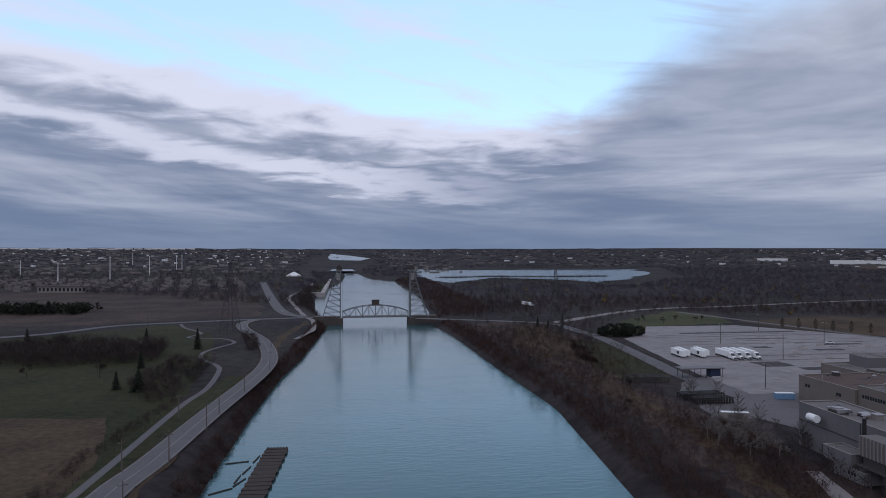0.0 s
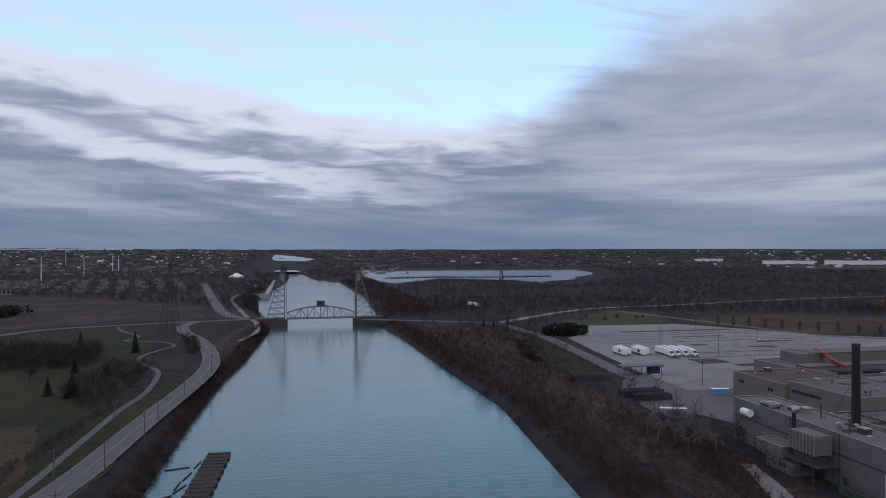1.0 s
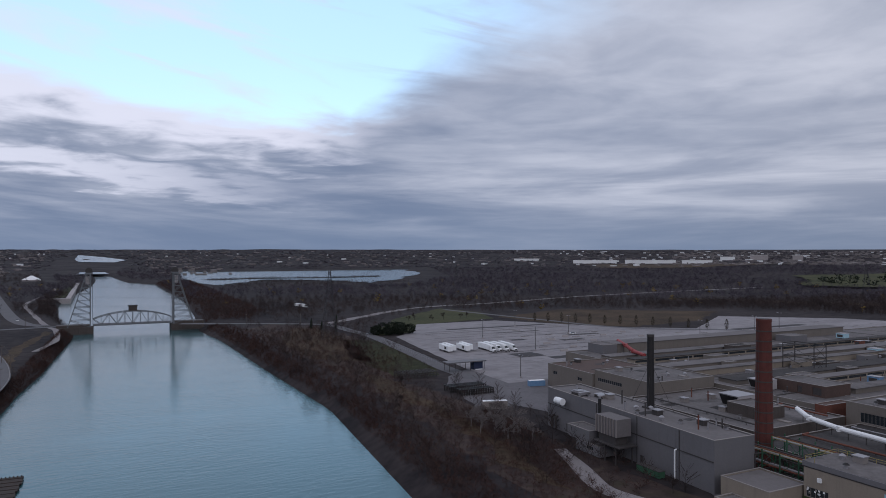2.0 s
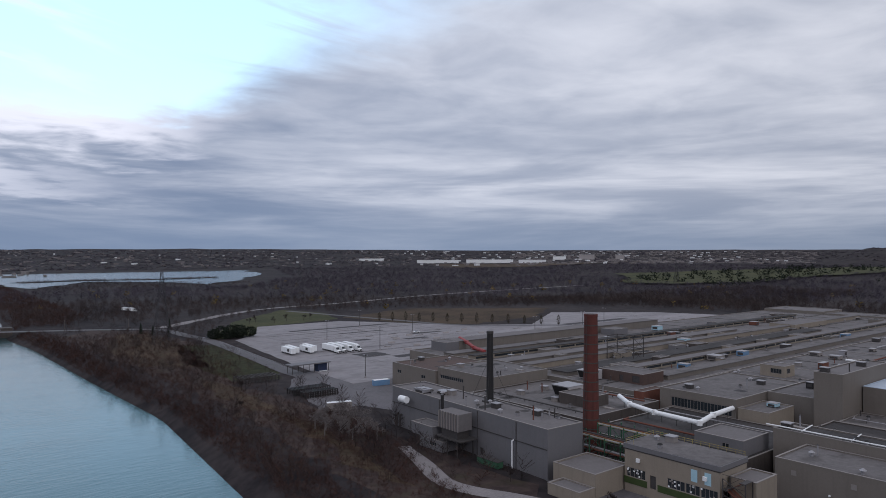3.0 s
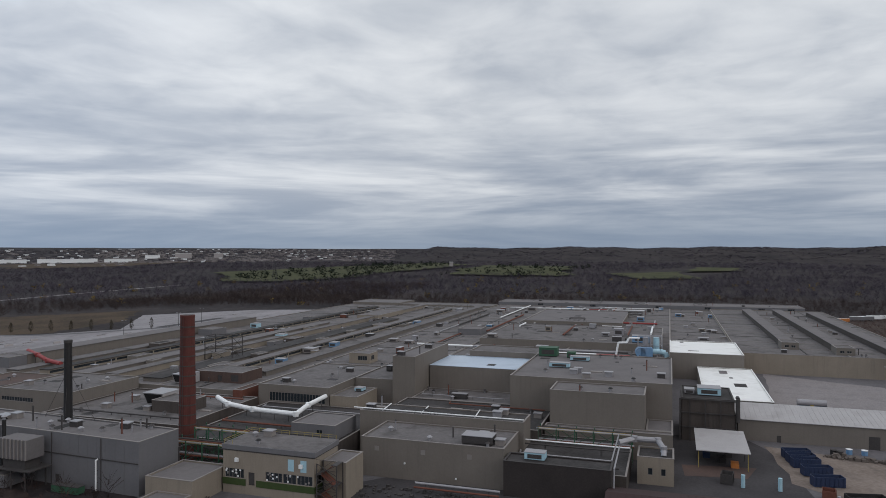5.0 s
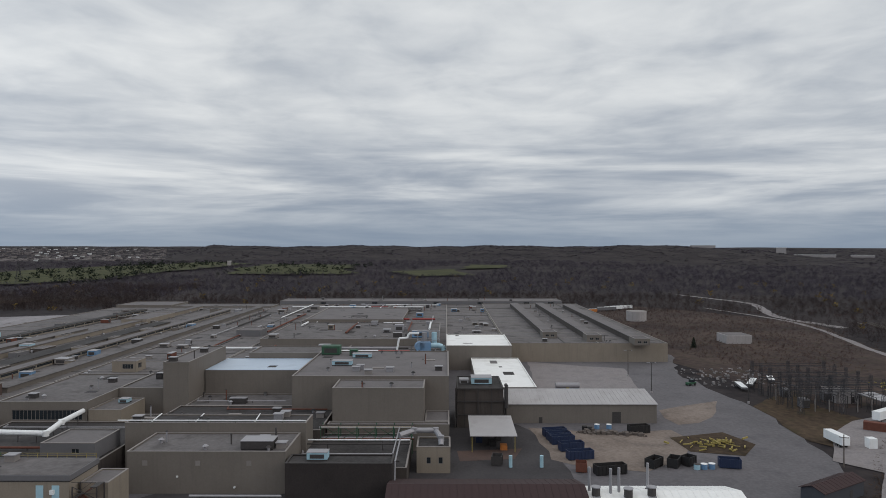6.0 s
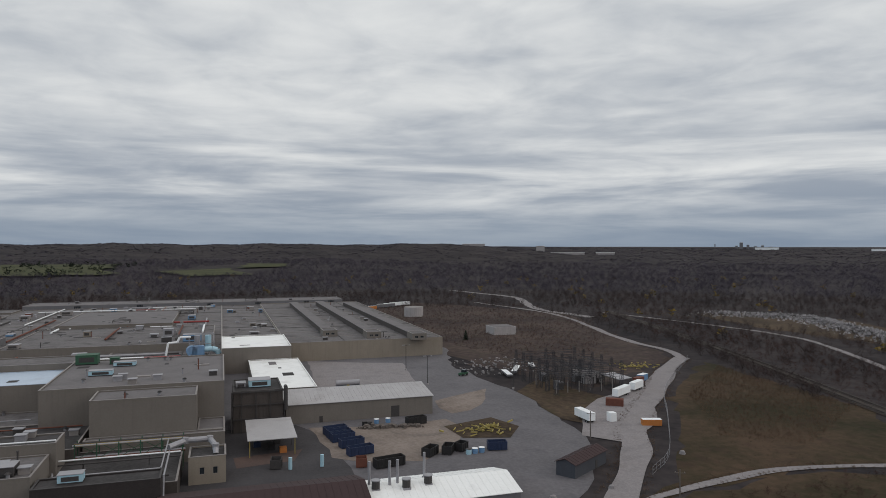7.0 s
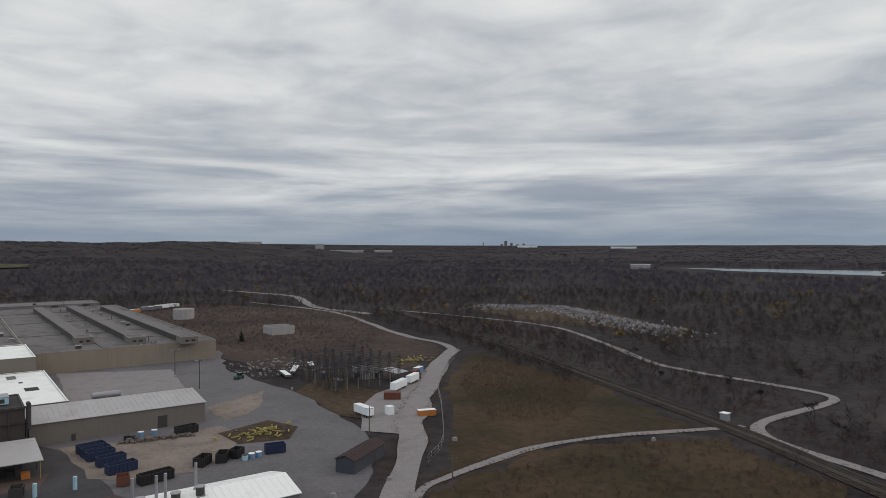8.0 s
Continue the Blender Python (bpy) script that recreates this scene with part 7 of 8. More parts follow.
def container(x, y, turn, length, mat, label, wheels=False, h=2.7, name="shipping_container"):
    ob = thing(name, x, y, 0, label, name.replace("_", " "), "containers and trailers", turn=turn)
    z0, n, w = (1.1 if wheels else 0.15), length / 2, 1.25
    part("body", Shape().box(-w, w, -n, n, z0, z0 + h), mat, ob)
    for k in range(int(length / 0.9)):
        yy = -n + (k + 0.5) * length / int(length / 0.9)
        part("rib", Shape().box(-w - 0.05, -w, yy - 0.15, yy + 0.15, z0 + 0.1, z0 + h - 0.1), mat, ob)
        if k % 2:
            part("rib", Shape().box(w, w + 0.05, yy - 0.15, yy + 0.15, z0 + 0.1, z0 + h - 0.1), mat, ob)
    part("door", Shape().box(-w + 0.1, w - 0.1, -n - 0.06, -n, z0 + 0.1, z0 + h - 0.1), mat, ob)
    part("roof", Shape().box(-w, w, -n, n, z0 + h, z0 + h + 0.05), M_WHITE if mat is not M_RUST else M_RUST, ob)
    if wheels:
        for yy in (-n + 1.6, -n + 2.9):
            for s in (-1, 1):
                wheel = part("wheel", Shape().tube((s * 0.8, yy, 0.5), (s * 1.2, yy, 0.5), 0.5, n=12), M_BLACK, ob)
                part("rim", Shape().tube((s * 1.2, yy, 0.5), (s * 1.22, yy, 0.5), 0.25, n=8), M_GALV, wheel)
        part("landing_leg", Shape().bar((0.7, n - 2.5, 0), (0.7, n - 2.5, 1.1), 0.15).bar((-0.7, n - 2.5, 0), (-0.7, n - 2.5, 1.1), 0.15), M_STEEL, ob)
    else:
        part("base", Shape().box(-w + 0.1, w - 0.1, -n + 0.1, n - 0.1, 0, 0.15), M_STEEL, ob)
    return ob


container(211.7, -119.2, -88, 9.5, M_WHITE, "white office trailer in the gravel yard", True, 2.6, "office_trailer")
container(241.5, -152.5, 34, 12, M_WHITE, "long white box trailer beside the gravel road", True, 2.8, "box_trailer")
container(250, -165, 34, 9, M_WHITE, "white box trailer beside the gravel road", True, 2.8, "box_trailer")
container(228, -141, -36, 6.4, M_RUST, "rust red shipping container")
container(262, -174, 30, 6, M_RUST, "rust red shipping container")
container(268, -180, 30, 6, M_BLUE, "faded blue shipping container")
container(199.5, -137.5, -18, 6.4, M_ORANGE, "orange shipping container beside the fence", h=2.0)
container(208, -127.5, 0, 2.4, M_WHITE, "small white storage box", h=3.0)
container(136, 227.5, 72, 9.5, M_COPING, "pale cream storage container beside bare trees", h=3.0)
container(176, 258, 80, 7.5, M_BLUE, "faded blue scrap container", h=2.4)
container(655, -137, 20, 12, M_ORANGE, "orange container far behind the works")
for k, (x, y) in enumerate(((662, -150), (668, -158), (676, -166), (684, -178))):
    container(x, y, 15, 12, M_WHITE if k > 1 else M_GREYWALL, "far parked trailer behind the works", True, 2.9, "box_trailer")
tank = thing("storage_tank", 576, -158, 0, "pale round storage tank with a domed lid", "storage tank")
part("shell", Shape().tube((0, 0, 0), (0, 0, 8.2), 8.2, n=28), M_CONCRETE, tank), part("lid", Shape().tube((0, 0, 8.2), (0, 0, 8.9), 8.2, 1.0, 28), M_COPING, tank)
tank = thing("storage_tank", 443, -184, 0, "low square concrete basin on waste ground", "basin")
part("wall", Shape().box(-8, 8, -8, 8, 0, 5.4), M_CONCRETE, tank), part("lid", Shape().box(-7, 7, -7, 7, 5.4, 5.6), M_ROOFLIGHT, tank)
tanker = thing("tanker_trailer", 292, -51, 0, "silver tanker trailer parked by the shed", "tanker")
part("tank", Shape().tube((0, -5, 2.2), (0, 5, 2.2), 1.2, n=16), M_GALV, tanker)
part("frame", Shape().box(-0.6, 0.6, -5, 5, 0.8, 1.1), M_BLUE, tanker), part("saddle", Shape().box(-1.0, 1.0, -0.6, 0.6, 1.0, 1.6), M_YELLOW, tanker)
for yy in (-4, -2.8, 3.4):
    for s in (-1, 1):
        part("wheel", Shape().tube((s * 0.8, yy, 0.5), (s * 1.2, yy, 0.5), 0.5, n=12), M_BLACK, tanker)
for x, y, label in ((303, -107, "small green tractor unit in the yard"),):
    ob = thing("tractor", x, y, 0, label, "tractor", turn=30)
    part("body", Shape().box(-0.9, 0.9, -2.4, 2.4, 0.7, 1.6), M_GREENPAINT, ob), part("cab", Shape().box(-0.9, 0.9, -1.4, 0.4, 1.6, 2.8), M_GLASS, ob)
    for s in (-1, 1):
        for yy in (-1.5, 1.5):
            part("wheel", Shape().tube((s * 0.8, yy, 0.6), (s * 1.15, yy, 0.6), 0.6, n=12), M_BLACK, ob)


# ---- trucks and lot furniture ----
def lorry(x, y, turn, cab, label):
    ob = thing("truck" if cab else "box_trailer", x, y, 0, label, "truck" if cab else "trailer", "parked trucks", turn=turn)
    part("box", Shape().box(-1.3, 1.3, -7.5, 7.5, 1.2, 4.2), M_WHITE, ob)
    part("rear_door", Shape().box(-1.2, 1.2, 7.5, 7.56, 1.3, 4.1), M_COPING, ob)
    part("skirt", Shape().box(-1.2, 1.2, -2, 3, 0.6, 1.2), M_STEEL, ob)
    wheels = [5.2, 6.5] + ([-8.6, -10.0, -13.2] if cab else [])
    for yy in wheels:
        for s in (-1, 1):
            wheel = part("wheel", Shape().tube((s * 0.8, yy, 0.52), (s * 1.25, yy, 0.52), 0.52, n=12), M_BLACK, ob)
            part("rim", Shape().tube((s * 1.25, yy, 0.52), (s * 1.27, yy, 0.52), 0.26, n=8), M_GALV, wheel)
    if cab:
        part("cab", Shape().add([(-1.2, -8.4, 0.9), (1.2, -8.4, 0.9), (1.2, -11.6, 0.9), (-1.2, -11.6, 0.9), (-1.2, -8.4, 3.9), (1.2, -8.4, 3.9), (1.1, -10.6, 3.6), (-1.1, -10.6, 3.6), (1.1, -11.6, 2.2), (-1.1, -11.6, 2.2)],
             [(0, 1, 5, 4), (4, 5, 6, 7), (7, 6, 8, 9), (9, 8, 2, 3), (1, 2, 8, 6, 5), (3, 0, 4, 7, 9), (3, 2, 1, 0)]), M_WHITE, ob)
        part("windscreen", Shape().add([(-1.0, -10.72, 3.5), (1.0, -10.72, 3.5), (1.0, -11.62, 2.3), (-1.0, -11.62, 2.3)], [(3, 2, 1, 0)]), M_GLASS, ob)
        part("bonnet", Shape().add([(-1.0, -11.6, 0.8), (1.0, -11.6, 0.8), (0.9, -13.9, 0.8), (-0.9, -13.9, 0.8), (-1.0, -11.6, 2.2), (1.0, -11.6, 2.2), (0.85, -13.8, 1.8), (-0.85, -13.8, 1.8)], [(3, 2, 1, 0), (4, 5, 6, 7), (1, 2, 6, 5), (2, 3, 7, 6), (3, 0, 4, 7)]), M_WHITE, ob)
        part("grille", Shape().box(-0.7, 0.7, -13.98, -13.9, 0.9, 1.7), M_STEEL, ob), part("chassis", Shape().box(-0.5, 0.5, -13.6, -7.5, 0.6, 0.9), M_STEEL, ob)
        part("bumper", Shape().box(-1.2, 1.2, -14.1, -13.95, 0.5, 0.9), M_GALV, ob)
    else:
        part("landing_leg", Shape().bar((-0.8, -4.8, 0), (-0.8, -4.8, 1.2), 0.16).bar((0.8, -4.8, 0), (0.8, -4.8, 1.2), 0.16), M_STEEL, ob)
        part("logo_bars", Shape().box(-1.33, -1.3, -4, -1.5, 2.0, 3.6).box(-1.33, -1.3, -1.2, -0.9, 2.0, 3.6), M_STEEL, ob, "dark slanted bars")
    return ob


for x, y, cab in ((187, 370, 0), (191, 373, 0), (198, 368, 0), (202, 372, 0), (212, 366, 1), (216.5, 367, 1), (221, 366, 1), (226, 365, 1)):
    lorry(x, y, -4, cab, "white semi truck with a long box trailer" if cab else "white box trailer parked without a truck")
far = lorry(196, 738, 20, 1, "white truck on the far bank road")


def car(x, y, turn, mat, label):
    ob = thing("car", x, y, 0.15, label, "car", turn=turn)
    part("body", Shape().add([(-0.9, -2.2, 0.35), (0.9, -2.2, 0.35), (0.9, 2.2, 0.35), (-0.9, 2.2, 0.35), (-0.88, -2.15, 0.95), (0.88, -2.15, 0.95), (0.88, 2.15, 0.9), (-0.88, 2.15, 0.9)], [(3, 2, 1, 0), (4, 5, 6, 7), (0, 1, 5, 4), (1, 2, 6, 5), (2, 3, 7, 6), (3, 0, 4, 7)]), mat, ob)
    part("cabin", Shape().add([(-0.85, -1.5, 0.95), (0.85, -1.5, 0.95), (0.85, 1.2, 0.93), (-0.85, 1.2, 0.93), (-0.7, -1.0, 1.5), (0.7, -1.0, 1.5), (0.7, 0.5, 1.5), (-0.7, 0.5, 1.5)], [(4, 5, 6, 7), (0, 1, 5, 4), (1, 2, 6, 5), (2, 3, 7, 6), (3, 0, 4, 7)]), M_GLASS, ob)
    for yy in (-1.4, 1.4):
        for s in (-1, 1):
            part("wheel", Shape().tube((s * 0.68, yy, 0.33), (s * 0.92, yy, 0.33), 0.33, n=12), M_BLACK, ob)


car(310, 408, 70, M_WHITE, "white car parked alone on the lot")
car(176, 470, 10, M_GALV, "silver car parked beside the works road")
car(-66, 505, 40, M_STEEL, "dark car on the canal road")
car(-92, 860, 8, M_STEEL, "dark car on the straight road")
car(-62, 700, 15, M_WHITE, "white car on the straight road")
for k, (x, y) in enumerate(((262, 372), (276, 386), (296, 398), (300, 372), (325, 392), (318, 360), (285, 345), (345, 375), (268, 352), (310, 340), (252, 340), (335, 350), (360, 340), (350, 400))):
    ob = thing("concrete_barrier", x, y, 0.15, "low concrete barrier block on the parking lot", "barrier", "concrete barriers", turn=80)
    part("block", Shape().add([(-0.4, -2.4, 0), (0.4, -2.4, 0), (0.4, 2.4, 0), (-0.4, 2.4, 0), (-0.2, -2.4, 1.1), (0.2, -2.4, 1.1), (0.2, 2.4, 1.1), (-0.2, 2.4, 1.1)], [(3, 2, 1, 0), (4, 5, 6, 7), (0, 1, 5, 4), (1, 2, 6, 5), (2, 3, 7, 6), (3, 0, 4, 7)]), M_CONCRETE, ob)
    part("foot", Shape().box(-0.5, 0.5, -2.4, 2.4, 0, 0.2), M_CONCRETE, ob)


def lamp_post(x, y, h, label, arms=2):
    ob = thing("lamp_post", x, y, 0, label, "lamp post", "lamp posts")
    part("pole", Shape().tube((0, 0, 0), (0, 0, h), 0.2, 0.12, 8), M_STEEL, ob), part("base", Shape().tube((0, 0, 0), (0, 0, 0.9), 0.45, n=10), M_CONCRETE, ob)
    for s in ((-1, 1) if arms == 2 else (1,)):
        arm = part("arm", Shape().bar((0, 0, h - 0.1), (0, s * 1.3, h), 0.1), M_STEEL, ob)
        part("lamp_head", Shape().box(-0.25, 0.25, s * 1.0 - 0.35, s * 1.6 + 0.35 * s, h - 0.05, h + 0.2), M_GALV, arm)


for x, y, h in ((238, 414, 13), (238, 350, 14.5), (310, 413, 13), (180, 277, 11), (300, 470, 13), (370, 345, 13), (430, 350, 13), (324, -85, 12.3), (287, -85, 12.6), (268, -117, 11), (470, 360, 13)):
    lamp_post(x, y, h, "tall dark steel lamp post")


def utility_pole(x, y, h, turn=0.0):
    ob = thing("utility_pole", x, y, 0, "weathered wooden utility pole with a crossarm", "utility pole", "utility poles", turn=turn)
    part("pole", Shape().tube((0, 0, 0), (0, 0, h), 0.19, 0.13, 8), M_WOOD, ob)
    part("crossarm", Shape().box(-1.2, 1.2, -0.07, 0.07, h - 0.9, h - 0.75), M_WOOD, ob)
    for dx in (-1.05, 0, 1.05):
        part("insulator", Shape().tube((dx, 0, h - 0.75), (dx, 0, h - 0.5), 0.07, n=6), M_COPING, ob)


POLES = [(-48.5, 160), (-49, 202), (-46.2, 240), (-46, 262), (-43, 304), (-38, 357), (-38, 400), (-46, 440)]
for x, y in POLES:
    utility_pole(x, y, 9.5)
for x, y in ((-60, 197), (-59, 257), (190, -109), (134, -100), (-110, 604), (-160, 590), (-50, 626), (110, 582), (150, 562)):
    utility_pole(x, y, 9.0, 60)
wires = Shape()
for (xa, ya), (xb, yb) in zip(POLES, POLES[1:]):
    for dx in (-1.05, 1.05):
        for k in range(6):
            u, v = k / 6, (k + 1) / 6
            wires.tube((xa + dx + (xb - xa) * u, ya + (yb - ya) * u, 9.0 - 2.4 * u * (1 - u)), (xa + dx + (xb - xa) * v, ya + (yb - ya) * v, 9.0 - 2.4 * v * (1 - v)), 0.025, n=3, caps=False)
solid("overhead_wires", wires, M_STEEL, "thin sagging wires between utility poles", "wires", kind="stuff")


def lattice(shape, levels, w):
    """Four legs with cross bracing; levels: (z, half width)."""
    for (z0, a), (z1, b) in zip(levels, levels[1:]):
        for sx, sy, tx, ty in ((-1, -1, 1, -1), (1, -1, 1, 1), (1, 1, -1, 1), (-1, 1, -1, -1)):
            shape.bar((sx * a, sy * a, z0), (sx * b, sy * b, z1), w)
            shape.bar((sx * a, sy * a, z0), (tx * b, ty * b, z1), w * 0.6).bar((tx * a, ty * a, z0), (sx * b, sy * b, z1), w * 0.6)
            shape.bar((sx * b, sy * b, z1), (tx * b, ty * b, z1), w * 0.6)
    return shape


def pylon(x, y, h, base, turn, label):
    ob = thing("pylon", x, y, 0, label, "pylon", "lattice pylons", turn=turn)
    levels = [(h * u, base * (1 - u) ** 1.15 + 0.7) for u in (0, 0.14, 0.27, 0.4, 0.52, 0.63, 0.73, 0.82, 0.9, 1.0)]
    part("lattice", lattice(Shape(), levels, 0.2), M_PYLON, ob)
    for u, l in ((0.72, 5), (0.84, 6), (0.96, 4.5)):
        arm = part("crossarm", Shape().bar((-l, 0, h * u), (l, 0, h * u), 0.2).bar((-l, 0, h * u), (0, 0, h * u + 1.8), 0.14).bar((l, 0, h * u), (0, 0, h * u + 1.8), 0.14), M_PYLON, ob)
        for s in (-1, 1):
            part("insulator", Shape().tube((s * l, 0, h * u), (s * l, 0, h * u - 2), 0.14, n=6), M_STEEL, arm)
    return ob


PYLONS = ((-84, 523, 52, 5.0, 40), (-330, 690, 50, 5.0, 60), (143, 460, 47, 4.5, 82), (420, 800, 45, 4.5, 60), (900, 560, 45, 4.5, 20))
for x, y, h, b, turn in PYLONS:
    pylon(x, y, h, b, turn, "tall dark lattice transmission pylon")
wires = Shape()
for (xa, ya, ha, _, _), (xb, yb, hb, _, _) in ((PYLONS[0], PYLONS[2]), (PYLONS[2], PYLONS[3])):
    for u0 in (0.68, 0.8, 0.93):
        for s in (-5, 5):
            pts = [(xa + (xb - xa) * k / 14, ya + s + (yb - ya) * k / 14, ha * u0 + (hb - ha) * u0 * k / 14 - 40 * (k / 14) * (1 - k / 14)) for k in range(15)]
            for p, q in zip(pts, pts[1:]):
                wires.tube(p, q, 0.03, n=3, caps=False)
solid("transmission_wires", wires, M_STEEL, "thin sagging transmission wires over the canal", "wires", kind="stuff")

# ---- vertical lift bridge ----
bridge = thing("lift_bridge", 26.5, 628, -6, "pale green steel vertical lift bridge", "lift bridge")
S0, S1, DZ0 = -29.5, 29.5, 6.4
part("deck", Shape().box(S0, S1, -5, 5, DZ0, DZ0 + 0.9), M_BRIDGE, bridge)
part("road_surface", Shape().box(S0, S1, -4, 4, DZ0 + 0.9, DZ0 + 1.0), M_ROAD, bridge)


def chord(u):
    return DZ0 + 5.2 + 5.6 * math.sin(math.pi * u) ** 0.8


for y in (-5, 5):
    n = 10
    top, web = Shape(), Shape()
    for k in range(n):
        a, b = k / n, (k + 1) / n
        xa, xb = S0 + (S1 - S0) * a, S0 + (S1 - S0) * b
        top.bar((xa, y, chord(a)), (xb, y, chord(b)), 0.6)
        web.bar((xa, y, DZ0 + 0.5), (xa, y, chord(a)), 0.34)
        web.bar((xa, y, DZ0 + 0.5 if k % 2 else chord(a)), (xb, y, chord(b) if k % 2 else DZ0 + 0.5), 0.34)
    web.bar((S1, y, DZ0), (S1, y, chord(1)), 0.34)
    part("top_chord", top, M_BRIDGE, bridge), part("truss_web", web, M_BRIDGE, bridge)
    part("bottom_chord", Shape().bar((S0, y, DZ0 + 0.2), (S1, y, DZ0 + 0.2), 0.7), M_BRIDGE, bridge)
house = part("machine_house", Shape().box(-3.2, 3.2, -2.6, 2.6, chord(0.5) + 0.4, chord(0.5) + 4.2), M_BROWNWALL, bridge, "dark machine house over the span")
part("roof", Shape().box(-3.8, 3.8, -3.2, 3.2, chord(0.5) + 4.2, chord(0.5) + 4.7), M_STEEL, house)
part("platform", Shape().box(-4.5, 4.5, -5.2, 5.2, chord(0.5), chord(0.5) + 0.4), M_STEEL, house)
for s in (-1, 1):
    x0 = s * 31.5
    tower_shape = Shape()
    H = 48.0
    for y in (-5, 5):
        for k in range(8):
            z0, z1 = 5.6 + (H - 5.6) * k / 8, 5.6 + (H - 5.6) * (k + 1) / 8
            r0, r1 = 13.0 * (1 - k / 8) + 3.0, 13.0 * (1 - (k + 1) / 8) + 3.0
            tower_shape.bar((x0, y, z0), (x0, y, z1), 0.85).bar((x0 + s * r0, y, z0), (x0 + s * r1, y, z1), 0.6)
            tower_shape.bar((x0, y, z0), (x0 + s * r1, y, z1), 0.34).bar((x0, y, z1), (x0 + s * r1, y, z1), 0.34)
    for k in range(9):
        z = 5.6 + (H - 5.6) * k / 8
        if k > 1:
            tower_shape.bar((x0, -5, z), (x0, 5, z), 0.4)
            tower_shape.bar((x0, -5, z), (x0, 5, z - (H - 5.6) / 8), 0.25)
    part("tower", tower_shape, M_BRIDGE, bridge, "tall braced steel lift tower")
    head = part("tower_head", Shape().box(x0 - 1.5, x0 + 4 * s if s > 0 else x0 + 1.5, -5.4, 5.4, H, H + 1.2) if s > 0 else Shape().box(x0 - 4, x0 + 1.5, -5.4, 5.4, H, H + 1.2), M_BRIDGE, bridge)
    for y in (-4, 4):
        part("sheave", Shape().tube((x0 + s, y - 0.5, H + 2.6), (x0 + s, y + 0.5, H + 2.6), 2.6, n=20), M_STEEL, head, "dark cable wheel")
        part("cable", Shape().tube((x0 - s * 1.6, y, chord(0)), (x0 - s * 1.6, y, H + 2.6), 0.12, n=6), M_STEEL, bridge)
    part("counterweight", Shape().box(x0 + s * 2 - 1.4, x0 + s * 2 + 1.4, -4.5, 4.5, H - 8, H - 2), M_CONCRETE, bridge, "grey concrete counterweight")
    part("pier", Shape().box(x0 - 2.5 if s > 0 else x0 - 24, x0 + 24 if s > 0 else x0 + 2.5, -6.5, 6.5, -2, 5.6), M_BROWNWALL, bridge, "dark concrete pier in the water")
    part("approach_span", Shape().box(min(x0, x0 + s * 24), max(x0, x0 + s * 24), -5, 5, 5.6, DZ0 + 1.0), M_BROWNWALL, bridge)

# ---- barge, canal wall ----
barge = thing("timber_raft", -24, 205, -6, "long sunken raft of dark rotten timbers", "raft", turn=-3)
for k in range(34):
    w = 1.55
    part("plank", Shape().box(-3.6 + 0.2 * math.sin(k * 2.3), 3.6 + 0.25 * math.sin(k * 1.7), -28 + k * 1.7, -28 + k * 1.7 + w, 0.25 + 0.06 * math.sin(k * 5.1), 0.75 + 0.08 * math.sin(k * 3.3)), M_OLDWOOD, barge)
part("beam", Shape().box(-3.2, -2.6, -28, 29.6, -0.2, 0.25).box(2.6, 3.2, -28, 29.6, -0.2, 0.25), M_OLDWOOD, barge)
for k in range(7):
    part("stub", Shape().tube((-3 + k, 29.2, 0), (-3 + k, 29.2, 1.2), 0.18, n=7), M_OLDWOOD, barge)
for k, (x, y, a) in enumerate(((-29.5, 214, 0.2), (-31, 206, 0.1), (-30, 203, 0.35), (-34, 196, 0.9), (-28, 225, 0.15), (-33.5, 222, 1.3))):
    log = thing("drift_log", x, y, -6, "dark drifting timber beside the raft", "log", "drift logs")
    part("log", Shape().tube((-3.5 * math.sin(a), -3.5 * math.cos(a), 0.05), (3.5 * math.sin(a), 3.5 * math.cos(a), 0.12), 0.28, 0.2, 8), M_OLDWOOD, log)
solid("canal_wall", Shape().box(-36, -30, 1010, 1500, -8, 0.8), M_CONCRETE, "pale concrete lock approach wall", "canal wall", kind="structure")
solid("canal_wall", Shape().box(-62, -30, 1000, 1010, -8, 0.5), M_CONCRETE, "concrete wing wall of the approach", "canal wall", kind="structure")
sheet("lawn", [(-38, 1020), (-56, 1020), (-40, 1480), (-30, 1480)], 0.3, M_GRASS, "green strip beside the approach wall", seed=71)
for outline, seed in (([(-45, 1990), (24, 1990), (18, 2120), (-44, 2120)], 72), ([(-65, 3000), (60, 2950), (112, 3200), (24, 3600), (-80, 3900), (-86, 3400)], 73)):
    sheet("upper_reach", outline, 2.2, M_WATER, "pale water of the upper canal reaches", "canal", step=60, rough=5, seed=seed)
dome = thing("salt_dome", -121, 1649, 0, "white low dome beside the canal", "dome")
part("shell", Shape().tube((0, 0, 3), (0, 0, 11), 17, 2, 20), M_WHITE, dome), part("wall", Shape().tube((0, 0, 0), (0, 0, 3), 17, n=20), M_CONCRETE, dome)

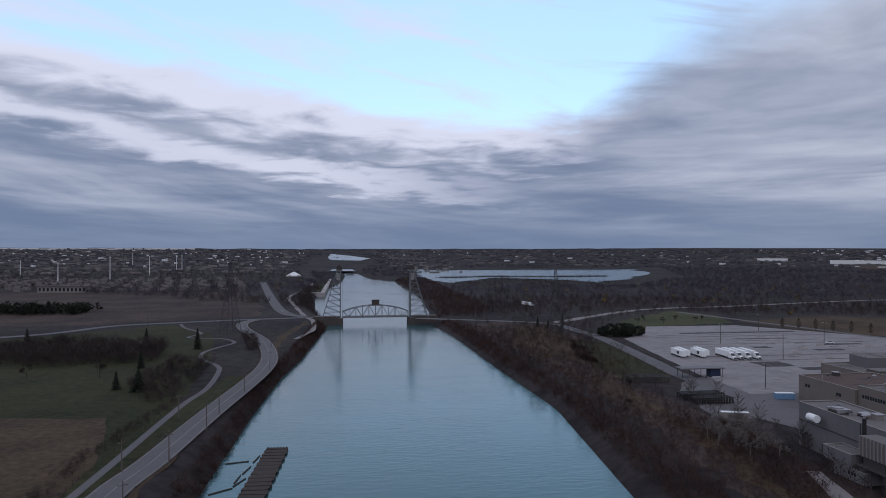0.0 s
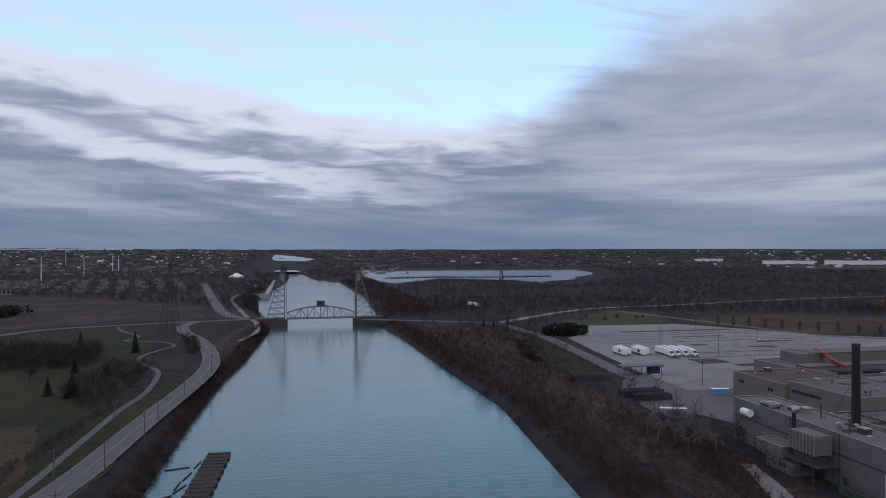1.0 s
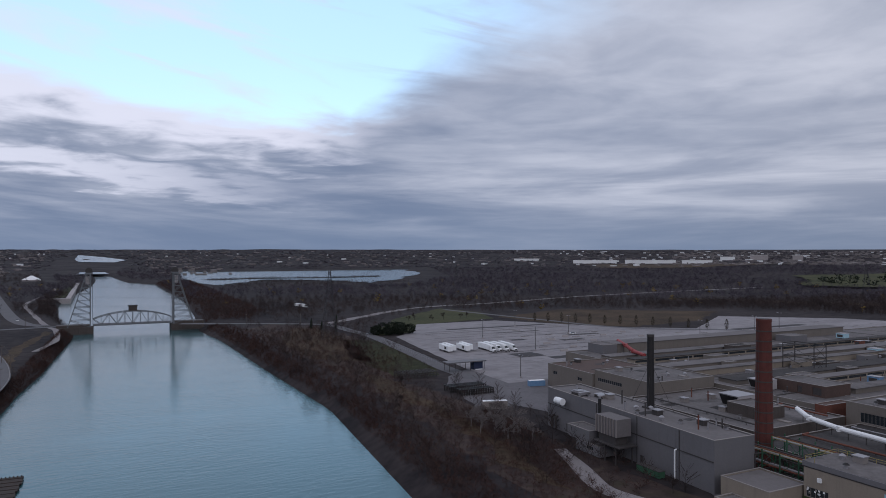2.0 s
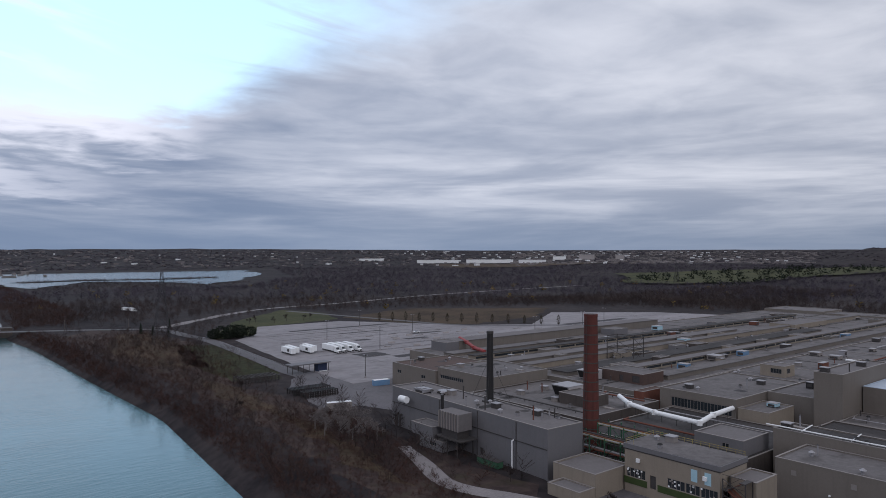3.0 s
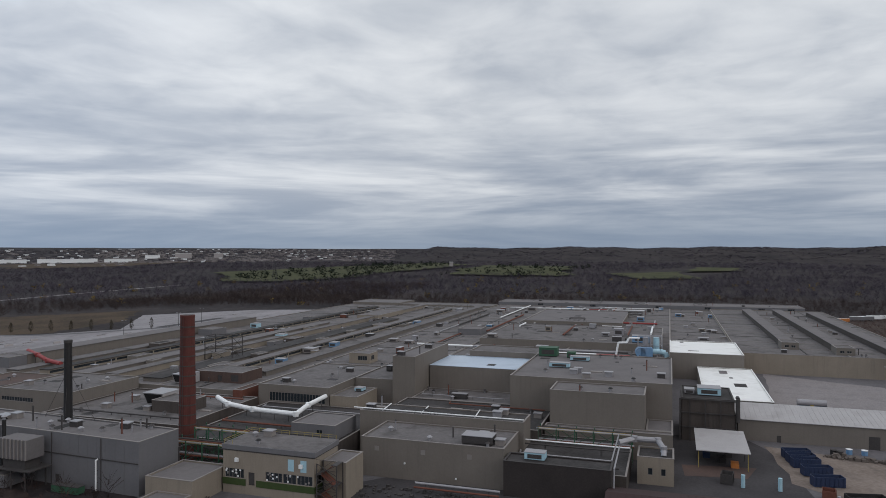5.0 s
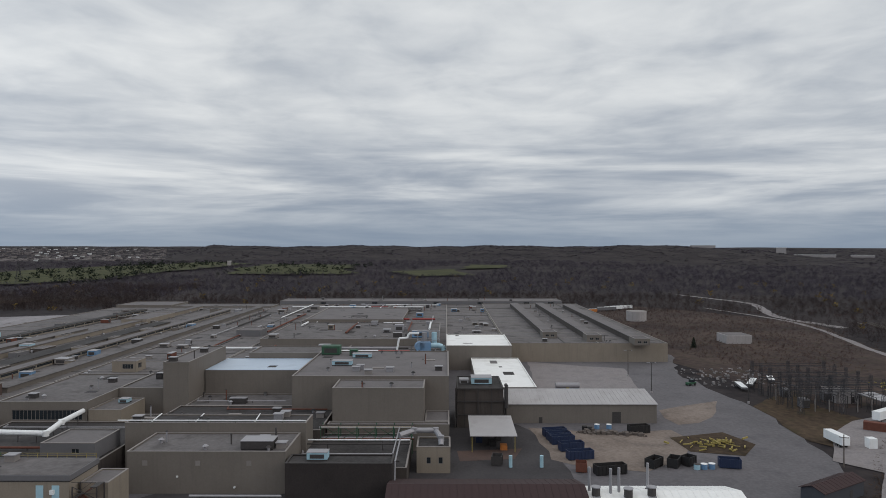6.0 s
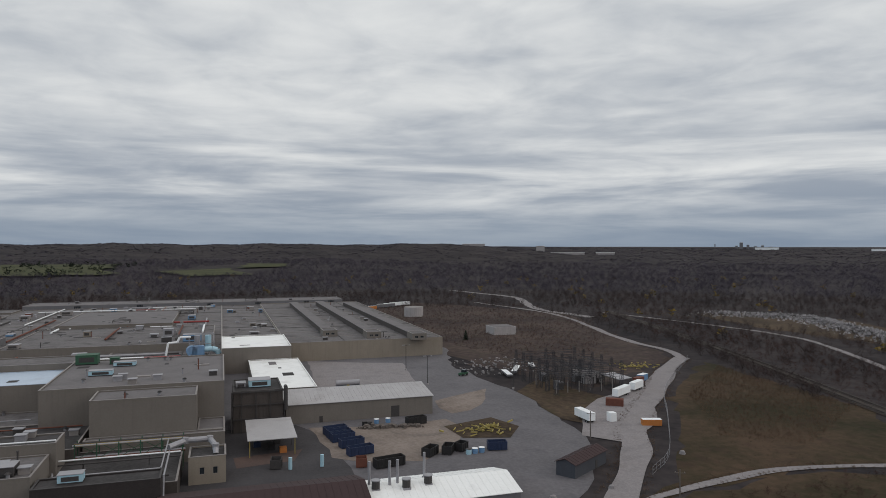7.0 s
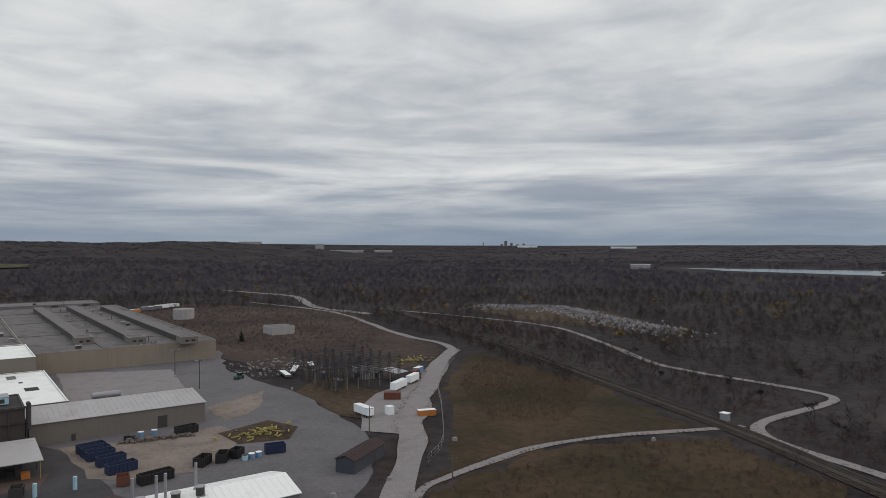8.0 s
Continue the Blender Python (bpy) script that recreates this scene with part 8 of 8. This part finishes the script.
# ---- gatehouse shelter, racks, switchyard ----
sh = thing("gate_shelter", 167, 309, 0, "flat-roofed gate shelter with a dark kiosk", "gate shelter")
part("roof", Shape().box(-11, 11, -3.2, 3.2, 4.2, 4.7), M_GREYWALL, sh)
for dx in (-10, -4, 2, 10):
    for dy in (-2.6, 2.6):
        part("post", Shape().bar((dx, dy, 0), (dx, dy, 4.2), 0.2), M_STEEL, sh)
part("kiosk", Shape().box(4.4, 9.6, -1.8, 1.8, 0, 4.15), M_NAVY, sh, "dark blue kiosk")
part("step", Shape().box(5, 9, -3, -1.9, 0, 0.4), M_WHITE, sh)


def timber_rack(x, y, w, d, n, label, mat):
    ob = thing("steel_rack", x, y, 0, label, "rack")
    for k in range(n):
        u = -w / 2 + w * k / (n - 1)
        part("upright", Shape().bar((u, -d / 2, 0), (u, -d / 2, 2.6), 0.45).bar((u, d / 2, 0), (u, d / 2, 2.6), 0.45).bar((u, -d / 2, 2.4), (u, d / 2, 2.4), 0.4), mat, ob)
    for z in (0.7, 1.6, 2.5):
        part("rail", Shape().bar((-w / 2, -d / 2, z), (w / 2, -d / 2, z), 0.3).bar((-w / 2, d / 2, z), (w / 2, d / 2, z), 0.16), mat, ob)
    return ob


timber_rack(137, 303, 18, 9, 12, "dark rusty steel storage racks in rows", M_STEEL)
timber_rack(143, 264, 17, 6, 16, "rows of black storage stands", M_BLACK)
timber_rack(143, 255, 15, 4, 14, "rows of black storage stands", M_BLACK)

sub = thing("switchyard", 270, -143, 0, "electrical switchyard of grey lattice frames", "switchyard")
for gx_ in (-20, -12, -4, 4, 12, 20):
    for gy_ in (-15, 0, 15):
        part("lattice_post", lattice(Shape(), [(0, 0.8), (3, 0.7), (6, 0.6), (9, 0.5), (13, 0.4)], 0.085), M_PYLON, sub).matrix_basis = pose(gx_, gy_, 0)
    for z in (7.5, 11):
        part("girder", Shape().bar((gx_, -15, z), (gx_, 15, z), 0.22).bar((gx_, -15, z + 0.9), (gx_, 15, z + 0.9), 0.14), M_PYLON, sub)
for k in range(14):
    u = -19 + 2.9 * k
    part("busbar", Shape().tube((u, -15, 6.2), (u, 15, 6.2), 0.05, n=4).tube((u, -15, 9.8), (u, 15, 9.9), 0.04, n=4), M_PYLON, sub)
for k in range(10):
    u = -14 + 3.1 * k
    part("switch_frame", Shape().bar((-17 + k, u, 0), (-17 + k, u, 5.5), 0.16).bar((15 - k, u, 0), (15 - k, u, 5.5), 0.16).bar((-17 + k, u, 5.5), (15 - k, u, 5.5), 0.14).bar((-17 + k, u, 4.2), (15 - k, u, 5.4), 0.08), M_STEEL, sub)
for gy_ in (-15, 0, 15):
    part("girder", Shape().bar((-18, gy_, 9.5), (18, gy_, 9.5), 0.22), M_PYLON, sub)
for k in range(36):
    px, py = -16 + 6.4 * (k % 6), -13 + 5.2 * (k // 6)
    part("insulator_stand", Shape().bar((px, py, 0), (px, py, 2.6), 0.25).tube((px, py, 2.6), (px, py, 4.6), 0.2, n=6), M_STEEL if k % 3 else M_COPING, sub)
for px, py in ((-8, 8), (4, -7), (10, 6)):
    unit = part("transformer", Shape().box(px - 2, px + 2, py - 1.4, py + 1.4, 0.2, 3.4), M_GREYWALL, sub, "grey oil-filled transformer")
    part("radiator", Shape().box(px - 2.5, px - 2.1, py - 1.2, py + 1.2, 0.6, 3.0), M_STEEL, unit)
building("low concrete switch house", 268, 280, -160, -151, 4.2, M_CONCRETE, M_ROOFLIGHT, rim=0.1, name="switch_house", west=((2, 0.2, 1.4, 2.4, "door"),))
ob = thing("roof_truss", 262, -163, 0, "pale folded sheet canopy beside the switchyard", "canopy", turn=20)
part("roof", Shape().add([(-5, -4, 3.4), (5, -4, 4.4), (5, 4, 4.4), (-5, 4, 3.4), (-5, -4, 3.6), (5, -4, 4.6), (5, 4, 4.6), (-5, 4, 3.6)], [(3, 2, 1, 0), (4, 5, 6, 7), (0, 1, 5, 4), (1, 2, 6, 5), (2, 3, 7, 6), (3, 0, 4, 7)]), M_GALV, ob)
for dx, dy in ((-4.6, -3.6), (4.6, -3.6), (4.6, 3.6), (-4.6, 3.6)):
    part("post", Shape().bar((dx, dy, 0), (dx, dy, 3.5 + 0.1 * (dx + 4.6)), 0.18), M_STEEL, ob)
for x, y, l, turn in ((304, -134, 16, 60), (296, -126, 13, 80), (312, -146, 12, 70)):
    container(x, y, turn, l, M_GREYWALL, "low grey trailer parked at the yard edge", True, 0.8, "flat_trailer")


def chain_fence(points, h, label, mat=None):
    mat = mat or M_GALV
    ob = thing("chain_fence", *points[0], 0, label, "fence")
    line = smooth_line(points, 4)
    o = line[0]
    for p, q in zip(line, line[1:]):
        a, b = p - o, q - o
        part("post", Shape().tube((a.x, a.y, 0), (a.x, a.y, h), 0.06, n=5), mat, ob)
        part("rail", Shape().bar((a.x, a.y, h - 0.05), (b.x, b.y, h - 0.05), 0.05).bar((a.x, a.y, h * 0.5), (b.x, b.y, h * 0.5), 0.03).bar((a.x, a.y, 0.15), (b.x, b.y, 0.15), 0.03), mat, ob)


chain_fence([(156, -108), (169.7, -123), (206.5, -149), (248, -178), (310, -236)], 2.2, "thin grey chain-link fence along the gravel road")
chain_fence([(162, 325), (166, 370), (173, 440)], 2.2, "thin grey chain-link fence beside the works road")
chain_fence([(-69, 150), (-69, 205), (-66, 260), (-66, 300)], 1.4, "low dark wooden rail fence along the path", M_OLDWOOD)
hut = thing("crossing_hut", 134, -216, 0, "small silver signal hut beside the railway", "signal hut")
part("cabinet", Shape().box(-1.2, 1.2, -1.2, 1.2, 0.3, 2.6), M_GALV, hut), part("roof", Shape().box(-1.4, 1.4, -1.4, 1.4, 2.6, 2.75), M_WHITE, hut), part("plinth", Shape().box(-1.3, 1.3, -1.3, 1.3, 0, 0.3), M_CONCRETE, hut)
for k, (x, y) in enumerate(((169, -127), (148, -75), (171, -69), (150, -92), (133, -176))):
    ob = thing("boulder", x, y, 0, "pale limestone boulder on the grass", "boulder")
    rnd = random.Random(k)
    r = [rnd.uniform(0.7, 1.2) for _ in range(8)]
    part("stone", Shape().add([(r[j] * math.cos(j * 0.785), r[j] * math.sin(j * 0.785), 0) for j in range(8)] + [(0.7 * r[j] * math.cos(j * 0.785 + 0.2), 0.7 * r[j] * math.sin(j * 0.785 + 0.2), 0.9) for j in range(8)] + [(0, 0, 1.2)],
         [(j, (j + 1) % 8, 8 + (j + 1) % 8, 8 + j) for j in range(8)] + [(8 + j, 8 + (j + 1) % 8, 16) for j in range(8)]), M_RUBBLE, ob)
rub = Shape()
rnd = random.Random(8)
rubble_line = smooth_line([(283, -404), (330, -412), (400, -440), (455, -460), (511, -418)], 3)
for k in range(2600):
    p = rubble_line[rnd.randrange(len(rubble_line))]
    x, y, r = p.x + rnd.gauss(0, 9), p.y + rnd.gauss(0, 9), rnd.uniform(0.3, 1.6)
    z = max(0, 4.5 - 0.3 * math.hypot(x - p.x, y - p.y)) * rnd.uniform(0.6, 1)
    rub.add([(x + r * rnd.uniform(0.6, 1), y, z), (x, y + r * rnd.uniform(0.6, 1), z), (x - r, y, z), (x, y - r, z), (x, y, z + r), (x, y, z - r)], [(0, 1, 4), (1, 2, 4), (2, 3, 4), (3, 0, 4), (1, 0, 5), (2, 1, 5), (3, 2, 5), (0, 3, 5)])
solid("rubble_tip", rub, M_RUBBLE, "long pale heap of broken stone and concrete", "rubble", kind="stuff")

# ---- far town, masts, warehouses and skyline ----
def house_kind(w, d, h):
    ob = thing("house", 0, 0, 0, "small suburban house with a dark shingle roof", "house", "far houses")
    part("wall", Shape().box(-w / 2, w / 2, -d / 2, d / 2, 0, h), M_HOUSEWALL, ob)
    part("roof", Shape().add([(-w / 2 - 0.4, -d / 2 - 0.4, h), (w / 2 + 0.4, -d / 2 - 0.4, h), (w / 2 + 0.4, d / 2 + 0.4, h), (-w / 2 - 0.4, d / 2 + 0.4, h), (0, -d / 2 - 0.4, h + 3), (0, d / 2 + 0.4, h + 3)], [(0, 1, 4), (2, 3, 5), (1, 2, 5, 4), (3, 0, 4, 5), (3, 2, 1, 0)]), M_SHINGLE, ob)
    for s in (-1, 1):
        part("window", Shape().box(s * w * 0.25 - 0.8, s * w * 0.25 + 0.8, -d / 2 - 0.05, -d / 2, 1.2, 2.6), M_GLASS, ob)
    return ob


first = house_kind(11, 9, 5.5)
first.matrix_basis = pose(-180, 1062, 0, 0, 0, 15)
rnd = random.Random(31)
for row in range(9):
    for k in range(16):
        x, y = -150 - 30 * k - row * 9 + rnd.uniform(-5, 5), 1075 + row * 42 + 8 * k * 0.3 + rnd.uniform(-8, 8)
        copy_thing(first, pose(x, y, land_rise(x, y), 0, 0, rnd.choice((0, 15, 90, 100)) + rnd.uniform(-8, 8)))
terrace = thing("apartment_terrace", -405, 1068, 0, "long white terrace of apartments", "terrace", turn=-8)
part("wall", Shape().box(-35, 35, -6, 6, 0, 8), M_COPING, terrace), part("roof", Shape().box(-36, 36, -7, 7, 8, 9.5), M_SHINGLE, terrace)
for k in range(12):
    part("window", Shape().box(-33 + k * 5.8, -30 + k * 5.8, -6.1, -6.0, 2, 6.5), M_GLASS, terrace)
for x, y, h in ((-519, 1342, 40), (-448, 1400, 50), (-738, 2541, 44), (-476, 1774, 48), (-504, 2164, 45), (-488, 2164, 45), (-880, 1900, 40), (-760, 1750, 38)):
    mast = thing("white_mast", x, y, land_rise(x, y), "tall white tubular transmission mast", "mast", "white masts")
    part("tube", Shape().tube((0, 0, 0), (0, 0, h), 0.9, 0.5, 10), M_WHITE, mast), part("foot", Shape().tube((0, 0, 0), (0, 0, 1), 1.5, n=10), M_CONCRETE, mast)
    part("arm", Shape().bar((-3, 0, h - 2), (3, 0, h - 2), 0.3), M_WHITE, mast)


def spot(az, d):
    return d * math.sin(math.radians(az)), d * math.cos(math.radians(az))


def far_block(az, d, w, depth, h, mat, label, name="warehouse", z=None):
    x, y = spot(az, d)
    ob = thing(name, x, y, land_rise(x, y) if z is None else z, label, name.replace("_", " "), turn=-az)
    part("wall", Shape().box(-w / 2, w / 2, -depth / 2, depth / 2, -6, h), mat, ob), part("roof", Shape().box(-w / 2 - 1, w / 2 + 1, -depth / 2 - 1, depth / 2 + 1, h, h + 0.8), M_WHITEROOF, ob)
    return ob


for az, d, w, h in ((39.0, 2850, 170, 11), (43.3, 2850, 190, 13), (46.8, 2850, 110, 11), (33.5, 3100, 110, 8), (51.2, 3300, 70, 22), (53.8, 3300, 40, 22), (49.0, 3300, 60, 14)):
    far_block(az, d, w, 60, h, M_WHITE if h < 20 else M_CONCRETE, "long white far warehouse" if h < 20 else "far pale apartment block")
for az, d, w, h in ((110.3, 3400, 110, 12), (115.8, 3400, 40, 26), (118, 3400, 160, 10), (121, 3500, 90, 8)):
    far_block(az, d, w, 40, h, M_CONCRETE, "far pale industrial building on the ridge")
for az, w, h in ((131.13, 20, 40), (131.6, 16, 26), (130.8, 14, 20), (132.6, 16, 22), (129.27, 6, 30), (133.2, 14, 14), (132.1, 18, 16)):
    far_block(az, 4750, w, 20, h, M_GREYWALL, "far grey city tower on the horizon", "tower")
far_block(132.9, 4600, 130, 60, 12, M_WHITE, "far broad white hall on the horizon"), far_block(140.6, 4300, 150, 60, 11, M_WHITE, "far broad white hall on the horizon")
far_block(141.9, 1750, 46, 14, 12, M_CONCRETE, "far concrete lock building beside the water", "lock_building")
far_block(72.5, 1900, 10, 10, 14, M_CONCRETE, "far concrete tower among trees", "water_tower", None)
town, rnd = Shape(), random.Random(77)
for k in range(2600):
    az = rnd.choice((rnd.uniform(-36, 8), rnd.uniform(-36, 60), rnd.uniform(45, 68)))
    d = rnd.uniform(1900, 4800) if az < 10 else rnd.uniform(2500, 4800)
    x, y = spot(az, d)
    if -200 < x < 160:
        continue
    z, w, h = land_rise(x, y), rnd.choice((3, 4, 5, 6, 8, 14)), rnd.uniform(2, 5.0)
    town.box(x - w, x + w, y - 6, y + 6, z - 2, z + h)
solid("far_town", town, M_HOUSEWALL, "far pale roofs of a town among trees", "town", kind="stuff")
town = Shape()
for k in range(280):
    az, d = rnd.choice((rnd.uniform(-38, -6), rnd.uniform(-38, 66), rnd.uniform(36, 66))), rnd.uniform(2500, 4850)
    x, y = spot(az, d)
    if -200 < x < 160:
        continue
    z, w = land_rise(x, y), rnd.choice((2, 3, 4, 5, 10))
    town.box(x - w, x + w, y - 6, y + 6, z - 2, z + rnd.uniform(3, 5.5))
# white boxes added to paint the sunlit line on the far rim
for k in range(46):
    az = -40 + 0.62 * k + rnd.uniform(-0.1, 0.1)
    x, y = spot(az, 4860 + rnd.uniform(-40, 40))
    z = land_rise(x, y)
    town.box(x - 24, x + 24, y - 10, y + 10, z - 2, z + rnd.uniform(5.5, 8.5))
solid("far_town", town, M_WHITE, "far white sheds and a white row painting a sunlit shore", "town", kind="stuff")
